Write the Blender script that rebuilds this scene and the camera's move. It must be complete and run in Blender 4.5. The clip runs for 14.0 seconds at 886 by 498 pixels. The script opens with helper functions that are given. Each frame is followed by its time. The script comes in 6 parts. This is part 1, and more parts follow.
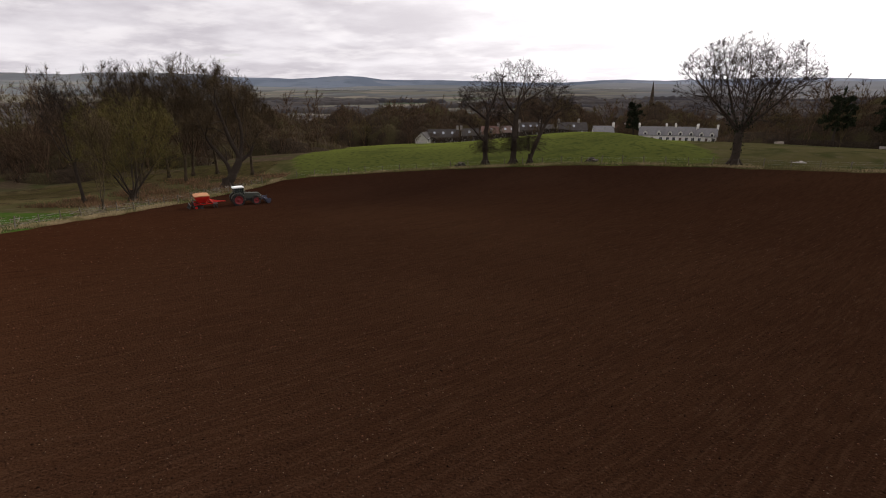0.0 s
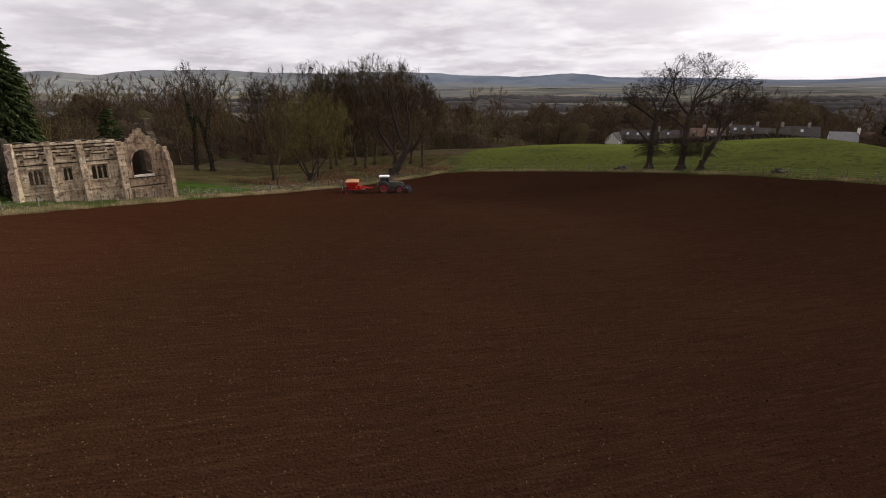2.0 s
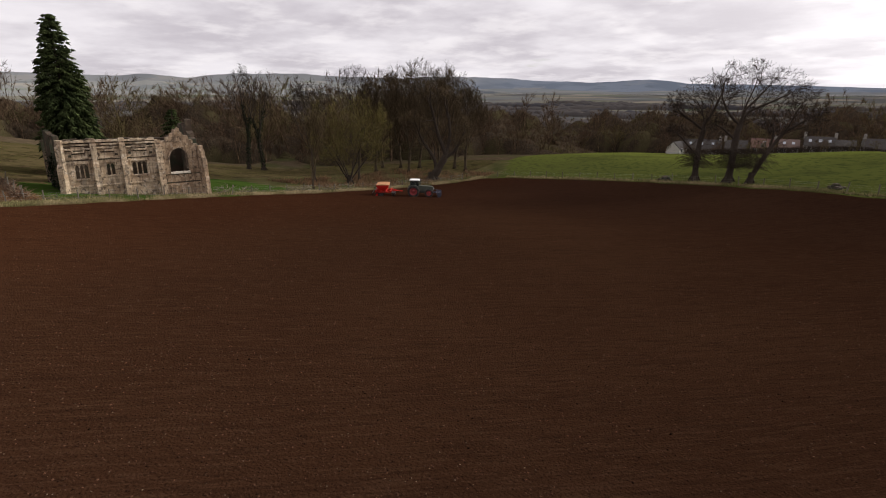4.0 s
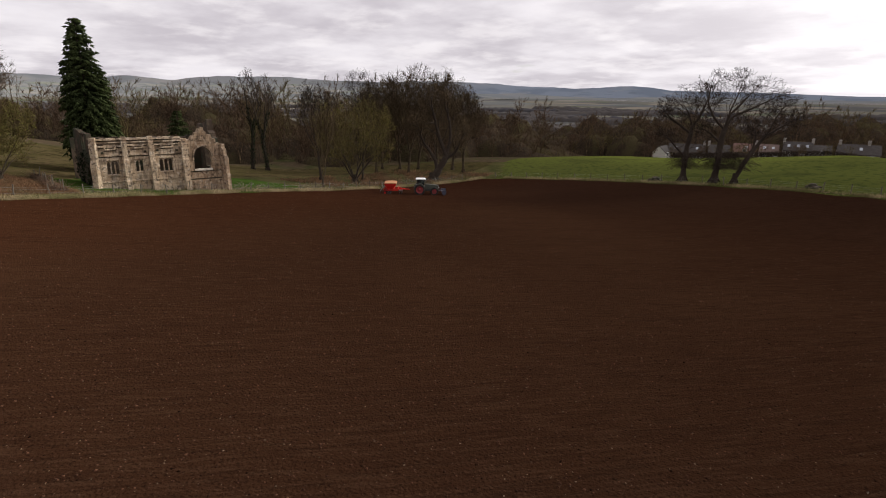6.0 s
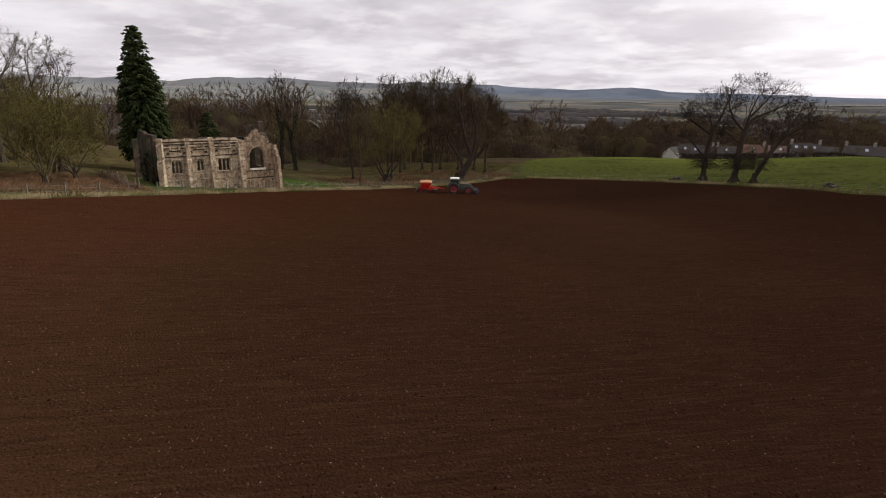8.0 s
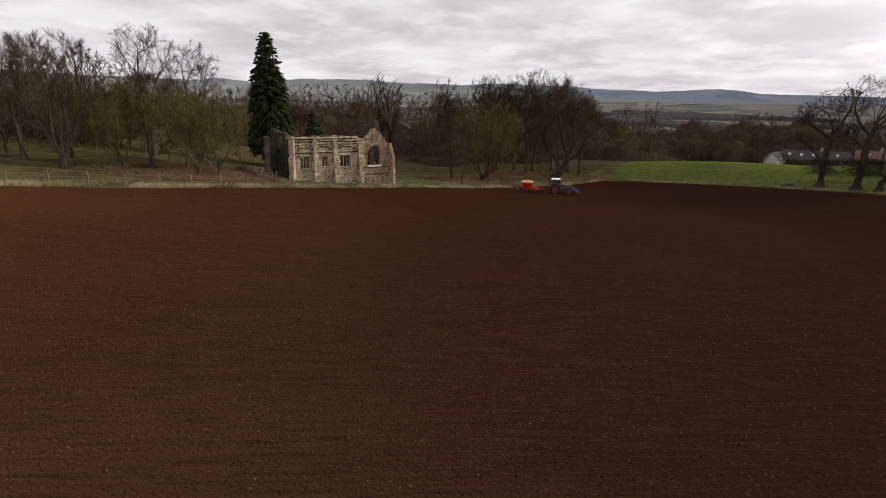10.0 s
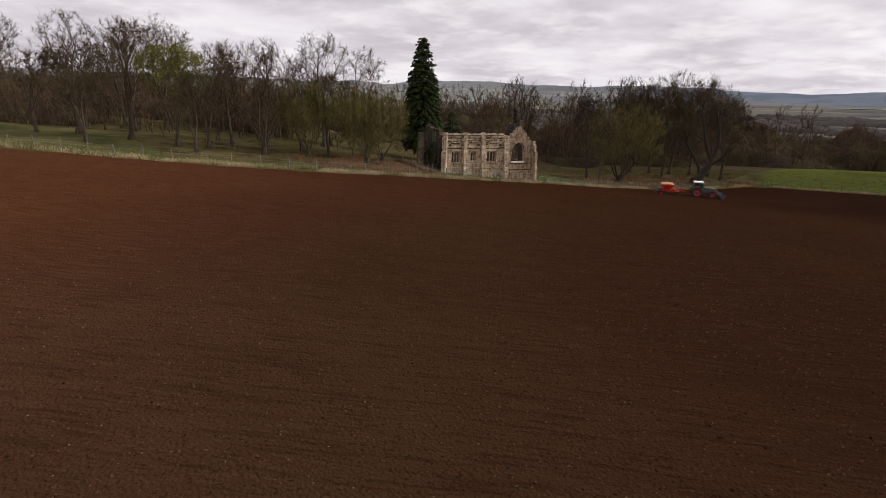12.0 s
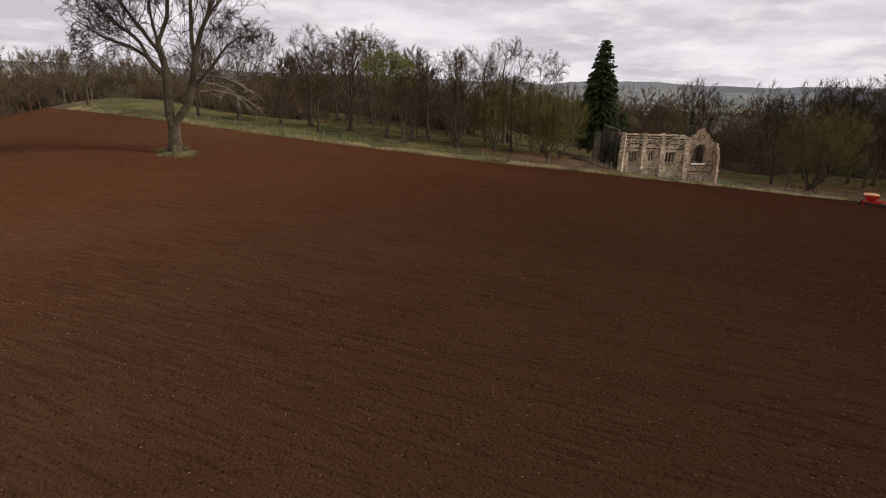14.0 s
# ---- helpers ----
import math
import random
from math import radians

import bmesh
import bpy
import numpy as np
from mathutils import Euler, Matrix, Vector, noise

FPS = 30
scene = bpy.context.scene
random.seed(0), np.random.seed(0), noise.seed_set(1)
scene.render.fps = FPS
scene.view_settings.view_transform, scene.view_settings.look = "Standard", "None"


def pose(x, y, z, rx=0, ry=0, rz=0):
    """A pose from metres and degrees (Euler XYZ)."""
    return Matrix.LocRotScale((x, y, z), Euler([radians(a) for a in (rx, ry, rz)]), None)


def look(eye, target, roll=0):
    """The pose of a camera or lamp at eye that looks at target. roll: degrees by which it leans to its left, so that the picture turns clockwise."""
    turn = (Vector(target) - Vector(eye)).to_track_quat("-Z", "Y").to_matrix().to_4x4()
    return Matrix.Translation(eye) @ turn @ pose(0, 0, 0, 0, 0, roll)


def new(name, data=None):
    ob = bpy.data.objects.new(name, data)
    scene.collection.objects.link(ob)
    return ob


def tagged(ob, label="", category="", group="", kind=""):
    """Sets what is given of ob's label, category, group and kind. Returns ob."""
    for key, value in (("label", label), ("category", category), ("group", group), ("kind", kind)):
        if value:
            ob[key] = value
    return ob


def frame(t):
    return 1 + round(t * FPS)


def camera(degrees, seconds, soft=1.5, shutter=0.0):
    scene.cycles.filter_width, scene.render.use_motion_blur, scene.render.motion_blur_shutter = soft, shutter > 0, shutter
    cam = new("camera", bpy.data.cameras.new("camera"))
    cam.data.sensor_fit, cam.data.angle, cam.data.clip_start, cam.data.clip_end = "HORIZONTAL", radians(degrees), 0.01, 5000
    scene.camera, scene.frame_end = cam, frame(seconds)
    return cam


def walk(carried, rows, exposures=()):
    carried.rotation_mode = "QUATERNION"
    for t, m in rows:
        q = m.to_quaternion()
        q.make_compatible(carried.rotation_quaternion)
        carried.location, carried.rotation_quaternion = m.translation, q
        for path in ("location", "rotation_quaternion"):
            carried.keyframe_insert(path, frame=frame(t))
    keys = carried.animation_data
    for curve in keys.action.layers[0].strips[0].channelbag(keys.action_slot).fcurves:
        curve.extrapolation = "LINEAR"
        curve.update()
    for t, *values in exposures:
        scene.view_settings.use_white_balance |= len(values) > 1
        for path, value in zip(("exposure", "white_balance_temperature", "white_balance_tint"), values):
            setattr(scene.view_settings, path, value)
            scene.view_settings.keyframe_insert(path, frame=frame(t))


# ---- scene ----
cam = camera(78.9, 14.0, soft=1.0)
METRES, EYE, TILT, LEAN, TURN = 51.3, 9.6, -4.0, 0.0, 0.0
ROWS = [
    (0.0, 0, 0, 0, -0.1, -12.74, 0.43),
    (0.5, 0.0574, -0.0084, -0.001, 8.96, -12.91, -0.14),
    (1.0, 0.1161, -0.0006, -0.0015, 13.08, -12.95, -0.41),
    (1.5, 0.1726, 0.0219, -0.0018, 17.32, -13.01, -0.74),
    (2.0, 0.2245, 0.0547, 0.0001, 22.49, -13.1, -1.16),
    (2.5, 0.2647, 0.0855, 0.0025, 26.48, -13.2, -1.5),
    (3.0, 0.2942, 0.1078, 0.0044, 28.93, -13.2, -1.77),
    (3.5, 0.3146, 0.116, 0.0049, 29.84, -13.05, -2),
    (4.0, 0.3271, 0.1113, 0.0041, 29.74, -12.83, -2.18),
    (4.5, 0.3325, 0.0949, 0.0021, 29.17, -12.6, -2.32),
    (5.0, 0.332, 0.0679, -0.0011, 28.65, -12.44, -2.42),
    (5.5, 0.3273, 0.0343, -0.0044, 28.39, -12.36, -2.5),
    (6.0, 0.3195, -0.0028, -0.0069, 28.23, -12.31, -2.58),
    (6.5, 0.3075, -0.0396, -0.0077, 28.05, -12.28, -2.62),
    (7.0, 0.2918, -0.0738, -0.0083, 27.99, -12.25, -2.62),
    (7.5, 0.2729, -0.1053, -0.0092, 27.94, -12.22, -2.61),
    (8.0, 0.2523, -0.1342, -0.0106, 28.02, -12.19, -2.62),
    (8.5, 0.2318, -0.1607, -0.0124, 28.57, -12.18, -2.68),
    (9.0, 0.213, -0.1851, -0.0144, 29.93, -12.21, -2.8),
    (9.5, 0.1974, -0.2077, -0.0163, 32.45, -12.3, -3),
    (10.0, 0.1873, -0.2313, -0.0187, 35.64, -12.44, -3.24),
    (10.5, 0.1837, -0.2585, -0.0223, 38.8, -12.62, -3.46),
    (11.0, 0.1856, -0.2899, -0.0265, 41.33, -12.71, -3.68),
    (11.5, 0.192, -0.324, -0.0302, 43.48, -12.75, -3.88),
    (12.0, 0.2001, -0.3595, -0.0338, 48.14, -13.08, -4.22),
    (12.5, 0.2105, -0.3959, -0.0368, 53.02, -13.5, -4.54),
    (13.0, 0.2222, -0.4322, -0.0397, 57.17, -13.81, -4.85),
    (13.5, 0.2376, -0.4671, -0.0438, 61.73, -14.19, -5.09),
    (14.0, 0.2571, -0.5016, -0.0466, 64.06, -14.37, -5.26),
]
walk(cam, [(t, pose(0, 0, EYE, TILT, LEAN, TURN) @ pose(METRES * x, METRES * y, METRES * z, 90 + pitch, roll, yaw)) for t, x, y, z, yaw, pitch, roll in ROWS])

# ---- light and sky ----
SUN_AZ, SUN_EL = radians(42.0), radians(29.0)      # azimuth from +y towards +x
SUN_DIR = (math.sin(SUN_AZ) * math.cos(SUN_EL), math.cos(SUN_AZ) * math.cos(SUN_EL), math.sin(SUN_EL))


def make_world():
    w = bpy.data.worlds.new("overcast_sky")
    scene.world = w
    w.use_nodes = True
    nt = w.node_tree
    nt.nodes.clear()
    N, L = nt.nodes.new, nt.links.new

    def math_node(op, a, b=None):
        n = N("ShaderNodeMath")
        n.operation = op
        for i, v in enumerate((a, b)):
            if v is None:
                continue
            if isinstance(v, (int, float)):
                n.inputs[i].default_value = v
            else:
                L(v, n.inputs[i])
        return n.outputs[0]

    def mix(fac, a, b):
        n = N("ShaderNodeMix")
        n.data_type = "RGBA"
        for sock, v in ((n.inputs["Factor"], fac), (n.inputs[6], a), (n.inputs[7], b)):
            if isinstance(v, (int, float)):
                sock.default_value = v
            elif isinstance(v, tuple):
                sock.default_value = (*v, 1)
            else:
                L(v, sock)
        return n.outputs[2]

    sky = N("ShaderNodeTexSky")
    sky.sky_type = "NISHITA"
    sky.sun_disc = False
    sky.sun_elevation, sky.sun_rotation = SUN_EL, SUN_AZ
    dim = N("ShaderNodeVectorMath")
    dim.operation = "SCALE"
    L(sky.outputs[0], dim.inputs[0])
    dim.inputs["Scale"].default_value = 0.10

    co = N("ShaderNodeTexCoord")
    sep = N("ShaderNodeSeparateXYZ")
    L(co.outputs["Generated"], sep.inputs[0])
    den = math_node("ADD", math_node("MAXIMUM", sep.outputs[2], 0.0), 0.14)
    com = N("ShaderNodeCombineXYZ")
    L(math_node("DIVIDE", sep.outputs[0], den), com.inputs[0])
    L(math_node("DIVIDE", sep.outputs[1], den), com.inputs[1])

    def clouds(scale, detail, offset):
        m = N("ShaderNodeMapping")
        m.inputs["Location"].default_value = offset
        m.inputs["Rotation"].default_value = (0, 0, 0.5)
        m.inputs["Scale"].default_value = (1.0, 1.0, 1.0)
        L(com.outputs[0], m.inputs[0])
        n = N("ShaderNodeTexNoise")
        n.inputs["Scale"].default_value, n.inputs["Detail"].default_value = scale, detail
        n.inputs["Roughness"].default_value = 0.55
        L(m.outputs[0], n.inputs["Vector"])
        return n.outputs["Fac"]

    def ramp(fac, a, b):
        n = N("ShaderNodeMapRange")
        n.interpolation_type = "SMOOTHSTEP"
        n.inputs[1].default_value, n.inputs[2].default_value = a, b
        L(fac, n.inputs[0])
        return n.outputs[0]

    big, small, gap = clouds(0.85, 6, (3, 1, 0)), clouds(2.4, 7, (0, 7, 2)), clouds(1.3, 4, (11, 4, 5))
    body = mix(ramp(big, 0.36, 0.66), (0.63, 0.585, 0.635), (0.93, 0.885, 0.925))
    body = mix(math_node("MULTIPLY", ramp(small, 0.48, 0.72), 0.55), body, (1.05, 1.0, 1.02))
    body = mix(math_node("MULTIPLY", ramp(gap, 0.68, 0.80), 0.4), body, dim.outputs[0])
    # the veiled sun brightens the cloud round it
    dot = N("ShaderNodeVectorMath")
    dot.operation = "DOT_PRODUCT"
    L(co.outputs["Generated"], dot.inputs[0])
    dot.inputs[1].default_value = SUN_DIR
    halo = math_node("POWER", math_node("MAXIMUM", dot.outputs["Value"], 0.0), 5.0)
    glow = N("ShaderNodeVectorMath")
    glow.operation = "SCALE"
    glow.inputs[0].default_value = (1.0, 0.97, 0.93)
    L(math_node("MULTIPLY", halo, 1.25), glow.inputs["Scale"])
    add = N("ShaderNodeVectorMath")
    add.operation = "ADD"
    L(body, add.inputs[0])
    L(glow.outputs[0], add.inputs[1])
    bg = N("ShaderNodeBackground")
    bg.inputs["Strength"].default_value = 0.95
    L(add.outputs[0], bg.inputs["Color"])
    out = N("ShaderNodeOutputWorld")
    L(bg.outputs[0], out.inputs["Surface"])


make_world()
sun = new("sun", bpy.data.lights.new("sun", "SUN"))
sun.data.energy, sun.data.angle, sun.data.color = 3.3, radians(12), (1.0, 0.95, 0.88)
sun.matrix_world = look(Vector(SUN_DIR) * 200, (0, 0, 0))


# ---- materials ----
def material(name, base, rough=0.9, spots=(), scale=1.0, bump=0.0, bump_scale=8.0, metal=0.0, stretch=None, island=0.0, spec=0.3, drift=None):
    """base colour, up to three (colour, noise scale, low, high, amount) layers, fine bump."""
    m = bpy.data.materials.new(name)
    m.use_nodes = True
    nt = m.node_tree
    N, L = nt.nodes.new, nt.links.new
    b = nt.nodes["Principled BSDF"]
    b.inputs["Roughness"].default_value, b.inputs["Metallic"].default_value = rough, metal
    b.inputs["Specular IOR Level"].default_value = spec
    if rough > 0.9:
        b.inputs["Diffuse Roughness"].default_value = 1.0
    co = N("ShaderNodeTexCoord").outputs["Object"]
    if stretch:
        mp = N("ShaderNodeMapping")
        mp.vector_type = "TEXTURE"
        mp.inputs["Rotation"].default_value = (0, 0, stretch[3])
        mp.inputs["Scale"].default_value = stretch[:3]
        L(co, mp.inputs[0])
        streak = mp.outputs[0]
    col = None
    for i, (c, sc, lo, hi, amount) in enumerate(spots):
        n = N("ShaderNodeTexNoise")
        n.inputs["Scale"].default_value, n.inputs["Detail"].default_value = abs(sc) * scale, 5
        L(streak if (stretch and sc < 0) else co, n.inputs["Vector"])
        r = N("ShaderNodeMapRange")
        r.interpolation_type = "SMOOTHSTEP"
        r.inputs[1].default_value, r.inputs[2].default_value, r.inputs[4].default_value = lo, hi, amount
        L(n.outputs["Fac"], r.inputs[0])
        x = N("ShaderNodeMix")
        x.data_type = "RGBA"
        L(r.outputs[0], x.inputs["Factor"])
        if col is None:
            x.inputs[6].default_value = (*base, 1)
        else:
            L(col, x.inputs[6])
        x.inputs[7].default_value = (*c, 1)
        col = x.outputs[2]
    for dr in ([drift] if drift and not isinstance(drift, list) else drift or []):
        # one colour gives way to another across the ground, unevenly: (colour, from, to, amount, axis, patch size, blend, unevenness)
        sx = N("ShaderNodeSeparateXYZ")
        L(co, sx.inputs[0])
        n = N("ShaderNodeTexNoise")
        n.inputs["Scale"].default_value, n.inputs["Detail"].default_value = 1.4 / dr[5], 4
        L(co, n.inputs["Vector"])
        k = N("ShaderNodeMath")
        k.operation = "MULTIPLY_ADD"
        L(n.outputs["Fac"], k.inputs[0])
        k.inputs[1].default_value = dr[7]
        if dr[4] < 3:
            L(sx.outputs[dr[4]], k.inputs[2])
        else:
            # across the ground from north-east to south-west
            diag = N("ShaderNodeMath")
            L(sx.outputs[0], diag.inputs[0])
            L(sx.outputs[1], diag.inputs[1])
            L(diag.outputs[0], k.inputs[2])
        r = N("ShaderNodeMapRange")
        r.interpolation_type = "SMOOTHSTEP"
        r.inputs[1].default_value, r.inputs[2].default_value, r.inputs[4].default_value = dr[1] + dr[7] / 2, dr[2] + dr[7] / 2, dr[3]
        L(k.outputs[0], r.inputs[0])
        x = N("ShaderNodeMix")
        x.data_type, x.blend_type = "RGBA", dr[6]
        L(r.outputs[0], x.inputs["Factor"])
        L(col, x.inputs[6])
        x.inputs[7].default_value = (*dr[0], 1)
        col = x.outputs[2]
    if island:
        g = N("ShaderNodeNewGeometry")
        r = N("ShaderNodeMapRange")
        r.inputs[3].default_value, r.inputs[4].default_value = 1 - island, 1 + island
        L(g.outputs["Random Per Island"], r.inputs[0])
        h = N("ShaderNodeHueSaturation")
        if col is None:
            h.inputs["Color"].default_value = (*base, 1)
        else:
            L(col, h.inputs["Color"])
        L(r.outputs[0], h.inputs["Value"])
        col = h.outputs[0]
    if col is None:
        b.inputs["Base Color"].default_value = (*base, 1)
    else:
        L(col, b.inputs["Base Color"])
    if bump:
        n = N("ShaderNodeTexNoise")
        n.inputs["Scale"].default_value, n.inputs["Detail"].default_value = bump_scale, 6
        L(co, n.inputs["Vector"])
        bp = N("ShaderNodeBump")
        bp.inputs["Strength"].default_value = 1.0
        bp.inputs["Distance"].default_value = bump
        L(n.outputs["Fac"], bp.inputs["Height"])
        L(bp.outputs[0], b.inputs["Normal"])
    return m


M_BARK = material("bark", (0.080, 0.062, 0.045), 0.95, [((0.13, 0.110, 0.080), 1.2, 0.45, 0.7, 0.8), ((0.05, 0.055, 0.03), 0.5, 0.5, 0.7, 0.5)], bump=0.05, bump_scale=9, spec=0.0)
M_BARK_PALE = material("bark_pale", (0.088, 0.066, 0.043), 0.95, [((0.050, 0.040, 0.026), 0.8, 0.45, 0.62, 0.85), ((0.13, 0.108, 0.078), 3.0, 0.52, 0.7, 0.5)], bump=0.06, bump_scale=7, spec=0.0)
M_BARK_DARK = material("bark_dark", (0.060, 0.047, 0.037), 0.95, [((0.09, 0.075, 0.06), 1.0, 0.5, 0.7, 0.7)], bump=0.05, bump_scale=9, spec=0.0)
M_TWIG = material("twigs_brown", (0.088, 0.064, 0.037), 0.95, [((0.056, 0.041, 0.025), 0.35, 0.4, 0.65, 0.8)], island=0.35, spec=0.0)
M_TWIG_DARK = material("twigs_dark", (0.056, 0.042, 0.032), 0.95, [((0.036, 0.028, 0.022), 0.3, 0.4, 0.65, 0.8)], island=0.3, spec=0.0)
M_TWIG_OLIVE = material("twigs_olive", (0.125, 0.100, 0.038), 0.95, [((0.085, 0.062, 0.03), 0.35, 0.4, 0.65, 0.8)], island=0.35, spec=0.0)
M_WOOD_MASS = material("woodland_twigs", (0.108, 0.072, 0.046), 0.95, [((0.092, 0.062, 0.041), 0.03, 0.4, 0.6, 0.9), ((0.112, 0.092, 0.040), 0.05, 0.50, 0.62, 0.8)], island=0.4, spec=0.0)
M_LEAF_OLIVE = material("leaves_olive", (0.115, 0.115, 0.028), 0.8, [((0.075, 0.07, 0.025), 0.5, 0.4, 0.65, 0.8)], island=0.4, spec=0.0)
M_LEAF_FRESH = material("leaves_fresh", (0.15, 0.17, 0.03), 0.8, [((0.09, 0.10, 0.03), 0.5, 0.4, 0.65, 0.8)], island=0.4, spec=0.0)
M_NEEDLE = material("needles_dark_green", (0.062, 0.078, 0.030), 0.95, [((0.036, 0.048, 0.020), 0.5, 0.4, 0.6, 0.9)], island=0.45, spec=0.0)
M_NEEDLE_DARK = material("pine_needles", (0.030, 0.036, 0.020), 0.95, [((0.020, 0.024, 0.014), 0.5, 0.4, 0.6, 0.9)], island=0.4, spec=0.0)
M_DEADWOOD = material("dead_wood", (0.18, 0.145, 0.105), 0.9, [((0.10, 0.08, 0.06), 2.0, 0.45, 0.65, 0.8)], bump=0.02, bump_scale=12, spec=0.0)
M_IVY = material("ivy_leaves", (0.020, 0.028, 0.013), 0.7, [((0.012, 0.016, 0.009), 0.6, 0.4, 0.6, 0.8)], island=0.45, spec=0.0)

# the drill's lines run along the furrows: an angle in plan
FURROW = radians(40)
# the first drift puts sunlight scattered back by the soil into its colour
M_SOIL = material("tilled_soil", (0.0337, 0.0152, 0.0083), 0.95,
                  [((0.0437, 0.0206, 0.0110), 0.03, 0.42, 0.62, 0.8), ((0.0247, 0.0112, 0.0066), -1.1, 0.46, 0.66, 0.28), ((0.0475, 0.0238, 0.0133), -7.0, 0.50, 0.62, 0.6), ((0.0209, 0.0097, 0.0057), -6.0, 0.53, 0.66, 0.55),
                   ((0.0620, 0.0350, 0.0205), 13.0, 0.58, 0.70, 0.65), ((0.0140, 0.0068, 0.0042), 9.0, 0.56, 0.68, 0.7)],
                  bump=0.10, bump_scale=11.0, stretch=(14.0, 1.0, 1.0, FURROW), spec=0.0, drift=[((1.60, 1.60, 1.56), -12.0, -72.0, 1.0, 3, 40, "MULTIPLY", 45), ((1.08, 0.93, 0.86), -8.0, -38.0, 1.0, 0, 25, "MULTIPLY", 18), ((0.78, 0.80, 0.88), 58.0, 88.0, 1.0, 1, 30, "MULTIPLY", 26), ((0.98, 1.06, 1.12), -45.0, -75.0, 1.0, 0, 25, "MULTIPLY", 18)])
M_LAWN = material("lawn", (0.036, 0.062, 0.012), 0.85, [((0.060, 0.064, 0.021), 0.06, 0.45, 0.62, 0.6), ((0.018, 0.032, 0.007), 0.35, 0.5, 0.7, 0.7), ((0.075, 0.062, 0.032), 0.6, 0.58, 0.72, 0.5)], bump=0.06, bump_scale=3, spec=0.0)
M_PASTURE_ROUGH = material("rough_pasture", (0.046, 0.052, 0.014), 0.95, [((0.060, 0.064, 0.018), 0.05, 0.42, 0.6, 0.9), ((0.034, 0.034, 0.012), 0.25, 0.5, 0.7, 0.8), ((0.075, 0.065, 0.03), 0.8, 0.56, 0.7, 0.5)], bump=0.08, bump_scale=2, spec=0.0)
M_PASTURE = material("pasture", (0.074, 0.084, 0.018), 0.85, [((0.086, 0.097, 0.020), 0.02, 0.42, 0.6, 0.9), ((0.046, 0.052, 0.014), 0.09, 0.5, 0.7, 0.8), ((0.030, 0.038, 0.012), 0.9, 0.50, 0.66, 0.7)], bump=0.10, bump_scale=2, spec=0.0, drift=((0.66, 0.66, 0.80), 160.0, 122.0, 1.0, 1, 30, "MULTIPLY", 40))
M_FLOOR = material("leaf_litter", (0.065, 0.048, 0.030), 0.95, [((0.045, 0.05, 0.018), 0.06, 0.45, 0.62, 0.9), ((0.10, 0.075, 0.045), 0.5, 0.5, 0.7, 0.7)], bump=0.08, bump_scale=2, spec=0.0)
M_PARK = material("park_grass", (0.054, 0.046, 0.018), 0.95, [((0.076, 0.060, 0.028), 0.10, 0.45, 0.60, 0.85), ((0.034, 0.027, 0.013), 0.35, 0.48, 0.62, 0.9), ((0.090, 0.062, 0.034), 1.3, 0.53, 0.66, 0.75)], bump=0.08, bump_scale=3, spec=0.0)
M_ROUGH = material("rough_grass", (0.076, 0.067, 0.028), 0.95, [((0.042, 0.046, 0.016), 0.15, 0.45, 0.62, 0.9), ((0.10, 0.08, 0.047), 0.6, 0.5, 0.7, 0.7)], bump=0.08, bump_scale=3, spec=0.0)
# both drifts pale the far ground: haze put into the colour
M_PLAIN_HAZED = material("hazed_valley_and_moor", (0.150, 0.140, 0.112), 0.95, [((0.085, 0.085, 0.082), 0.0022, 0.46, 0.54, 0.9), ((0.085, 0.105, 0.060), 0.004, 0.57, 0.62, 0.7), ((0.235, 0.205, 0.160), 0.0045, 0.54, 0.60, 0.7), ((0.13, 0.14, 0.15), 0.0016, 0.5, 0.6, 0.6)], spec=0.0, drift=[((0.200, 0.215, 0.230), -16.0, 14.0, 0.6, 2, 420, "MIX", 22), ((0.275, 0.28, 0.29), 450.0, 1500.0, 0.6, 0, 300, "MIX", 200)])
M_STRAW = material("dry_grass", (0.25, 0.195, 0.11), 0.95, [((0.12, 0.11, 0.045), 0.25, 0.45, 0.62, 0.85)], island=0.35, spec=0.0)
M_GREENBLADE = material("green_grass", (0.080, 0.078, 0.030), 0.95, [((0.17, 0.14, 0.075), 0.5, 0.45, 0.65, 0.7)], island=0.35, spec=0.0)
M_POST = material("weathered_post", (0.135, 0.115, 0.09), 0.9, [((0.11, 0.09, 0.07), 3, 0.45, 0.65, 0.8)], bump=0.01, bump_scale=20)
M_WIRE = material("fence_wire", (0.25, 0.25, 0.25), 0.5, metal=0.8)
M_STONE = material("field_stones", (0.12, 0.088, 0.060), 0.9, [((0.17, 0.12, 0.09), 4, 0.45, 0.65, 0.8)], island=0.5)
M_CLOD = material("soil_clods", (0.074, 0.038, 0.024), 0.95, [((0.024, 0.011, 0.0068), 3, 0.45, 0.65, 0.8)], island=0.75, spec=0.0)
# the near-white base stands in for bright sky mirrored in the water
M_WATER = material("sky_white_flood_water", (0.75, 0.76, 0.78), 0.25, [((0.5, 0.52, 0.55), 0.01, 0.5, 0.6, 0.6)])


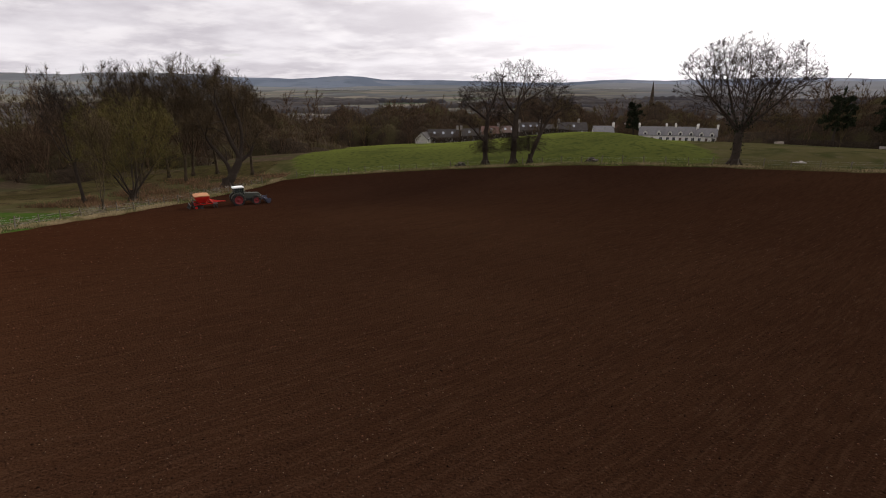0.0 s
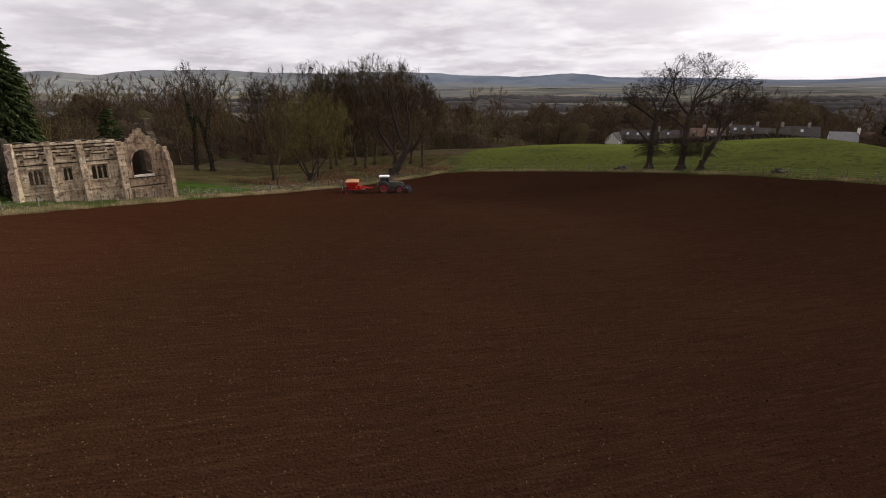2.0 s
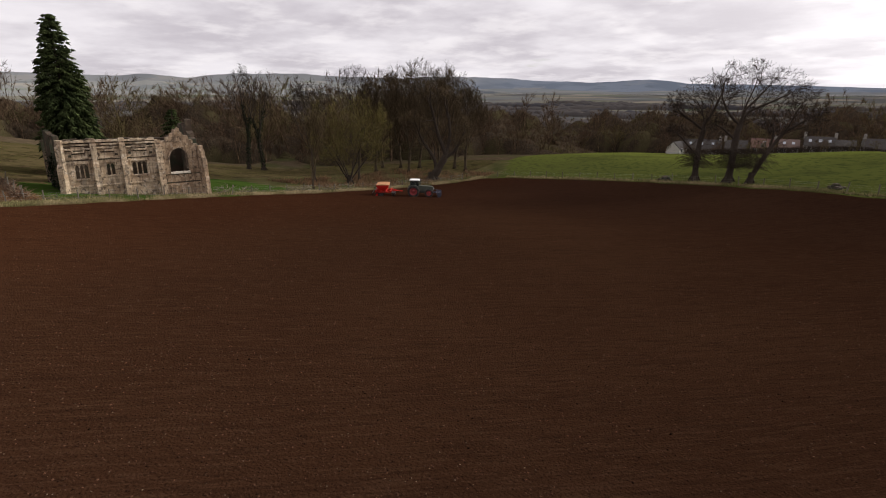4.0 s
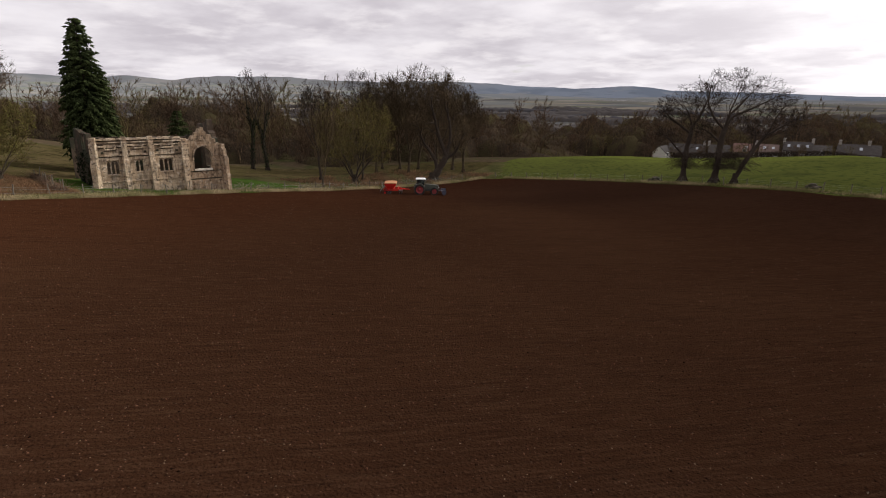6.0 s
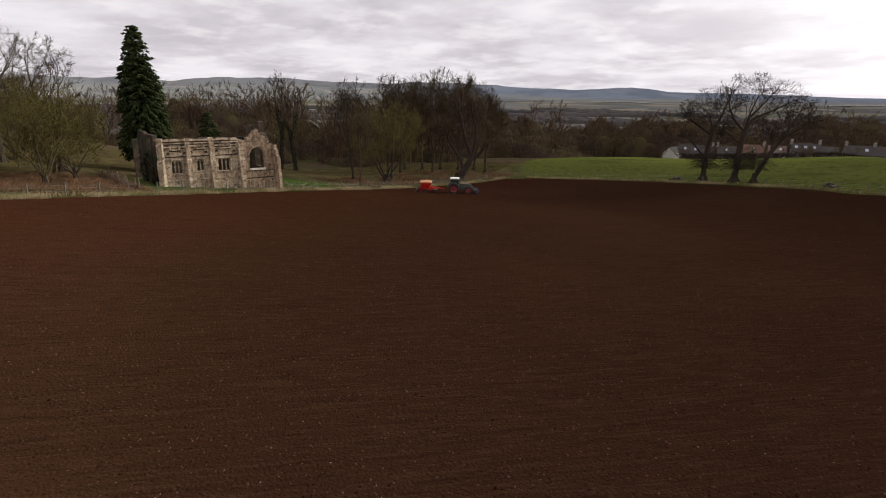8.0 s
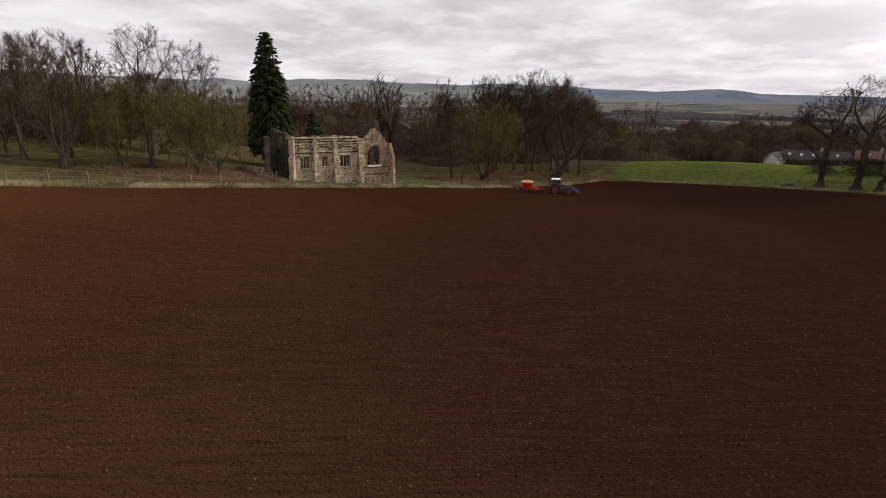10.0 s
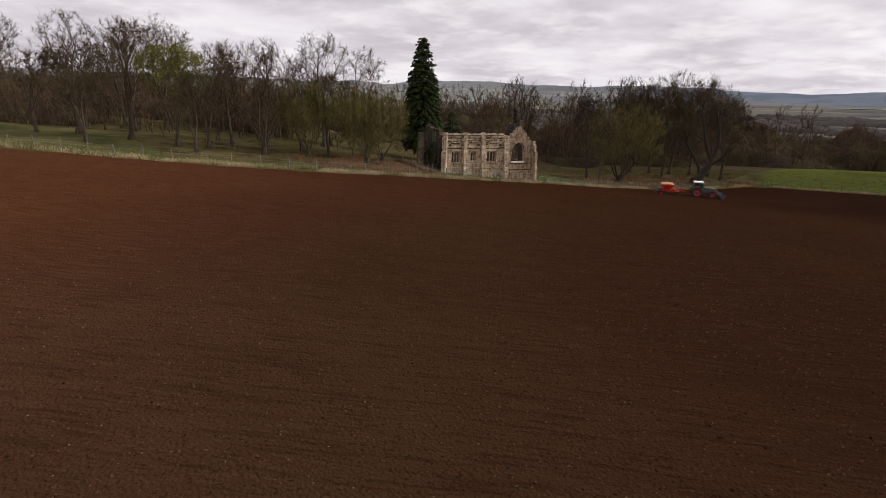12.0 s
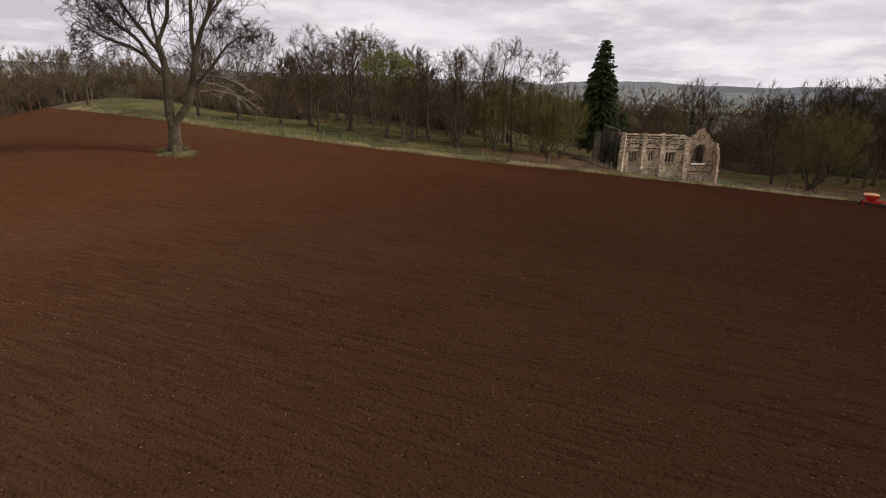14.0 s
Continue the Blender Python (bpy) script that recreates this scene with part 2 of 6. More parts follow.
# ---- mesh helpers ----
def tri_mesh(name, verts, tris, mat, smooth=False):
    me = bpy.data.meshes.new(name)
    verts, tris = np.asarray(verts, np.float32), np.asarray(tris, np.int32)
    me.vertices.add(len(verts))
    me.vertices.foreach_set("co", verts.ravel())
    me.loops.add(tris.size)
    me.loops.foreach_set("vertex_index", tris.ravel())
    me.polygons.add(len(tris))
    me.polygons.foreach_set("loop_start", np.arange(0, tris.size, 3, dtype=np.int32))
    if smooth:
        me.polygons.foreach_set("use_smooth", np.ones(len(tris), bool))
    me.update(calc_edges=True)
    for m in (mat if isinstance(mat, (list, tuple)) else [mat]):
        me.materials.append(m)
    return me


def grid_tris(nu, nv, wrap=False):
    i, j = np.meshgrid(np.arange(nu if wrap else nu - 1), np.arange(nv - 1), indexing="ij")
    a, b = (i * nv + j).ravel(), (((i + 1) % nu) * nv + j).ravel()
    return np.concatenate([np.stack([a, b, b + 1], 1), np.stack([a, b + 1, a + 1], 1)])


def prisms(segs, sides, pick=None):
    """Tapered prisms along the segments (x, y, z, x, y, z, r, r); pick: which of them to draw."""
    s = np.asarray(segs, float)
    if not len(s):
        return np.zeros((0, 3)), np.zeros((0, 3), int)
    p, q, r0, r1 = s[:, :3], s[:, 3:6], s[:, 6], s[:, 7]
    d = q - p
    d /= np.maximum(np.linalg.norm(d, axis=1, keepdims=True), 1e-9)
    # where one segment goes on from the last, the two share a mitred ring
    d0, d1 = d.copy(), d.copy()
    if len(s) > 1:
        on = np.abs(q[:-1] - p[1:]).max(1) < 1e-6
        m = d[:-1] + d[1:]
        m /= np.maximum(np.linalg.norm(m, axis=1, keepdims=True), 1e-9)
        d1[:-1][on], d0[1:][on] = m[on], m[on]
    if pick is not None:
        s, p, q, r0, r1, d0, d1 = (m[pick] for m in (s, p, q, r0, r1, d0, d1))
        if not len(s):
            return np.zeros((0, 3)), np.zeros((0, 3), int)
    a = np.arange(sides) * 2 * np.pi / sides
    rings = []
    for c, e, r in ((p, d0, r0), (q, d1, r1)):
        ref = np.array([[0.31, 0.95, 0.05]])
        u = np.cross(e, ref)
        u /= np.maximum(np.linalg.norm(u, axis=1, keepdims=True), 1e-6)
        v = np.cross(e, u)
        rings.append(c[:, None] + (u[:, None] * np.cos(a)[None, :, None] + v[:, None] * np.sin(a)[None, :, None]) * r[:, None, None])
    verts = np.concatenate(rings, 1).reshape(-1, 3)
    k = np.arange(sides)
    k2 = (k + 1) % sides
    t = np.concatenate([np.stack([k, k2, k2 + sides], 1), np.stack([k, k2 + sides, k + sides], 1)])
    tris = (t[None] + (np.arange(len(s)) * 2 * sides)[:, None, None]).reshape(-1, 3)
    return verts, tris


def join(parts):
    vs, ts, n = [], [], 0
    for v, t in parts:
        vs.append(np.asarray(v, float).reshape(-1, 3))
        ts.append(np.asarray(t, int).reshape(-1, 3) + n)
        n += len(vs[-1])
    return np.concatenate(vs), np.concatenate(ts)


def child(name, me, parent, label=""):
    ob = new(name, me)
    ob.parent = parent
    return tagged(ob, label) if label else ob


# ---- the lie of the land ----
COEF = (0.1151, 0.0179, -3.0443, 1.1827, -0.4091, -2.4059, 1.182, 1.152)


def smooth01(v, a, b):
    t = np.clip((v - a) / (b - a), 0, 1)
    return t * t * (3 - 2 * t)


AZ_DEG = np.array([-180, -75, -66, -59.6, -57.5, -54.1, -52.3, -49.9, -43.4, -39.1, -36.4, -34, -32, -26.7, -22.7, -19.9, -14.8, -12, -9.6, -7.4, -5.9, -3, 0, 9.1, 12.3, 15.6, 17.7, 21.8, 28, 35, 38, 60, 180.0])
AZ_TOP = np.array([1.6, 1.6, 1.5, 1.34, 1.54, 1.24, 1.49, 1.70, 1.69, 1.50, 1.47, 1.36, 1.45, 1.52, 1.39, 1.15, 0.92, 1.1, 1.25, 1.08, 0.83, 0.74, 0.73, 0.40, 0.36, 0.55, 0.63, 0.48, 0.55, 0.59, 0.40, 0.7, 1.6])


def waves(x, y, size, seed=0.0):
    return (np.sin(x / size + seed) * np.cos(y / size * 1.13 + 1.7 * seed) + 0.5 * np.sin((x + y) / size * 1.9 + 3 * seed)
            + 0.35 * np.cos((x - 1.4 * y) / size * 2.7 + seed))


def land(x, y):
    """Height of the ground, in metres; z is 0 under the first eye."""
    x, y = np.asarray(x, float), np.asarray(y, float)
    xs, ys = np.clip(x, -132, 64) / 50, np.clip(y, -60, 106) / 50
    b = (np.ones_like(xs), xs, ys, xs * xs, xs * ys, ys * ys, ys ** 3, xs * ys * ys)
    z = sum(c * v for c, v in zip(COEF, b))
    r = np.hypot(x, y - 15)
    z = z - 5.2 * smooth01(x, 40, 64) * smooth01(y + 0.86 * x, 126, 158) - 3.6 * smooth01((y + 16.5 - 0.466 * (x + 70)) / 1.1, 1, 30) * smooth01(-x, 72, 120) * (1 - smooth01(y, -10, 30)) + 1.4 * smooth01(y, 115, 145) * smooth01(-x, -10, 25)
    s = 1 - np.exp(-(np.maximum(r - 125 - 130 * smooth01(-x, 60, 120), 0) / 300) ** 1.35)
    z = z * (1 - s) - 46 * s + 0.06 * waves(x, y, 17)
    az = np.degrees(np.arctan2(x, y))
    top = np.tan(np.radians(np.interp(az, AZ_DEG, AZ_TOP))) * 4300 + 9
    z = z + 52 * smooth01(r, 900, 3900)
    return z + top * smooth01(r, 3800, 4600) * 0.6


def axis(lo, hi, step, far, growth=1.085):
    a = list(np.arange(lo, hi + step / 2, step))
    s, v = step, hi
    while v < far:
        s *= growth
        v += s
        a.append(v)
    s, v = step, lo
    while v > -far:
        s *= growth
        v -= s
        a.insert(0, v)
    return np.array(a)


# edge of the tilled field, from the south-west round to the north-east
EDGE = [(-187, -71), (-127, -48.5), (-104, -37), (-87.5, -27.5), (-70, -16.5), (-58, -5.2), (-50.4, 5), (-46.8, 15), (-45, 28), (-44.2, 45), (-43.6, 56),
        (-42.4, 71), (-41, 80), (-37.5, 95), (-31.6, 111), (-18, 110.6), (-9, 109), (8, 104.2), (24, 98.2), (34, 93), (46, 84.2), (60, 72), (82, 52), (120, 10)]


def resample(pts, step, rng=None, wobble=0.0):
    p = np.array(pts, float)
    d = np.concatenate([[0], np.cumsum(np.hypot(*np.diff(p, axis=0).T))])
    s = np.arange(0, d[-1], step)
    q = np.stack([np.interp(s, d, p[:, 0]), np.interp(s, d, p[:, 1])], 1)
    k = max(1, int(5 / step))
    if k > 1:
        ker = np.ones(2 * k + 1) / (2 * k + 1)
        pad = np.concatenate([np.repeat(q[:1], k, 0), q, np.repeat(q[-1:], k, 0)])
        q = np.stack([np.convolve(pad[:, i], ker, "valid") for i in (0, 1)], 1)
    if wobble:
        q += wobble * np.stack([np.sin(s * 1.3) + np.sin(s * 0.37 + 1), np.cos(s * 0.9) + np.sin(s * 0.51)], 1) / 2
    return q


def make_ground():
    xs, ys = axis(-190, 110, 2.5, 4900), axis(-75, 230, 2.5, 4900)
    X, Y = np.meshgrid(xs, ys, indexing="ij")
    Z = land(X, Y)
    tris = grid_tris(len(xs), len(ys))
    me = tri_mesh("ground", np.stack([X, Y, Z], -1).reshape(-1, 3), tris, [M_LAWN, M_PASTURE, M_FLOOR, M_ROUGH, M_PLAIN_HAZED, M_FLOOR, M_PARK, M_PASTURE_ROUGH], True)
    c = np.stack([X.ravel()[tris].mean(1), Y.ravel()[tris].mean(1)], 1)
    x, y = c.T
    r = np.hypot(x, y - 15)
    idx = np.zeros(len(tris), np.int32)
    idx[(x < -40) & (r > 88 + 4 * waves(x, y, 9, 2.0))] = 6
    idx[(x < -40) & (y < 35)] = 6
    idx[(x < -62 + 1.5 * waves(x, y, 7, 1.0)) & (y < 78)] = 6
    idx[(x < -28) & (x > -66) & (y > 70) & (y < 112)] = 3
    e = resample(EDGE, 3.0)
    gap = np.full(len(x), 99.0)
    side = (x < -55) & (y < 0) & (x > -230)
    gap[side] = np.hypot(x[side, None] - e[None, :, 0], y[side, None] - e[None, :, 1]).min(1)
    idx[gap < 17 + 3 * waves(x, y, 8, 1.0)] = 3
    north = (y > 55) & (x > -29 - 0.35 * (y - 110))
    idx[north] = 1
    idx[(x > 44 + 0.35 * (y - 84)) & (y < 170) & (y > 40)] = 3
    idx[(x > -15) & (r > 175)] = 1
    idx[(x < -38) & (r > 128 + 4 * waves(x, y, 12, 0.5))] = 2
    idx[(r > 205)] = 2
    idx[(x > -70) & (y > 100) & (r < 128) & (idx == 0)] = 3
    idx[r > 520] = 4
    me.polygons.foreach_set("material_index", idx)
    tagged(new("ground", me), "rolling farmland with lawn, pasture and distant hills", "ground", kind="structure")


make_ground()


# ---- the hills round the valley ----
# both hill colours are paled and blued to carry the haze of distance
M_SLOPE_HAZED = material("hazed_hill_fields", (0.205, 0.208, 0.198), 0.95, [((0.145, 0.152, 0.155), 0.0042, 0.46, 0.56, 0.8), ((0.275, 0.255, 0.215), 0.0050, 0.56, 0.61, 0.7), ((0.185, 0.205, 0.160), 0.0062, 0.58, 0.63, 0.6), ((0.120, 0.125, 0.130), 0.011, 0.61, 0.65, 0.7)], spec=0.0, drift=((0.42, 0.47, 0.58), -2000.0, -1150.0, 1.0, 0, 300, "MULTIPLY", 300))
# the moor's last drift paints in the paler haze towards the sun
M_MOOR_HAZED = material("moorland", (0.235, 0.252, 0.272), 0.95, [((0.185, 0.202, 0.225), 0.0030, 0.45, 0.58, 0.9), ((0.285, 0.285, 0.280), 0.0045, 0.56, 0.63, 0.6), ((0.165, 0.178, 0.192), 0.009, 0.60, 0.66, 0.6)], spec=0.0, drift=[((0.74, 0.80, 0.90), -2300.0, -1500.0, 1.0, 0, 300, "MULTIPLY", 300), ((0.70, 0.66, 0.62), -1500.0, -2600.0, 0.8, 0, 260, "MULTIPLY", 500), ((1.62, 1.56, 1.50), 900.0, 1900.0, 1.0, 0, 260, "MULTIPLY", 300)])


def make_ridge(r0, r1, share, seed, mat, label, foot, east=62.0):
    """A long ridge seen across the valley: a slope up to an uneven crest and down again."""
    az = np.arange(-112.0, east, 0.35)
    crest = np.tan(np.radians(np.interp(az, AZ_DEG, AZ_TOP))) * 4300 + 9
    rough = sum(a * np.sin(az / p + seed * k) for k, (a, p) in enumerate(((0.020, 2.3), (0.014, 1.1), (0.010, 0.47), (0.008, 0.21)), 1))
    top = crest * share * (1 + rough * (1.0 if share == 1 else 1.8))
    top = foot + (top - foot) * np.clip((east - az) / 14, 0, 1)
    f = np.array([0, 0.12, 0.3, 0.5, 0.68, 0.82, 0.92, 1.0, 1.12, 1.3])
    up = np.array([-0.05, 0.08, 0.27, 0.5, 0.72, 0.88, 0.96, 1.0, 0.93, 0.6])
    R = r0 + (r1 - r0) * f[None] + 60 * np.sin(az / 3.1 + seed)[:, None]
    a = np.radians(az)[:, None]
    X, Y = R * np.sin(a), 15 + R * np.cos(a)
    lumps = 0.025 * waves(X, Y, 130, seed) * np.sin(np.pi * np.clip(f, 0, 1))[None]
    Z = foot + (top[:, None] - foot) * (up[None] + lumps)
    tagged(new("hills", tri_mesh("hills", np.stack([X, Y, Z], -1).reshape(-1, 3), grid_tris(len(az), len(f)), mat, True)), label, "hills", kind="structure")


make_ridge(2500, 3700, 0.52, 1.3, M_SLOPE_HAZED, "lower hills with a patchwork of fields and woods", -30, -18.0)
make_ridge(3900, 4550, 1.0, 2.1, M_MOOR_HAZED, "moorland hills along the horizon, blue-grey from painted haze", 2)


def make_field():
    """The drilled field: a sheet of tilled soil laid on the ground, heaped a little at its edge."""
    e = resample(EDGE, 0.8, wobble=0.35)
    cx, cy = 0.0, -20.0
    back = [(120, -60), (60, -130), (-80, -140), (-190, -110)]
    b = resample([tuple(e[-1])] + back + [tuple(e[0])], 3.0)
    ring = np.concatenate([e, b])
    nv = 80
    f = np.linspace(0.0, 1.0, nv) ** 0.8
    X = cx + (ring[:, 0:1] - cx) * f[None]
    Y = cy + (ring[:, 1:2] - cy) * f[None]
    Z = land(X, Y) + 0.10 + 0.02 * waves(X, Y, 2.3, 0.4)
    Z[:, -1] -= 0.25
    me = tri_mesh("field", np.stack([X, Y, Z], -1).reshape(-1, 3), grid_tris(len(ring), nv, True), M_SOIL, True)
    tagged(new("tilled_field", me), "dark red-brown freshly tilled and drilled field soil", "field", kind="structure")


make_field()


# ---- trees ----
def tree_style(h, w, trunk=0.35, low=0.25, **kw):
    """h: height, w: crown width, low: where the crown begins, as a share of the height."""
    S = dict(h=h, w=w, trunk=trunk, low=low, step=0.45, up=0.08, wig=0.12, lean=(0, 0), lx=0.0, ly=0.0, bole=h * 0.25, forks=1, splay=0.35, taper=1.65, stems=None, plane=(1.0, 0.0),
             kids=(9, 7, 5, 4), ang=(0.75, 0.7, 0.7, 0.7), share=(0.9, 0.55, 0.5, 0.55), first=0.15, gap=0.2, twigs=5000, twig_len=0.75, thick=0.012, rmin=0.009, fine=0.03)
    S.update(kw)
    return S


def branching(seed, S):
    """Grows a bare tree: a bole, its stems, then order after order of side branches that end at the crown's outline.
    Gives nodes, directions, parents, radii and loads."""
    g = np.random.default_rng(seed)
    h, step = S["h"], S["step"]
    half, mid = np.array([S["w"] / 2, S["w"] / 2, h * (1 - S["low"]) / 2]), h * (1 + S["low"]) / 2
    o = g.uniform(0, 6, 3)

    def upright(v):
        v = np.array(v, float)
        v[..., 0] -= S["lx"] * v[..., 2]
        v[..., 1] -= S["ly"] * v[..., 2]
        return v

    def reach(p, d):
        """How far it is along d to the outline of the crown."""
        q, e = (upright(p) - (0, 0, mid)) / half, upright(d) / half
        a, b, c = (e * e).sum(-1), (q * e).sum(-1), (q * q).sum(-1) - 1
        disc = b * b - a * c
        return np.where(disc > 0, np.maximum((np.sqrt(np.maximum(disc, 0)) - b) / a, 0), 0)

    def lumps(p):
        f = h / 9
        return np.sin(p[:, 0] / f * 1.7 + o[0]) + np.sin(p[:, 1] / f * 1.7 + o[1]) + np.sin(p[:, 2] / f * 1.7 + o[2])
    P, par, D = [np.array((0, 0, -0.4))], [-1], [np.array((0, 0, 1.0))]

    def run(i, d, length, wig, n=None):
        d = np.asarray(d, float)
        ids = [i]
        n = n or max(1, round(length / step))
        for _ in range(n):
            d = d / np.linalg.norm(d)
            P.append(P[i] + d * length / n)
            D.append(d)
            par.append(i)
            i = len(P) - 1
            ids.append(i)
            d = d + g.normal(0, wig, 3) * (1, 1, 0.4)
        return ids
    m = 14
    stems = []
    top = run(0, (*S["lean"], 1), S["bole"] + 0.4, 0.025)[-1]
    if S["stems"]:
        # each stem by its bends, as (sideways, up) in one upright plane
        ux, uy = S["plane"]
        for bends in S["stems"]:
            w = np.array([(s * ux, s * uy, z) for s, z in bends])
            i = int(np.argmin(np.linalg.norm(np.array(P) - w[0], axis=1)))
            w[0] = P[i]
            k = np.concatenate([[0], np.cumsum(np.linalg.norm(np.diff(w, axis=0), axis=1))])
            f = np.linspace(0, k[-1], m + 1)
            way = np.stack([np.interp(f, k, w[:, c]) for c in range(3)], 1)
            way[2:-1] = (way[1:-2] + 2 * way[2:-1] + way[3:]) / 4
            drift = np.cumsum(g.normal(0, 0.05, (m + 1, 2)), 0) * k[-1] / m
            way[:, :2] += drift - drift[0]
            ids = [i]
            for q in way[1:]:
                v = q - P[ids[-1]]
                P.append(q)
                D.append(v / np.linalg.norm(v))
                par.append(ids[-1])
                ids.append(len(P) - 1)
            stems.append(ids)
    else:
        a0 = g.random() * 6.28
        for k in range(S["forks"]):
            a, s = a0 + 6.283 * k / S["forks"] + g.normal(0, 0.2), S["splay"] * g.uniform(0.7, 1.25) * (S["forks"] > 1)
            d = np.array((S["lean"][0] + s * math.cos(a), S["lean"][1] + s * math.sin(a), 1.0))
            d /= np.linalg.norm(d)
            stems.append(run(top, d, max(float(reach(P[top], d)), h * 0.3) * g.uniform(0.86, 1.0), 0.05 if S["forks"] == 1 else 0.09, m))
    P, par, D = np.array(P), np.array(par), np.array(D)
    ids = np.array(stems)
    length = np.linalg.norm(np.diff(P[ids], axis=1), axis=2).sum(1)
    for level, (kids, ang, share) in enumerate(zip(S["kids"], S["ang"], S["share"])):
        nb, cols = ids.shape
        seg = (9, 6, 4, 3)[level]
        first = S["first"] if level == 0 else 0.12
        f = first + (1 - first) * (np.arange(kids)[None] + g.random((nb, kids))) / kids
        start = ids[np.arange(nb)[:, None], np.clip(np.round(f * (cols - 1)).astype(int), 1, cols - 1)].ravel()
        d0 = D[start]
        az = (np.arange(kids)[None] * 2.4 + g.random((nb, 1)) * 6.28 + g.normal(0, 0.4, (nb, kids))).ravel()
        u = np.cross(d0, np.array([[0.31, 0.95, 0.05]]))
        u /= np.linalg.norm(u, axis=1, keepdims=True)
        v = np.cross(d0, u)
        th = g.normal(ang, 0.14, len(start))[:, None]
        d = d0 * np.cos(th) + (u * np.cos(az)[:, None] + v * np.sin(az)[:, None]) * np.sin(th)
        d[:, 2] += S["up"] * 1.5
        d /= np.linalg.norm(d, axis=1, keepdims=True)
        cap = (share * length[:, None] * (1.1 - 0.55 * f)).ravel() * g.uniform(0.75, 1.2, len(start))
        ln = np.minimum(reach(P[start], d) * g.uniform(0.82, 1.04, len(start)), cap)
        keep = (ln > cap * 0.3) | (g.random(len(start)) < 0.25)
        ln = np.maximum(ln, cap * 0.2)
        keep &= ln > 0.15
        if level in (1, 2):
            keep &= lumps(P[start] + d * ln[:, None]) + g.normal(0, 0.7, len(start)) > 4 * S["gap"] - 2.2
        start, d, ln = start[keep], d[keep], ln[keep]
        rows, prev = [start], start
        for _ in range(seg):
            fresh = P[prev] + d * (ln / seg)[:, None]
            base = len(P)
            P, D, par = np.concatenate([P, fresh]), np.concatenate([D, d]), np.concatenate([par, prev])
            prev = base + np.arange(len(fresh))
            rows.append(prev)
            d = d + g.normal(0, S["wig"] * (1.3 if level < 2 else 1.0), d.shape) + (0, 0, S["up"])
            d /= np.linalg.norm(d, axis=1, keepdims=True)
        ids, length = np.stack(rows, 1), ln
    load = np.full(len(P), 0.25)
    for i in range(len(P) - 1, 0, -1):
        if load[i] < 1:
            load[i] = 1
        load[par[i]] += load[i]
    r = S["trunk"] * (load / load[0]) ** (1 / S["taper"])
    return P, D, par, np.maximum(r, S["rmin"]), load


def limbs(P, par, r, load):
    """Segments in the order of growth, each limb in one run."""
    heirs = [[] for _ in P]
    for i in range(1, len(P)):
        heirs[par[i]].append(i)
    segs, todo = [], [(0, max(heirs[0], key=lambda k: load[k]))]
    while todo:
        i, k = todo.pop()
        thick = r[i] if i == 0 else min(r[i], r[k] * 1.15)
        while True:
            segs.append((*P[i], *P[k], thick, r[k]))
            thick = r[k]
            if not heirs[k]:
                break
            c = sorted(heirs[k], key=lambda m: -load[m])
            todo.extend((k, m) for m in c[1:])
            i, k = k, c[0]
    return segs


def twiglets(seed, P, D, r, load, S, limit=0.055):
    """The last twigs, as tapering spikes set along the thin branches and at their ends."""
    g = np.random.default_rng(seed)
    thin_ = np.where((r < limit) & (np.arange(len(r)) > 20))[0]
    few = 1 / (0.5 + load[thin_]) ** 0.25
    k = g.choice(thin_, S["twigs"], p=few / few.sum())
    d = D[k] * 0.9 + g.normal(0, 0.42, (len(k), 3)) + (0, 0, S["up"] * 2 + 0.05)
    d /= np.linalg.norm(d, axis=1, keepdims=True)
    p = P[k] - D[k] * S["step"] * g.random((len(k), 1))
    ln = S["twig_len"] * g.uniform(0.5, 1.35, (len(k), 1))
    t = np.full((len(k), 1), S["thick"])
    return np.concatenate([p, p + d * ln, t, t * 0.4], 1)


def cones(segs):
    """Three-sided spikes, for the last twigs."""
    v, t = prisms(segs, 3)
    v = v.reshape(-1, 6, 3)
    tip = v[:, 3:].mean(1, keepdims=True)
    v = np.concatenate([v[:, :3], tip], 1).reshape(-1, 3)
    k = np.array([[0, 1, 3], [1, 2, 3], [2, 0, 3]])
    return v, (k[None] + (np.arange(len(segs)) * 4)[:, None, None]).reshape(-1, 3)


def slivers(segs):
    """One thin blade a twig, for woods far off."""
    s = np.asarray(segs, float)
    p, q, r = s[:, :3], s[:, 3:6], s[:, 6:7]
    d = q - p
    u = np.cross(d, np.random.default_rng(1).normal(0, 1, d.shape))
    u /= np.maximum(np.linalg.norm(u, axis=1, keepdims=True), 1e-9)
    return np.stack([p - u * r, p + u * r, q], 1).reshape(-1, 3), np.arange(len(s) * 3).reshape(-1, 3)


def ribbons(segs):
    """A narrow strip for each piece of a thin branch, its broad side turning slowly along the branch."""
    s = np.asarray(segs, float)
    p, q, r0, r1 = s[:, :3], s[:, 3:6], s[:, 6:7], s[:, 7:8]
    a = 2.5 * np.sin(p[:, 0] * 0.9 + p[:, 1] * 1.3)
    u = np.cross(q - p, np.stack([np.cos(a), np.sin(a), 0 * a + 0.2], 1))
    u /= np.maximum(np.linalg.norm(u, axis=1, keepdims=True), 1e-9)
    t = np.array([[0, 1, 2], [0, 2, 3]])
    return np.stack([p - u * r0, p + u * r0, q + u * r1, q - u * r1], 1).reshape(-1, 3), (t[None] + (np.arange(len(s)) * 4)[:, None, None]).reshape(-1, 3)


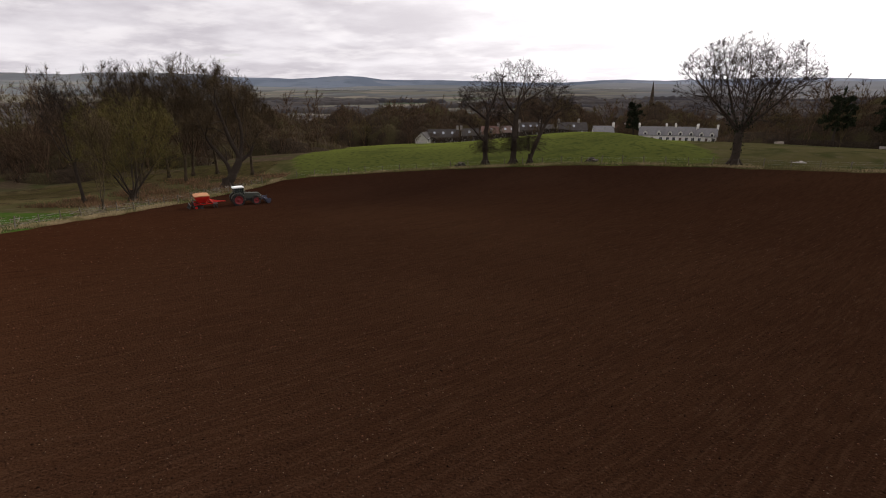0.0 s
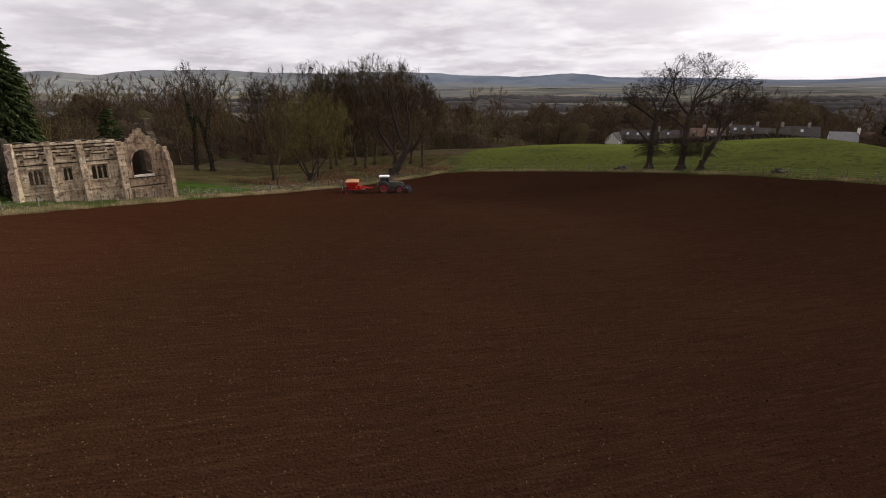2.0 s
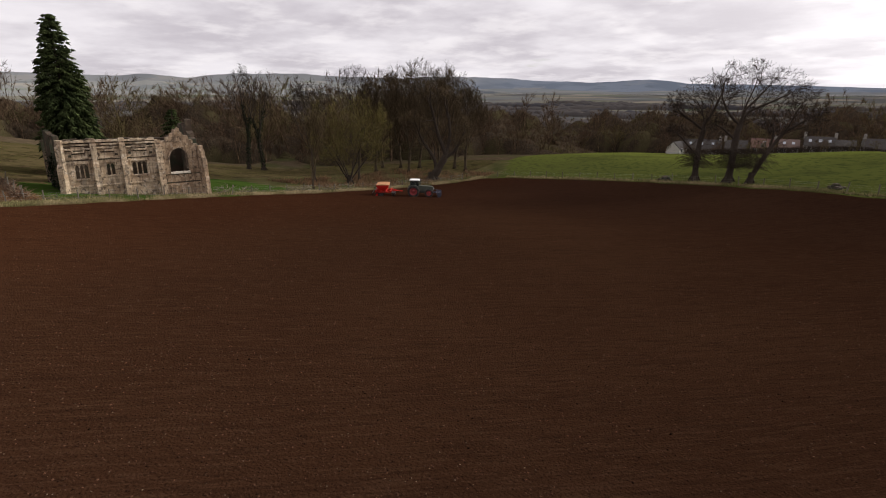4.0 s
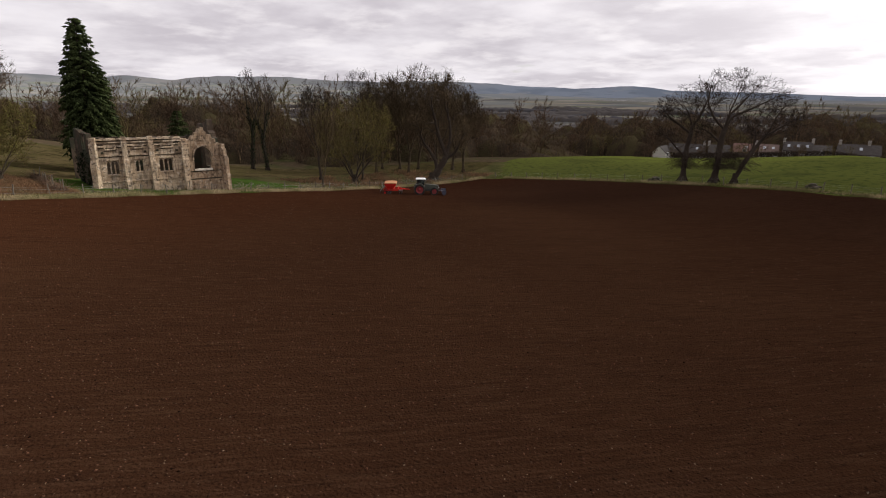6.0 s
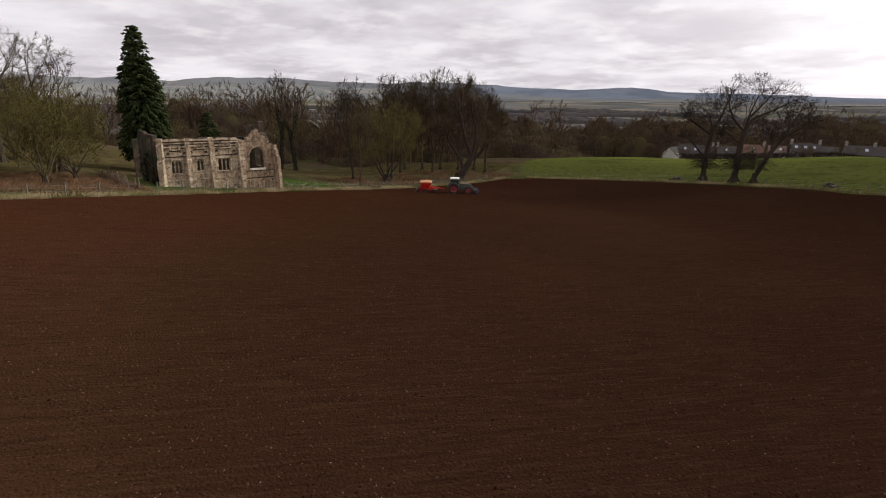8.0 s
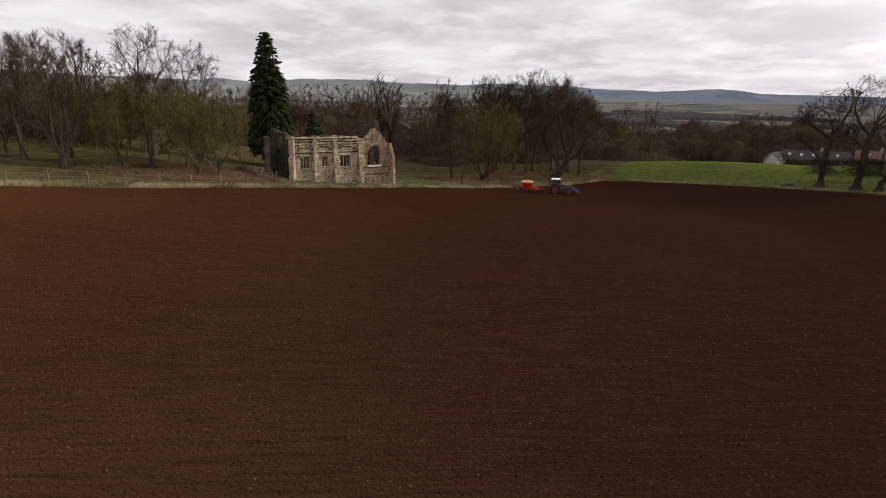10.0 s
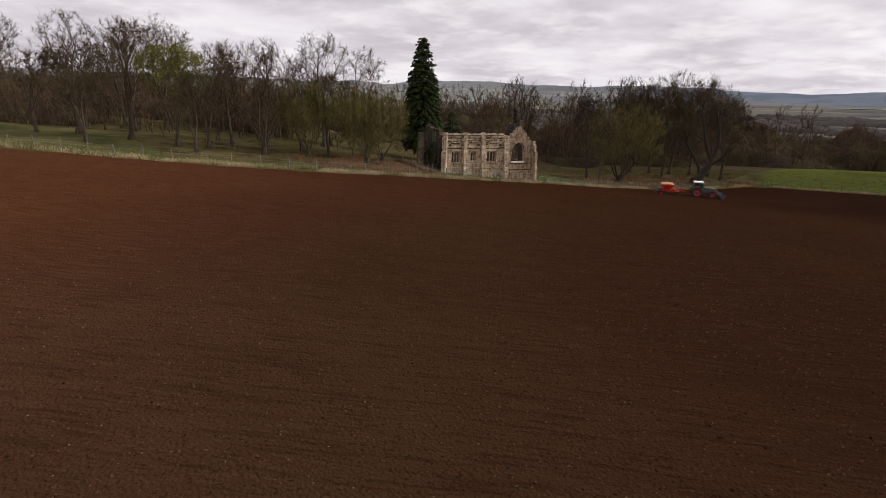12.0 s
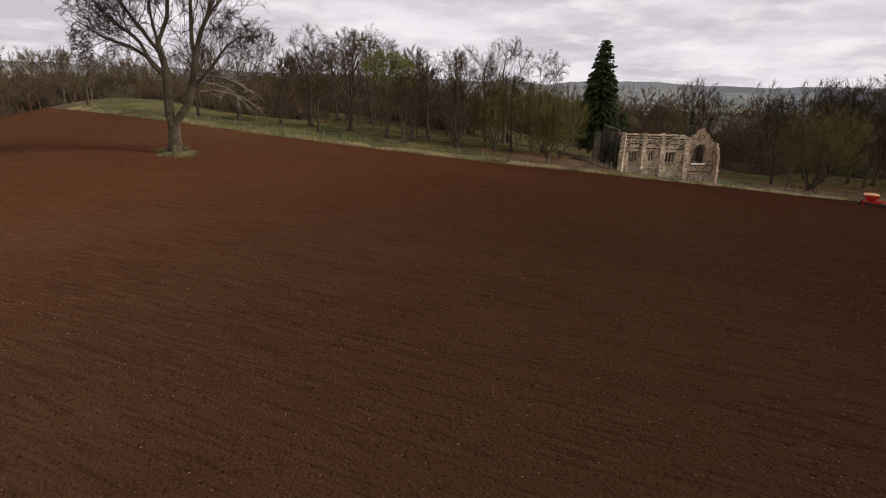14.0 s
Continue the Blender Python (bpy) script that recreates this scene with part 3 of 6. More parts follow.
def leaf_cloud(rng, segs, count, size, spread):
    """Small folded leaves round the twigs."""
    s = np.asarray(segs, float)
    g = np.random.default_rng(rng)
    k = g.integers(0, len(s), count)
    f = g.random((count, 1))
    p = s[k, :3] * (1 - f) + s[k, 3:6] * f + g.normal(0, spread, (count, 3))
    u, v = g.normal(0, 1, (count, 3)), g.normal(0, 1, (count, 3))
    u /= np.linalg.norm(u, axis=1, keepdims=True)
    v -= u * (u * v).sum(1, keepdims=True)
    v /= np.linalg.norm(v, axis=1, keepdims=True)
    w = np.cross(u, v)
    sz = size * g.uniform(0.6, 1.4, (count, 1))
    verts = np.stack([p - u * sz, p + v * sz * 0.5 + w * sz * 0.2, p + u * sz, p - v * sz * 0.5 + w * sz * 0.2], 1).reshape(-1, 3)
    t = np.array([[0, 1, 2], [0, 2, 3]])
    return verts, (t[None] + (np.arange(count) * 4)[:, None, None]).reshape(-1, 3)


def bare_tree(name, x, y, seed, S, label, bark=None, twig=None, leaves=None, turn=0.0, group="", ivy=0, brush=0, dead=0, category="tree", blade=False):
    P, D, par, r, load = branching(seed, S)
    segs = np.array(limbs(P, par, r, load))
    rng = random.Random(seed + 7)
    bark, twig = bark or M_BARK, twig or M_TWIG
    top = new(name)
    r0 = segs[:, 6]
    # the flare of the bole, with roots running out of it
    lx, ly, tr = S["lean"][0], S["lean"][1], S["trunk"]
    foot = [(0, 0, -0.4, lx * 0.6, ly * 0.6, 0.5, tr * 1.6, tr * 1.2), (lx * 0.6, ly * 0.6, 0.5, lx * 1.6, ly * 1.6, 1.7, tr * 1.2, tr * 0.97)]
    for i in range(6):
        a = i * 1.05 + 0.4 * math.sin(seed + i * 2.3)
        foot.append((lx * 0.8 + tr * 0.62 * math.cos(a), ly * 0.8 + tr * 0.62 * math.sin(a), 1.15, tr * 2.1 * math.cos(a), tr * 2.1 * math.sin(a), -0.15, tr * 0.30, tr * 0.22))
    v, t = join([prisms(segs, 8, r0 > 0.10), prisms(segs, 5, (r0 <= 0.10) & (r0 > 0.06)), prisms(foot, 10)])
    child("trunk", tri_mesh("trunk", v, t, bark, True), top)
    tips = twiglets(seed, P, D, r, load, S)
    v, t = join([prisms(segs, 3, (r0 <= 0.06) & (r0 > S["fine"])), ribbons(segs[r0 <= S["fine"]]), slivers(tips) if blade else cones(tips)])
    child("crown", tri_mesh("crown", v, t, twig), top)
    if leaves:
        mat, n, size = leaves
        v, t = leaf_cloud(seed, tips, n, size, 0.2)
        child("leaves", tri_mesh("leaves", v, t, mat), top, "dark evergreen needles" if category == "conifer" else "sparse early spring leaves")
    if ivy:
        v, t = leaf_cloud(seed + 1, segs[r0 > 0.16][:60], ivy, 0.15, S["trunk"] * 0.7)
        child("ivy", tri_mesh("ivy", v, t, M_IVY), top, "dark ivy round the trunk")
    if brush:
        # hanging shoots from the bole
        tw = []
        for _ in range(brush):
            a, z0, ln = rng.uniform(0, 6.28), rng.uniform(2.2, 5.0), rng.uniform(0.8, 3.2)
            p = Vector((S["lean"][0] * z0 + 0.3 * math.cos(a), S["lean"][1] * z0 + 0.3 * math.sin(a), z0))
            for k in range(4):
                q = p + Vector((math.cos(a) + rng.gauss(0, 0.45), math.sin(a) + rng.gauss(0, 0.45), 0.35 - 0.32 * k)) * (ln / 4)
                tw.append((*p, *q, 0.02, 0.012))
                p = q
        v, t = prisms(tw, 3)
        child("undergrowth", tri_mesh("undergrowth", v, t, twig), top, "brushy shoots round the bole")
    for k in range(dead):
        # a broken limb hanging from the stem, with its bare forks
        tw = []
        z0 = 8.6 - 0.9 * k
        p, d = Vector((1.2 - 0.2 * k, 2.5 + 0.3 * k, z0)), Vector((0.5 - 0.35 * k, 1.0, 0.12 * (k - 1)))
        for i in range(9):
            q = p + d.normalized() * 0.75
            tw.append((*p, *q, 0.15 - 0.013 * i, 0.137 - 0.013 * i))
            for _ in range(2):
                e, m = q, Vector((rng.gauss(0, 0.5), 0.6 + rng.gauss(0, 0.4), rng.gauss(-0.1, 0.5)))
                for _ in range(4):
                    f = e + m.normalized() * 0.42
                    tw.append((*e, *f, 0.035, 0.026))
                    e, m = f, m + Vector((rng.gauss(0, 0.3), rng.gauss(0, 0.3), rng.gauss(-0.15, 0.3)))
            p, d = q, d + Vector((rng.gauss(0, 0.18), rng.gauss(0, 0.1), -0.13 + rng.gauss(0, 0.12)))
        v, t = prisms(tw, 5)
        child("dead_limb", tri_mesh("dead_limb", v, t, M_DEADWOOD, True), top, "pale dead limb hanging down")
    top.matrix_world = pose(x, y, float(land(x, y)), 0, 0, turn)
    return tagged(top, label, category, group)


# ---- parts from bmesh ----
def part(name, bm, mat, parent, label="", smooth=False):
    me = bpy.data.meshes.new(name)
    bm.to_mesh(me)
    bm.free()
    me.materials.append(mat)
    if smooth:
        for p in me.polygons:
            p.use_smooth = True
    return child(name, me, parent, label)


def add_box(bm, x0, x1, y0, y1, z0, z1, rot=0.0, taper=0.0):
    cx, cy = (x0 + x1) / 2, (y0 + y1) / 2
    vs = []
    for z, k in ((z0, 1.0), (z1, 1.0 - taper)):
        for sx, sy in ((-1, -1), (1, -1), (1, 1), (-1, 1)):
            dx, dy = sx * (x1 - x0) / 2 * k, sy * (y1 - y0) / 2 * k
            vs.append(bm.verts.new((cx + dx * math.cos(rot) - dy * math.sin(rot), cy + dx * math.sin(rot) + dy * math.cos(rot), z)))
    for f in ((3, 2, 1, 0), (4, 5, 6, 7), (0, 1, 5, 4), (1, 2, 6, 5), (2, 3, 7, 6), (3, 0, 4, 7)):
        bm.faces.new([vs[i] for i in f])
    return vs


def add_prism(bm, profile, y0, y1, to=None):
    """Extrudes a closed profile in (x, z) from y0 to y1; to: maps (x, y, z) to a place."""
    to = to or (lambda x, y, z: (x, y, z))
    a = [bm.verts.new(to(x, y0, z)) for x, z in profile]
    b = [bm.verts.new(to(x, y1, z)) for x, z in profile]
    n = len(profile)
    bm.faces.new(a)
    bm.faces.new(b[::-1])
    for i in range(n):
        bm.faces.new((a[i], b[i], b[(i + 1) % n], a[(i + 1) % n]))


def add_tube(bm, pts, r, sides=8, caps=True):
    rings = []
    for i, p in enumerate(pts):
        p = Vector(p)
        d = Vector(pts[min(i + 1, len(pts) - 1)]) - Vector(pts[max(i - 1, 0)])
        q = d.to_track_quat("Z", "Y")
        rr = r[i] if isinstance(r, (list, tuple)) else r
        rings.append([bm.verts.new(p + q @ Vector((rr * math.cos(2 * math.pi * k / sides), rr * math.sin(2 * math.pi * k / sides), 0))) for k in range(sides)])
    for a, b in zip(rings, rings[1:]):
        for k in range(sides):
            bm.faces.new((a[k], a[(k + 1) % sides], b[(k + 1) % sides], b[k]))
    if caps:
        bm.faces.new(rings[0][::-1])
        bm.faces.new(rings[-1])


def wall_slab(outline, holes, y0, y1, to=None):
    """A wall in (x, z) with openings right through it, y0 to y1 thick."""
    to = to or (lambda x, y, z: (x, y, z))
    bm = bmesh.new()
    loops = [outline] + holes
    edges = []
    for lp in loops:
        vs = [bm.verts.new((x, y0, z)) for x, z in lp]
        edges += [bm.edges.new((vs[i], vs[(i + 1) % len(vs)])) for i in range(len(vs))]
    bmesh.ops.triangle_fill(bm, use_beauty=True, use_dissolve=False, edges=edges, normal=(0, -1, 0))
    faces = bm.faces[:]
    r = bmesh.ops.extrude_face_region(bm, geom=faces)
    for v in [g for g in r["geom"] if isinstance(g, bmesh.types.BMVert)]:
        v.co.y = y1
    bmesh.ops.recalc_face_normals(bm, faces=bm.faces[:])
    for v in bm.verts:
        v.co = Vector(to(*v.co))
    return bm


def arch_loop(x0, x1, z0, spring, apex, n=6):
    """A pointed opening, counter-clockwise from its sill."""
    xm = (x0 + x1) / 2
    pts = [(x0, z0), (x1, z0), (x1, spring)]
    for i in range(1, n):
        f = i / n
        pts.append((x1 + (xm - x1) * (1 - math.cos(f * math.pi / 2)), spring + (apex - spring) * math.sin(f * math.pi / 2) ** 0.95))
    pts.append((xm, apex))
    for i in range(n - 1, 0, -1):
        f = i / n
        pts.append((x0 + (xm - x0) * (1 - math.cos(f * math.pi / 2)), spring + (apex - spring) * math.sin(f * math.pi / 2) ** 0.95))
    pts.append((x0, spring))
    return pts


# ---- the ruined chapel ----
def stone_material():
    m = material("sandstone", (0.60, 0.48, 0.335), 0.92,
                 [((0.40, 0.285, 0.18), 0.7, 0.46, 0.60, 0.75), ((0.70, 0.61, 0.48), 1.9, 0.52, 0.64, 0.8), ((0.11, 0.083, 0.062), 2.3, 0.54, 0.64, 0.85), ((0.17, 0.13, 0.092), -1.7, 0.50, 0.62, 0.6), ((0.30, 0.22, 0.15), 6.0, 0.48, 0.65, 0.45)],
                 bump=0.04, bump_scale=6, stretch=(0.55, 0.55, 3.5, 0.0), drift=((0.66, 0.60, 0.56), 9.4, 11.6, 1.0, 0, 2.5, "MULTIPLY", 2.6))
    nt = m.node_tree
    N, L = nt.nodes.new, nt.links.new
    b = nt.nodes["Principled BSDF"]
    src = b.inputs["Base Color"].links[0].from_socket
    co = N("ShaderNodeTexCoord")
    sw = N("ShaderNodeSeparateXYZ")
    L(co.outputs["Object"], sw.inputs[0])
    cb = N("ShaderNodeCombineXYZ")
    L(sw.outputs[0], cb.inputs[0])
    L(sw.outputs[2], cb.inputs[1])
    br = N("ShaderNodeTexBrick")
    br.inputs["Scale"].default_value = 1.0
    br.inputs["Brick Width"].default_value, br.inputs["Row Height"].default_value = 0.72, 0.34
    br.inputs["Mortar Size"].default_value = 0.018
    br.inputs["Color1"].default_value, br.inputs["Color2"].default_value = (1.12, 1.1, 1.08, 1), (0.72, 0.7, 0.68, 1)
    br.inputs["Mortar"].default_value = (0.5, 0.47, 0.44, 1)
    L(cb.outputs[0], br.inputs["Vector"])
    mx = N("ShaderNodeMix")
    mx.data_type, mx.blend_type = "RGBA", "MULTIPLY"
    mx.inputs["Factor"].default_value = 0.6
    L(src, mx.inputs[6])
    L(br.outputs["Color"], mx.inputs[7])
    L(mx.outputs[2], b.inputs["Base Color"])
    return m


M_SANDSTONE = stone_material()
# dark stone whose colour also holds the shade on the ruin's walls
M_DARKSTONE = material("dark_and_shaded_stone", (0.060, 0.040, 0.026), 0.95, [((0.115, 0.082, 0.056), 0.9, 0.5, 0.64, 0.85), ((0.035, 0.04, 0.022), 0.5, 0.45, 0.62, 0.85)], bump=0.06, bump_scale=5)
CH_O, CH_A = (-52.54, 38.04), 65.0      # the facade's south corner, and the facade's direction in plan


def make_chapel():
    top = new("ruined_chapel")
    rng = random.Random(5)
    low = -5.2

    def ragged(x0, x1, z0, z1, step=0.5, amp=0.14):
        n = max(2, int(abs(x1 - x0) / step))
        pts = []
        for i in range(n):
            f0, f1 = i / n, (i + 0.96) / n
            h = z0 + (z1 - z0) * (i + 0.5) / n + rng.uniform(-amp, amp)
            pts += [(x0 + (x1 - x0) * f0, h), (x0 + (x1 - x0) * f1, h)]
        return pts

    # front wall with its gabled bay
    out = [(0, low), (15.2, low), (15.2, 1.5)]
    out += [(15.1, 2.1), (14.85, 2.1), (14.8, 2.75), (14.35, 2.8), (14.3, 3.3), (13.9, 3.35), (13.75, 3.9), (13.25, 3.95), (13.15, 4.3), (12.95, 4.35), (12.85, 4.85), (12.6, 4.95),
            (12.45, 4.6), (12.2, 4.75), (12.05, 4.25), (11.75, 4.2), (11.65, 3.8), (11.2, 3.75), (11.1, 3.35), (10.5, 3.3), (10.3, 3.5)]
    out += ragged(10.2, 0.0, 3.52, 3.55, 0.9, 0.05)
    w = [(1.2, 2.52, -0.72, 1.03), (4.38, 5.25, -0.5, 1.05), (7.1, 8.72, -0.66, 1.05)]
    holes = [[(a, c), (b, c), (b, d), (a, d)] for a, b, c, d in w] + [arch_loop(11.32, 13.62, -0.68, 0.80, 2.38)]
    part("front_wall", wall_slab(out, holes, 0.0, 0.85), M_SANDSTONE, top, "weathered pale sandstone wall with traceried windows")
    # cornice, strings, stepped drip moulds
    for z0, z1, d in ((3.55, 3.74, 0.34), (3.20, 3.34, 0.24), (1.60, 1.74, 0.16), (-1.64, -1.5, 0.14)):
        sc = new("string_course")
        sc.parent = top
        x = 0.15
        while x < 10.0:
            ln = rng.uniform(0.8, 1.5)
            if rng.random() > (0.12 if z0 > 2 else 0.3):
                bm = bmesh.new()
                add_box(bm, x, min(x + ln - 0.02, 10.0), -d - rng.uniform(0, 0.03), 0.02, z0 + rng.uniform(-0.02, 0.01), z1 + rng.uniform(-0.02, 0.03))
                part("block", bm, M_SANDSTONE, sc)
            x += ln
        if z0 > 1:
            # a thin dark strip stands in for the shade under the course
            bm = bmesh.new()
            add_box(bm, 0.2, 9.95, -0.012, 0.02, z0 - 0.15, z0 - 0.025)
            part("shade_course", bm, M_DARKSTONE, top)
    for x0, x1, up in ((0.5, 3.0, 0.0), (3.7, 5.9, 0.1), (6.7, 9.6, 0.05)):
        bm = bmesh.new()
        m0, m1 = x0 + (x1 - x0) * 0.28, x0 + (x1 - x0) * 0.74
        for a, b, z in ((x0, m0, 2.72 + up), (m0, m1, 2.35 + up), (m1, x1, 2.72 + up)):
            add_box(bm, a, b, -0.24, 0.02, z, z + 0.16)
        for a in (m0, m1):
            add_box(bm, a - 0.09, a + 0.09, -0.24, 0.02, 2.52 + up, 2.71 + up)
        part("drip_mould", bm, M_SANDSTONE, top)
        # dark strips below and above the mould: its shade put into colour
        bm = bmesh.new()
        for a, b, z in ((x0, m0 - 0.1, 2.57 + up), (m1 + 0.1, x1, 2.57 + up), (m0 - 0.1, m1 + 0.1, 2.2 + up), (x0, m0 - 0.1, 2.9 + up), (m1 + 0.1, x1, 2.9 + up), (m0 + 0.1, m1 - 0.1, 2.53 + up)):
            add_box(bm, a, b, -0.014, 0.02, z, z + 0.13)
        part("shade_course", bm, M_DARKSTONE, top)
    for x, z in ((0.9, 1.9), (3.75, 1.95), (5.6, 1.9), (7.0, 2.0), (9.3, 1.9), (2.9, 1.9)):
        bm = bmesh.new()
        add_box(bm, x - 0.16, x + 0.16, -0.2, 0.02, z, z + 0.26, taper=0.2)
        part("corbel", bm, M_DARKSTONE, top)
    # bay: hood over the arch, sill, broken plinth
    bm = bmesh.new()
    arch = arch_loop(11.15, 13.79, -0.1, 0.80, 2.64)[2:-1]
    arch = [(13.79, 0.6)] + arch + [(11.15, 0.80), (11.15, 0.6)]
    inner = arch_loop(11.32, 13.62, -0.1, 0.80, 2.38)[2:-1]
    inner = [(13.62, 0.6)] + inner + [(11.32, 0.80), (11.32, 0.6)]
    k = min(len(arch), len(inner))
    for i in range(k - 1):
        quad = [arch[i], arch[i + 1], inner[i + 1], inner[i]]
        add_prism(bm, quad, -0.2, 0.05)
    bmesh.ops.recalc_face_normals(bm, faces=bm.faces[:])
    part("hood_mould", bm, M_SANDSTONE, top)
    bm = bmesh.new()
    for i in range(8):
        x = 11.3 + i * 0.29
        add_box(bm, x, x + 0.26, -0.16 - rng.uniform(0, 0.06), 0.3, -0.86 + rng.uniform(-0.03, 0.03), -0.62 + rng.uniform(-0.06, 0.05))
    part("window_sill", bm, M_STONE_PALE, top, "pale broken stone sill")
    bm = bmesh.new()
    x = 10.5
    while x < 14.9:
        ln = rng.uniform(0.35, 0.7)
        if rng.random() > 0.15:
            add_box(bm, x, x + ln - 0.02, -0.2 - rng.uniform(0, 0.05), 0.02, low, -2.2 + rng.uniform(-0.08, 0.08))
        x += ln
    part("plinth", bm, M_SANDSTONE, top)
    # dark strips over the plinth and, as painted shade, under the sill
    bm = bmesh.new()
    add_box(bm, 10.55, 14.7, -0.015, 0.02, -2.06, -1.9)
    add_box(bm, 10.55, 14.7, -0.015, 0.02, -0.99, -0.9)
    part("shade_course", bm, M_DARKSTONE, top)
    bm = bmesh.new()
    add_box(bm, 12.36, 12.58, -0.12, 0.3, 3.3, 4.1)
    add_box(bm, 12.2, 12.74, -0.16, 0.3, 3.15, 3.3)
    part("niche", bm, M_SANDSTONE, top)
    # window lights: frame, mullions, cusped heads
    for (a, b, c, d), lights in zip(w, (3, 2, 3)):
        bm = bmesh.new()
        pitch = (b - a) / lights
        for i in range(lights):
            x0, x1 = a + i * pitch, a + (i + 1) * pitch
            if i:
                add_box(bm, x0 - 0.07, x0 + 0.07, 0.2, 0.42, c, d)
            hd = arch_loop(x0 + 0.06, x1 - 0.06, d - 0.5, d - 0.42, d - 0.12, 4)
            left = [(x0, d - 0.44)] + [p for p in hd[:-1] if p[0] <= (x0 + x1) / 2 + 1e-6 and p[1] > d - 0.45][::-1]
            pts = sorted([p for p in hd if p[1] >= d - 0.43], key=lambda p: p[0])
            for p, q in zip(pts, pts[1:]):
                add_prism(bm, [(p[0], p[1]), (q[0], q[1]), (q[0], d), (p[0], d)], 0.22, 0.4)
        bmesh.ops.recalc_face_normals(bm, faces=bm.faces[:])
        win = part("window", bm, M_SANDSTONE, top, "mullioned window with cusped lights, no glass")
        bm = bmesh.new()
        add_box(bm, a - 0.18, b + 0.18, -0.1, 0.02, d + 0.06, d + 0.2)
        for x in (a - 0.18, b + 0.06):
            add_box(bm, x, x + 0.12, -0.1, 0.02, d - 0.3, d + 0.06)
        part("label_mould", bm, M_SANDSTONE, win)
        bm = bmesh.new()
        add_box(bm, a - 0.1, b + 0.1, -0.1, 0.3, c - 0.14, c - 0.002)
        part("sill", bm, M_SANDSTONE, win)
    # buttresses with sloping set-offs
    def buttress(x, wd, topz, depth, rot=0.0, y=0.0, dark=False):
        bm = bmesh.new()
        prof = [(0.05, low), (-depth, low), (-depth, -1.6), (-depth * 0.86, -1.35), (-depth * 0.86, 0.7), (-depth * 0.55, 1.2), (-depth * 0.55, topz - 0.75), (-depth * 0.3, topz - 0.45), (-depth * 0.3, topz), (0.05, topz)]

        def to(px, py, pz):
            qx, qy = py, px
            return (x + qx * math.cos(rot) - qy * math.sin(rot), y + qx * math.sin(rot) + qy * math.cos(rot), pz)
        add_prism(bm, prof, -wd / 2, wd / 2, to)
        bmesh.ops.recalc_face_normals(bm, faces=bm.faces[:])
        bmesh.ops.bevel(bm, geom=bm.edges[:], offset=0.03, segments=1, affect="EDGES")
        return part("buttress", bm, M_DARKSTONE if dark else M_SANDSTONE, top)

    buttress(0.1, 0.75, 3.9, 0.75, radians(-38))
    for x in (3.32, 6.3):
        buttress(x, 0.62, 3.95, 0.8)
    buttress(10.2, 0.7, 3.5, 0.85)
    buttress(15.0, 0.7, 2.6, 0.95, radians(30))
    # the south end: dark ivy-grown stone, tree shade also in its colour, its upper wall set in, with a two-light window
    ex, ey = -1.4, 7.0
    ln = math.hypot(ex, ey)

    def end(px, py, pz):
        return (px * ex / ln - py * ey / ln * 1.0, px * ey / ln + py * ex / ln * 1.0, pz)
    out = [(0.0, low), (ln, low), (ln, 3.3), (ln - 0.25, 4.3)] + ragged(ln - 0.3, 1.9, 4.7, 4.1, 0.45, 0.13) + [(1.8, 3.6), (0.9, 3.5), (0.0, 3.3)]
    part("end_wall", wall_slab(out, [[(2.9, 2.3), (3.45, 2.3), (3.45, 4.0), (3.17, 4.2), (2.9, 4.0)], [(3.75, 2.3), (4.3, 2.3), (4.3, 4.0), (4.02, 4.2), (3.75, 4.0)]], 0.0, -0.55, end), M_DARKSTONE, top, "dark ivy-stained end wall with a two-light window")
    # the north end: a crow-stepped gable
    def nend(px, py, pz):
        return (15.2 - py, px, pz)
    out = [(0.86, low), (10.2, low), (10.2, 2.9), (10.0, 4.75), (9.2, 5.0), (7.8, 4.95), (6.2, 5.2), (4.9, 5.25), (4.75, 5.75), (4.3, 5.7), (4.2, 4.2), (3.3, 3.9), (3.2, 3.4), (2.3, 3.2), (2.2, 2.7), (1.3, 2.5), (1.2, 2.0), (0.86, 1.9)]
    # the gable's shaded face is given by the dark colour
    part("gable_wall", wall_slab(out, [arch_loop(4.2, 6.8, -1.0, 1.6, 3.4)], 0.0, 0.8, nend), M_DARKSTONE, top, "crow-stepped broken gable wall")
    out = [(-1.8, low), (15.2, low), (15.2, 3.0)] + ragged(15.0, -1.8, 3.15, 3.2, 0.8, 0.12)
    # dark colour stands in for the shade seen through the windows
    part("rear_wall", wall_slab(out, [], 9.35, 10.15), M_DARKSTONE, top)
    # loose coping on the wall heads
    bm = bmesh.new()
    for _ in range(26):
        x = rng.uniform(0.3, 9.9)
        s = rng.uniform(0.15, 0.4)
        add_box(bm, x, x + s * 1.6, rng.uniform(0.0, 0.3), 0.7, 3.5, 3.62 + s * 0.45, rng.uniform(-0.2, 0.2), 0.25)
    part("coping", bm, M_SANDSTONE, top, "loose broken coping stones")
    # ivy on the south end and on its wall head
    segs = []
    for _ in range(60):
        a = rng.uniform(0.3, ln)
        segs.append((*end(a, -0.1 + 0.18, rng.uniform(-3.5, 2.0)), *end(a + rng.uniform(-0.5, 0.5), 0.16, rng.uniform(-3, 2.4)), 0.02, 0.02))
    v, t = leaf_cloud(31, segs, 1000, 0.12, 0.12)
    child("ivy", tri_mesh("ivy", v, t, M_IVY), top, "dark ivy clinging to the end wall")
    top.matrix_world = pose(CH_O[0], CH_O[1], 0, 0, 0, CH_A)
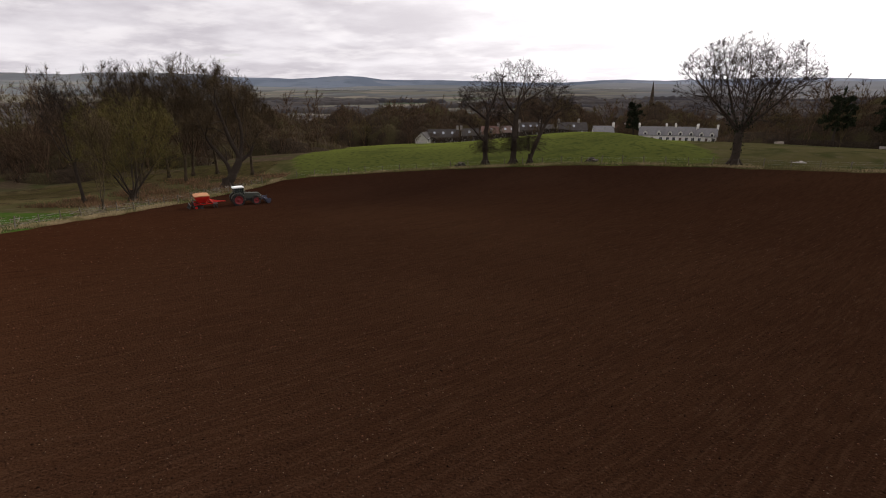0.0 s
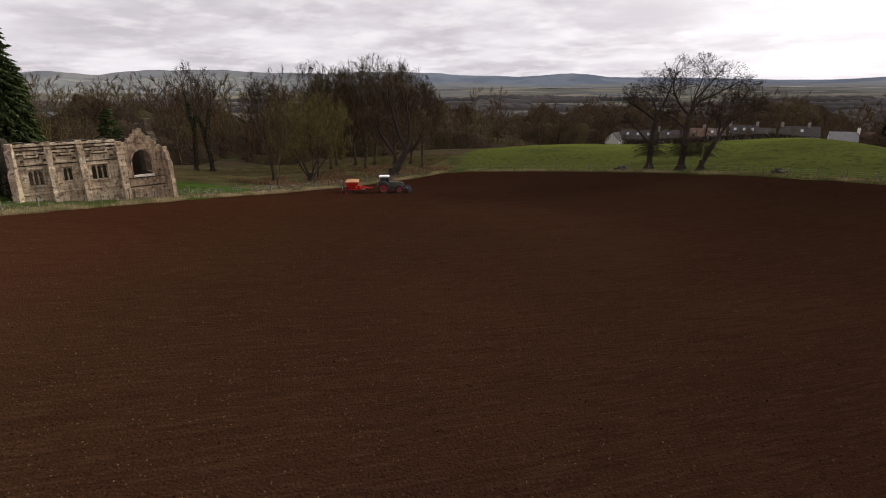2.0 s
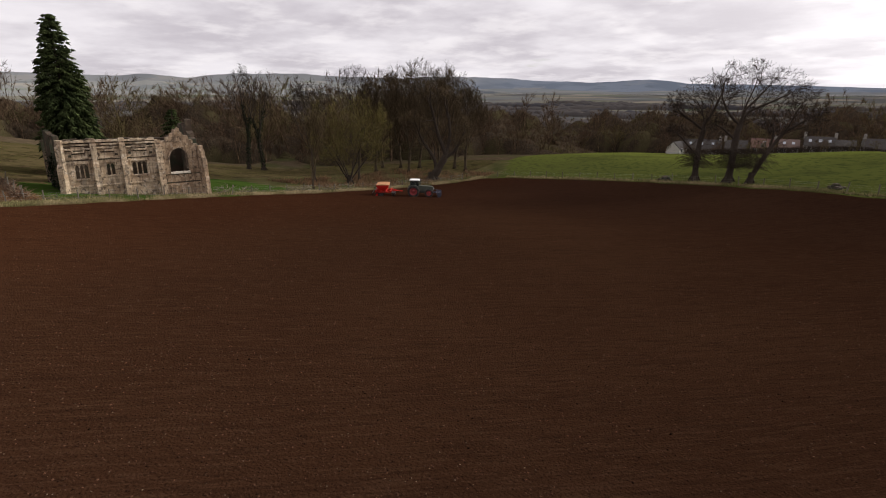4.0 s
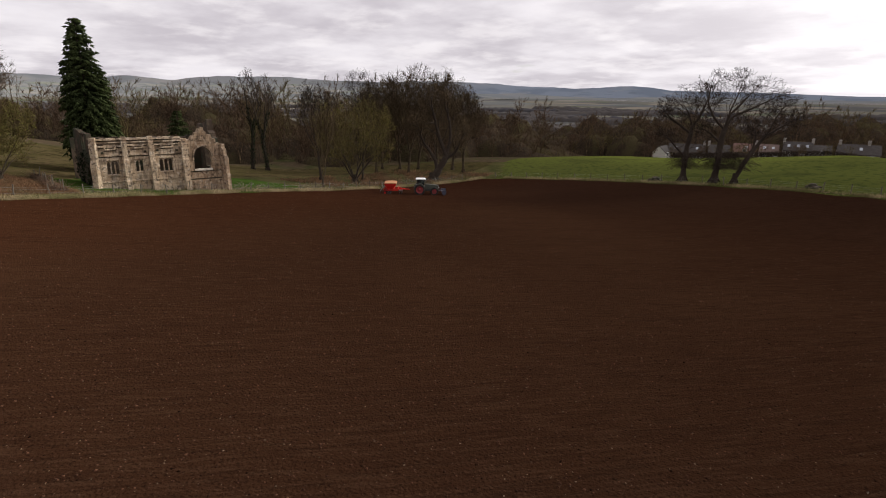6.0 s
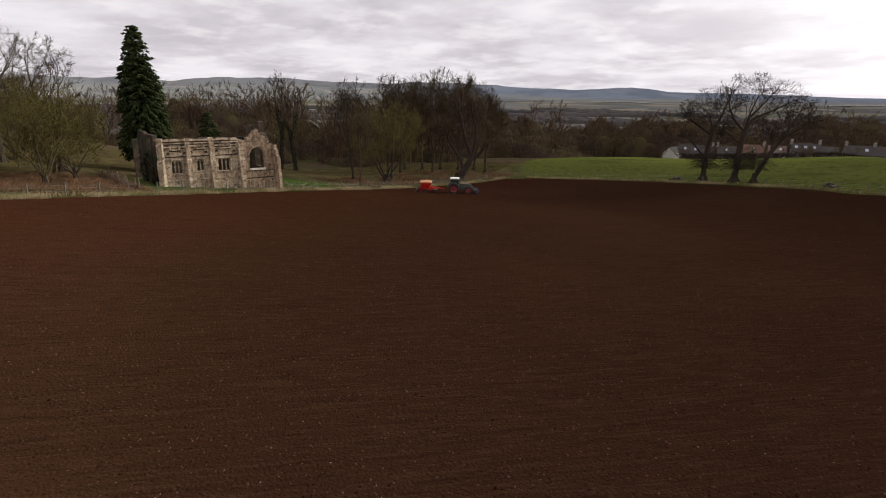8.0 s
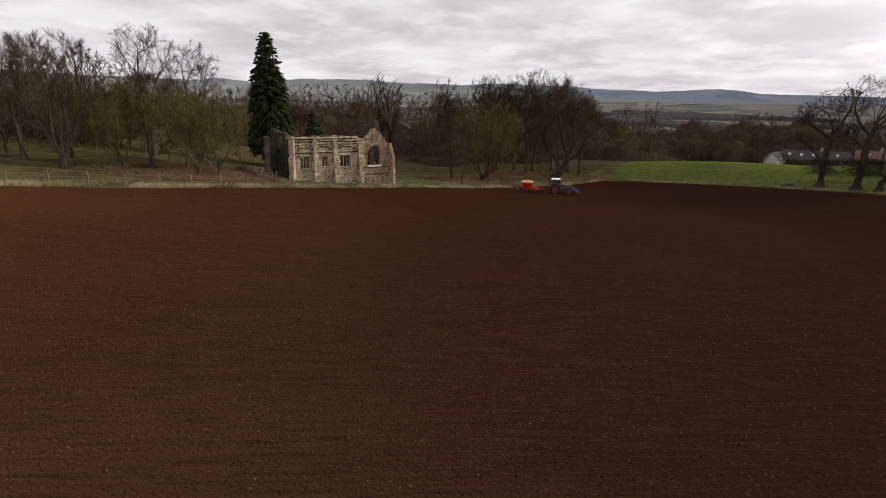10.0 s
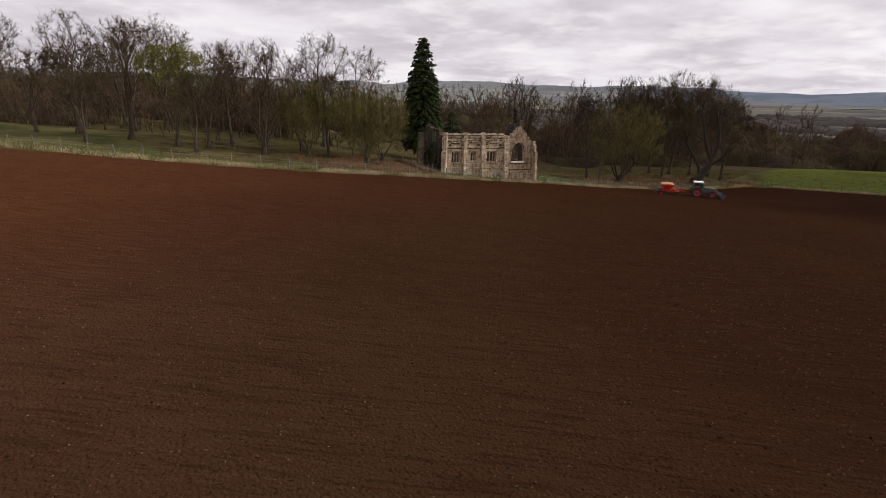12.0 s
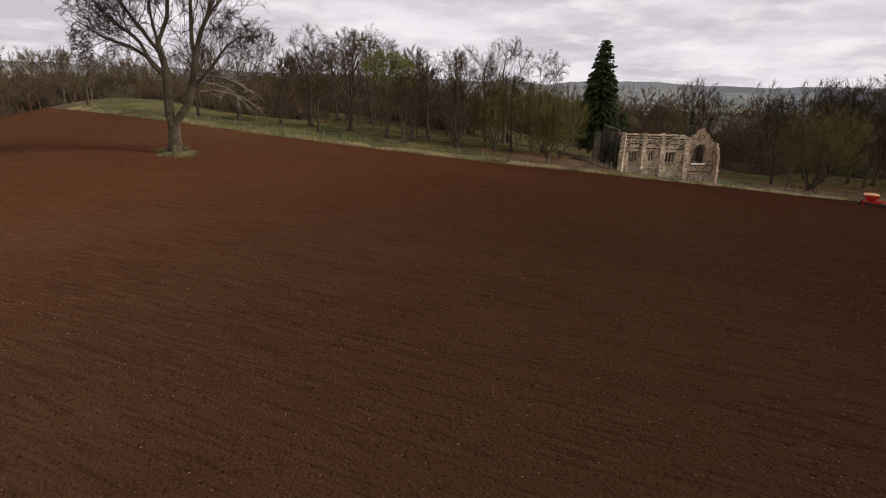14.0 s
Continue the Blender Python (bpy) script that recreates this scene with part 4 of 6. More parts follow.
    tagged(top, "roofless ruined sandstone chapel with buttresses and pointed window", "ruined chapel")


M_STONE_PALE = material("pale_stone", (0.62, 0.56, 0.47), 0.9, [((0.4, 0.34, 0.27), 3, 0.45, 0.65, 0.8)], bump=0.02)
make_chapel()


# ---- tractor and seed drill ----
M_GREENPAINT = material("dark_green_paint", (0.050, 0.056, 0.042), 0.5, [((0.08, 0.065, 0.05), 1.5, 0.5, 0.7, 0.7)], spec=0.5)
M_REDPAINT = material("red_paint", (0.46, 0.016, 0.010), 0.7, [((0.28, 0.016, 0.011), 1.2, 0.5, 0.7, 0.6)], spec=0.2)
M_RIM = material("dusty_red_rim", (0.24, 0.028, 0.030), 0.6, [((0.12, 0.035, 0.03), 3, 0.45, 0.65, 0.7)])
M_TYRE = material("tyre_rubber", (0.022, 0.020, 0.019), 0.9, [((0.07, 0.045, 0.032), 2.5, 0.45, 0.65, 0.7)], bump=0.02)
M_WHITE = material("white_paint", (0.78, 0.78, 0.76), 0.5, [((0.55, 0.53, 0.5), 1.5, 0.5, 0.7, 0.5)])
M_STEEL = material("dark_steel", (0.06, 0.058, 0.055), 0.5, [((0.12, 0.08, 0.06), 3, 0.5, 0.7, 0.6)], metal=0.5)
M_BLUE = material("blue_steel", (0.055, 0.055, 0.080), 0.6, [((0.1, 0.08, 0.07), 2, 0.5, 0.7, 0.5)])
M_CANVAS = material("tan_cover", (0.40, 0.20, 0.09), 0.8, [((0.30, 0.10, 0.05), 1.5, 0.45, 0.65, 0.7)], bump=0.02, bump_scale=3)


def glass(name, tint=(0.16, 0.18, 0.17)):
    m = bpy.data.materials.new(name)
    m.use_nodes = True
    b = m.node_tree.nodes["Principled BSDF"]
    b.inputs["Base Color"].default_value = (*tint, 1)
    b.inputs["Roughness"].default_value = 0.05
    b.inputs["Transmission Weight"].default_value = 0.85
    b.inputs["IOR"].default_value = 1.1
    return m


M_GLASS = glass("tinted_glass")


def wheel(parent, x, y, r, wd, rim_r, rim_mat):
    """Axle along y; a lugged tyre and a dished rim."""
    bm = bmesh.new()
    prof = [(rim_r, -wd / 2), (r * 0.93, -wd / 2), (r * 0.985, -wd * 0.38), (r, 0), (r * 0.985, wd * 0.38), (r * 0.93, wd / 2), (rim_r, wd / 2)]
    n = 28
    rings = [[bm.verts.new((x + p * math.cos(2 * math.pi * k / n), y + q, r + p * math.sin(2 * math.pi * k / n))) for p, q in prof] for k in range(n)]
    for k in range(n):
        a, b = rings[k], rings[(k + 1) % n]
        for i in range(len(prof)):
            j = (i + 1) % len(prof)
            bm.faces.new((a[i], a[j], b[j], b[i]))
    for k in range(20):
        a = 2 * math.pi * k / 20
        for s in (-1, 1):
            cx, cz = x + r * math.cos(a + 0.07 * s), r + r * math.sin(a + 0.07 * s)
            c, sn = math.cos(a + 0.07 * s), math.sin(a + 0.07 * s)
            q = [(cx + c * e - sn * t, y + s * wd * 0.26 + w, cz + sn * e + c * t) for e in (-0.03, 0.035) for t, w in ((-0.04, -wd * 0.2), (0.04, -wd * 0.2), (0.04, wd * 0.2), (-0.04, wd * 0.2))]
            vs = [bm.verts.new(p) for p in q]
            for f in ((3, 2, 1, 0), (4, 5, 6, 7), (0, 1, 5, 4), (1, 2, 6, 5), (2, 3, 7, 6), (3, 0, 4, 7)):
                bm.faces.new([vs[i] for i in f])
    bmesh.ops.recalc_face_normals(bm, faces=bm.faces[:])
    hub = new("wheel")
    hub.parent = parent
    part("tyre", bm, M_TYRE, hub, "soil-caked rubber tyre")
    bm = bmesh.new()
    side = -1 if y < 0 else 1
    prof = [(rim_r, -wd * 0.42), (rim_r, wd * 0.42), (rim_r * 0.9, wd * 0.42), (rim_r * 0.82, wd * 0.12), (rim_r * 0.35, wd * 0.18), (rim_r * 0.25, wd * 0.32), (0.01, wd * 0.32)]
    rings = [[bm.verts.new((x + p * math.cos(2 * math.pi * k / n), y + side * q, r + p * math.sin(2 * math.pi * k / n))) for p, q in prof] for k in range(n)]
    for k in range(n):
        a, b = rings[k], rings[(k + 1) % n]
        for i in range(len(prof) - 1):
            bm.faces.new((a[i], a[i + 1], b[i + 1], b[i]))
    bmesh.ops.recalc_face_normals(bm, faces=bm.faces[:])
    part("rim", bm, rim_mat, hub, "dished steel rim", True)
    return hub


def make_tractor(x, y, heading):
    """Stands along +x; its rear axle at x = 0."""
    t = new("tractor")
    for s in (-1, 1):
        wheel(t, 0.0, s * 0.95, 0.98, 0.6, 0.66, M_RIM)
        wheel(t, 2.65, s * 0.92, 0.70, 0.46, 0.44, M_RIM)
        bm = bmesh.new()
        arc = [(1.12 * math.cos(a), 0.95 + 1.12 * math.sin(a)) for a in np.linspace(radians(40), radians(165), 12)]
        arc += [(1.06 * math.cos(a), 0.95 + 1.05 * math.sin(a)) for a in np.linspace(radians(165), radians(40), 12)]
        add_prism(bm, arc, s * 0.62, s * 1.1)
        bmesh.ops.recalc_face_normals(bm, faces=bm.faces[:])
        part("mudguard", bm, M_GREENPAINT, t)
    bm = bmesh.new()
    add_prism(bm, [(1.0, 1.0), (3.35, 0.95), (3.5, 1.1), (3.45, 1.55), (3.2, 1.72), (1.0, 1.92)], -0.42, 0.42)
    bmesh.ops.recalc_face_normals(bm, faces=bm.faces[:])
    bmesh.ops.bevel(bm, geom=bm.edges[:], offset=0.06, segments=2, affect="EDGES")
    part("bonnet", bm, M_GREENPAINT, t)
    bm = bmesh.new()
    add_box(bm, -0.5, 3.2, -0.3, 0.3, 0.62, 1.0)
    add_box(bm, -0.35, 0.35, -0.8, 0.8, 0.78, 1.1)
    add_box(bm, 2.5, 2.8, -0.75, 0.75, 0.55, 0.75)
    part("chassis", bm, M_STEEL, t)
    cab = new("cab")
    cab.parent = t
    bm = bmesh.new()
    add_box(bm, -0.55, 1.05, -0.78, 0.78, 1.08, 1.55)
    for px, lean in ((-0.5, 0.0), (0.35, 0.0), (1.0, -0.12)):
        for s in (-1, 1):
            add_tube(bm, [(px, s * 0.74, 1.5), (px + lean, s * 0.7, 2.72)], 0.045, 6)
    part("cab_frame", bm, M_GREENPAINT, cab)
    bm = bmesh.new()
    add_prism(bm, [(-0.66, 2.74), (1.02, 2.74), (1.1, 2.80), (0.98, 2.90), (-0.52, 2.92), (-0.7, 2.82)], -0.84, 0.84)
    bmesh.ops.recalc_face_normals(bm, faces=bm.faces[:])
    bmesh.ops.bevel(bm, geom=bm.edges[:], offset=0.04, segments=2, affect="EDGES")
    part("cab_roof", bm, M_WHITE, cab, "white cab roof")
    bm = bmesh.new()
    for s in (-1, 1):
        add_box(bm, -0.46, 0.86, s * 0.735 - 0.01, s * 0.735 + 0.01, 1.56, 2.7)
    add_box(bm, 0.93, 0.95, -0.68, 0.68, 1.6, 2.7)
    add_box(bm, -0.53, -0.51, -0.68, 0.68, 1.56, 2.7)
    pane = part("cab_window", bm, M_GLASS, cab, "tinted cab glass")
    pane.visible_shadow = False
    bm = bmesh.new()
    add_box(bm, -0.3, 0.2, -0.26, 0.26, 1.56, 1.72)
    add_box(bm, -0.36, -0.24, -0.26, 0.26, 1.7, 2.3)
    part("seat", bm, M_STEEL, cab)
    bm = bmesh.new()
    add_tube(bm, [(1.15, 0.52, 1.5), (1.15, 0.52, 2.75), (1.1, 0.52, 2.85)], 0.055, 8)
    part("exhaust", bm, M_STEEL, t)
    for s in (-1, 1):
        bm = bmesh.new()
        add_tube(bm, [(0.95, s * 0.75, 2.2), (1.05, s * 1.15, 2.2)], 0.02, 5)
        add_box(bm, 1.0, 1.06, s * 1.15 - 0.1, s * 1.15 + 0.1, 2.0, 2.4)
        part("mirror", bm, M_STEEL, t)
        bm = bmesh.new()
        add_box(bm, 3.42, 3.52, s * 0.26 - 0.1, s * 0.26 + 0.1, 1.22, 1.4)
        part("headlight", bm, M_WHITE, t)
    # front press with tined discs
    pr = new("front_press")
    pr.parent = t
    bm = bmesh.new()
    add_box(bm, 3.45, 4.0, -0.1, 0.1, 0.6, 0.75)
    add_box(bm, 3.95, 4.1, -1.45, 1.45, 0.7, 0.85)
    for s in (-1, 1):
        add_box(bm, 4.0, 4.8, s * 1.42 - 0.04, s * 1.42 + 0.04, 0.4, 0.85)
        add_tube(bm, [(3.4, s * 0.4, 0.7), (4.0, s * 0.4, 0.8)], 0.05, 6)
    add_tube(bm, [(3.45, 0, 1.2), (4.0, 0, 1.1)], 0.04, 6)
    add_box(bm, 3.95, 4.08, -0.08, 0.08, 0.8, 1.15)
    part("press_frame", bm, M_BLUE, pr)
    for i in range(15):
        yy = -1.3 + i * 2.6 / 14
        bm = bmesh.new()
        add_tube(bm, [(4.45, yy - 0.035, 0.32), (4.45, yy + 0.035, 0.32)], 0.32, 14)
        part("press_ring", bm, M_BLUE, pr)
    z = float(land(x, y)) + 0.07
    t.matrix_world = pose(x, y, z, 0, 0, heading) @ Matrix.Scale(0.94, 4)
    tagged(t, "green tractor with white cab roof and red wheel rims", "tractor")


def make_drill(x, y, heading):
    d = new("seed_drill")
    # hopper: wide at its mouth, tapering down
    bm = bmesh.new()
    lo = [bm.verts.new(p) for p in ((-0.4, -1.1, 0.98), (0.4, -1.1, 0.98), (0.4, 1.1, 0.98), (-0.4, 1.1, 0.98))]
    mid = [bm.verts.new(p) for p in ((-1.0, -1.38, 1.62), (1.0, -1.38, 1.62), (1.0, 1.38, 1.62), (-1.0, 1.38, 1.62))]
    hi = [bm.verts.new(p) for p in ((-1.05, -1.42, 1.9), (1.05, -1.42, 1.9), (1.05, 1.42, 1.9), (-1.05, 1.42, 1.9))]
    bm.faces.new(lo[::-1])
    bm.faces.new(hi)
    for a, b in ((lo, mid), (mid, hi)):
        for i in range(4):
            bm.faces.new((a[i], a[(i + 1) % 4], b[(i + 1) % 4], b[i]))
    bmesh.ops.bevel(bm, geom=bm.edges[:], offset=0.03, segments=2, affect="EDGES")
    part("hopper", bm, M_REDPAINT, d, "red tapered seed hopper")
    bm = bmesh.new()
    add_prism(bm, [(-1.1, 1.9), (1.1, 1.9), (1.06, 1.98), (0.5, 2.05), (0, 2.07), (-0.5, 2.05), (-1.06, 1.98)], -1.47, 1.47)
    bmesh.ops.recalc_face_normals(bm, faces=bm.faces[:])
    part("cover", bm, M_CANVAS, d, "tan canvas hopper cover")
    bm = bmesh.new()
    for yy in (-1.45, 0.0, 1.45):
        add_box(bm, -1.2, 1.4, yy - 0.06, yy + 0.06, 0.72, 0.86)
    for xx in (-1.15, -0.3, 0.6, 1.35):
        add_box(bm, xx - 0.06, xx + 0.06, -1.6, 1.6, 0.86, 0.98)
    for s in (-1, 1):
        for xx in (-0.6, 0.6):
            add_tube(bm, [(xx, s * 1.0, 0.95), (xx * 0.6, s * 1.0, 1.2)], 0.05, 6)
    add_tube(bm, [(1.3, 0, 0.9), (2.6, 0, 0.75), (3.35, 0, 0.7)], 0.08, 8)
    for s in (-1, 1):
        add_tube(bm, [(1.35, s * 1.2, 0.9), (2.7, 0, 0.75)], 0.06, 6)
    part("drill_frame", bm, M_REDPAINT, d)
    bm = bmesh.new()
    add_box(bm, 1.5, 2.1, -1.5, 1.5, 0.55, 0.7)
    for i in range(10):
        yy = -1.35 + i * 0.3
        add_box(bm, 1.55, 1.62, yy - 0.03, yy + 0.03, 0.05, 0.6, taper=0.2)
        add_box(bm, 1.95, 2.02, yy + 0.1, yy + 0.16, 0.05, 0.6, taper=0.2)
    part("front_tines", bm, M_STEEL, d)
    for i in range(16):
        yy = -1.42 + i * 0.19
        bm = bmesh.new()
        add_tube(bm, [(-0.1 - 0.3 * (i % 2), yy - 0.012, 0.2), (-0.1 - 0.3 * (i % 2), yy + 0.012, 0.2)], 0.2, 14)
        add_tube(bm, [(-0.1 - 0.3 * (i % 2), yy, 0.25), (0.25 - 0.3 * (i % 2), yy, 0.9)], 0.02, 5)
        part("disc", bm, M_STEEL, d)
    for i in range(8):
        yy = -1.4 + i * 0.4
        w = wheel(d, -0.95, yy, 0.36, 0.2, 0.2, M_REDPAINT)
    bm = bmesh.new()
    add_box(bm, -1.75, -1.65, -1.6, 1.6, 0.62, 0.7)
    for i in range(24):
        yy = -1.5 + i * 0.13
        add_tube(bm, [(-1.7, yy, 0.65), (-1.85, yy, 0.25), (-2.05, yy, 0.02)], 0.012, 4)
    for s in (-1, 1):
        add_tube(bm, [(-1.15, s * 1.1, 0.85), (-1.7, s * 1.1, 0.66)], 0.03, 5)
    part("harrow", bm, M_STEEL, d)
    bm = bmesh.new()
    add_box(bm, -1.35, -1.15, -1.3, 1.3, 1.12, 1.16)
    for s in (-1, 1):
        add_tube(bm, [(-1.3, s * 1.25, 1.14), (-1.35, s * 1.25, 1.8), (-1.0, s * 1.25, 1.85)], 0.025, 5)
    add_tube(bm, [(-1.35, -1.25, 1.8), (-1.35, 1.25, 1.8)], 0.025, 5)
    part("platform", bm, M_STEEL, d)
    z = float(land(x, y)) + 0.07
    d.matrix_world = pose(x, y, z, 0, 0, heading) @ Matrix.Scale(0.95, 4)
    tagged(d, "red seed drill with tan hopper cover hitched behind the tractor", "seed drill")


make_tractor(-30.3, 78.4, 30)
make_drill(-34.55, 75.95, 30)


# ---- the single trees ----
def plant_trees():
    hedge = "trees in the park"
    # the old oak in the field: two stems from a short bole
    bare_tree("oak", -54.4, -26.0, 12, tree_style(23.5, 23.5, 0.66, 0.24, ly=0.06, bole=3.0, plane=(0.44, 0.9), first=0.3,
              stems=[[(0, 3.0), (-0.35, 4.2), (-0.2, 6.5), (0.0, 8.6), (-0.7, 11), (-1.4, 14.5), (-1.0, 20.5)], [(0, 3.0), (1.0, 4.3), (2.1, 5.6), (2.5, 7.2), (3.1, 9.5), (4.0, 12.8), (6.2, 16.2), (9.0, 18.2), (12.0, 19.5)],
                     [(-0.1, 8.4), (-1.6, 9.8), (-3.6, 11.2), (-6.2, 11.9), (-9.3, 13.8)], [(-0.5, 10.5), (-2.6, 13.2), (-4.2, 15.4), (-5.6, 19.0)], [(3.0, 9.3), (2.8, 12.0), (3.2, 15.5), (3.0, 20.5)], [(-0.2, 7.6), (-1.5, 9.3), (-2.5, 11.8), (-5.0, 13.4), (-8.0, 17.0)], [(2.5, 7.4), (4.4, 9.0), (6.6, 11.6), (8.8, 13.2)], [(-0.8, 12.0), (0.6, 14.0), (0.9, 17.0), (0.2, 21.5)], [(4.2, 13.2), (5.2, 15.0), (5.6, 18.0), (6.4, 21.0)]],
              kids=(11, 6, 5, 3), share=(0.6, 0.6, 0.55, 0.6), wig=0.26, gap=0.05, up=0.04, taper=1.8, rmin=0.022, twigs=10200, thick=0.013, twig_len=0.6, fine=0.02),
              "large bare old oak on a grassy tuft in the ploughed field", M_BARK_PALE, M_TWIG_DARK, dead=3)
    # by the far corner
    bare_tree("oak", 46.5, 86.0, 21, tree_style(20, 21.5, 0.62, 0.27, bole=5.0, forks=7, splay=0.9, kids=(9, 7, 6, 4), up=0.06, wig=0.14, gap=-0.1, taper=1.8, rmin=0.018, twigs=2500, thick=0.011, twig_len=0.5), "large bare round-headed oak with ivy up its trunk", M_BARK_DARK, M_TWIG_DARK, ivy=1300)
    # three by the fence, each with its own bends
    fence = (((8.5, 107.0), 31, 17.4, 14.5, 0.50, [[(0, 2.0), (0.1, 6.2), (0.7, 9.4), (0.0, 11.4), (-1.6, 13.6), (-2.4, 16.4)], [(0.7, 9.2), (1.7, 11.5), (2.6, 14.2), (3.0, 16.6)], [(0.0, 4.3), (-1.4, 5.6), (-3.2, 7.4), (-4.6, 8.4)], [(0.3, 8.0), (-1.2, 9.6), (-4.0, 11.5), (-5.4, 13.0)]]),
             ((13.7, 104.9), 32, 19.2, 20.5, 0.54, [[(0, 2.0), (0.1, 8.2), (0.5, 11.6), (1.4, 14.0), (2.4, 18.2)], [(0.1, 8.6), (1.4, 11.2), (4.8, 12.7), (9.0, 14.8)], [(0.1, 8.8), (-1.6, 11.0), (-3.0, 13.4), (-2.6, 17.0)], [(0.6, 11.5), (3.0, 13.6), (5.6, 16.8)], [(0.0, 7.2), (-1.8, 8.4), (-4.2, 9.6)]]),
             ((16.8, 103.7), 33, 15.4, 13, 0.38, [[(0, 0.8), (0.9, 2.8), (2.1, 5.2), (4.1, 8.0), (5.2, 11.0), (6.6, 13.8)], [(2.1, 5.2), (2.4, 7.6), (1.8, 10.4)], [(4.0, 7.8), (6.2, 9.4), (9.0, 11.0)]]))
    for (x, y), seed, h, w, tr, bends in fence:
        bare_tree("oak", x, y, seed, tree_style(h, w, tr, 0.34, bole=bends[0][0][1], stems=bends, plane=(0.895, 0.447), lx=0.30 if seed == 33 else 0.03, ly=0.15 if seed == 33 else 0.0, first=0.22, taper=1.6, kids=(10, 6, 4, 3), share=(0.6, 0.6, 0.6, 0.6), wig=0.2, gap=0.08, up=0.04, rmin=0.015, twigs=2000, thick=0.010, twig_len=0.55),
                  "bare gnarled oak standing by the pasture fence", M_BARK_DARK, M_TWIG_DARK, group="trees by the fence", brush=420)
    # leaning broken tree behind the tractor
    bare_tree("willow", -41.4, 102.8, 41, tree_style(20.5, 15, 0.85, 0.12, bole=0.6, plane=(0.9, 0.43), lx=0.05, first=0.22,
              stems=[[(0, 0.5), (1.1, 2.2), (2.2, 4.2), (2.9, 6.0), (3.6, 9.0), (3.2, 13.0), (1.0, 19.5)], [(2.0, 3.9), (3.4, 5.4), (4.6, 6.0), (6.0, 8.6), (7.2, 11.5)], [(1.2, 2.4), (0.6, 4.2), (-0.6, 6.2), (-2.4, 9.0), (-3.4, 13.0)], [(2.8, 5.8), (1.6, 8.5), (0.4, 12.5), (-0.6, 17.0)]],
              kids=(9, 7, 6, 4), share=(0.6, 0.6, 0.6, 0.6), wig=0.17, gap=0.1, twigs=7800, thick=0.012, twig_len=0.9), "old leaning willow with a thick dark forked trunk", M_BARK_DARK, M_TWIG)
    # slender whippy tree and the many-stemmed olive tree
    bare_tree("young_tree", -46.7, 72.8, 51, tree_style(13.3, 8, 0.14, 0.10, bole=0.8, forks=4, splay=0.22, up=0.14, wig=0.08, kids=(9, 6, 5), ang=(0.5, 0.5, 0.5), share=(0.6, 0.6, 0.6), twigs=1170, twig_len=0.9), "slender upright bare tree beside the field fence", M_BARK, M_TWIG, group=hedge)
    bare_tree("willow", -51.0, 87.5, 52, tree_style(18.6, 17, 0.42, 0.04, bole=0.5, forks=6, splay=0.75, up=0.08, kids=(10, 7, 6, 4), gap=0.05, twigs=9600, thick=0.013, twig_len=0.9), "many-stemmed willow with olive-green twigs", M_BARK_DARK, M_TWIG_OLIVE, (M_LEAF_OLIVE, 5200, 0.09), group=hedge)
    # tall ones that stand over the willows
    bare_tree("elm", -53.6, 93.7, 57, tree_style(23.4, 8.5, 0.24, 0.58, bole=10.5, forks=4, splay=0.4, up=0.06, kids=(8, 6, 5, 4), wig=0.08, gap=0.05, twigs=2250, thick=0.010), "bare elm with a small fan-shaped crown above the willow", M_BARK, M_TWIG_DARK, blade=True)
    bare_tree("elm", -56.6, 83.7, 58, tree_style(20.4, 10, 0.24, 0.45, bole=6.0, forks=5, splay=0.5, up=0.04, kids=(9, 7, 6, 4), wig=0.16, gap=0.05, twigs=4050, thick=0.012), "bare elm with a dense dark twiggy head", M_BARK_DARK, M_TWIG_DARK, blade=True)
    # big rounded trees behind, close together
    for x, y, seed, h, w in ((-66, 119, 61, 24.2, 12), (-61, 120, 62, 25.4, 13), (-56, 121, 63, 26.2, 13), (-51, 122, 64, 25.6, 13), (-46.5, 122, 65, 23.2, 12), (-42, 119, 66, 19.5, 11), (-63, 112, 67, 21, 11), (-54, 113, 68, 23, 12)):
        bare_tree("beech", x, y, seed, tree_style(h, w * 1.12, 0.30, 0.06, bole=5.0, forks=5, splay=0.34, up=0.06, kids=(9, 6, 5, 3), ang=(0.62, 0.62, 0.6, 0.6), gap=-0.1, twigs=7200, thick=0.020, twig_len=0.9, wig=0.09), "tall bare beech with a dense rounded crown of brown twigs", M_BARK_PALE, M_TWIG, group="beeches behind the willow", blade=True)
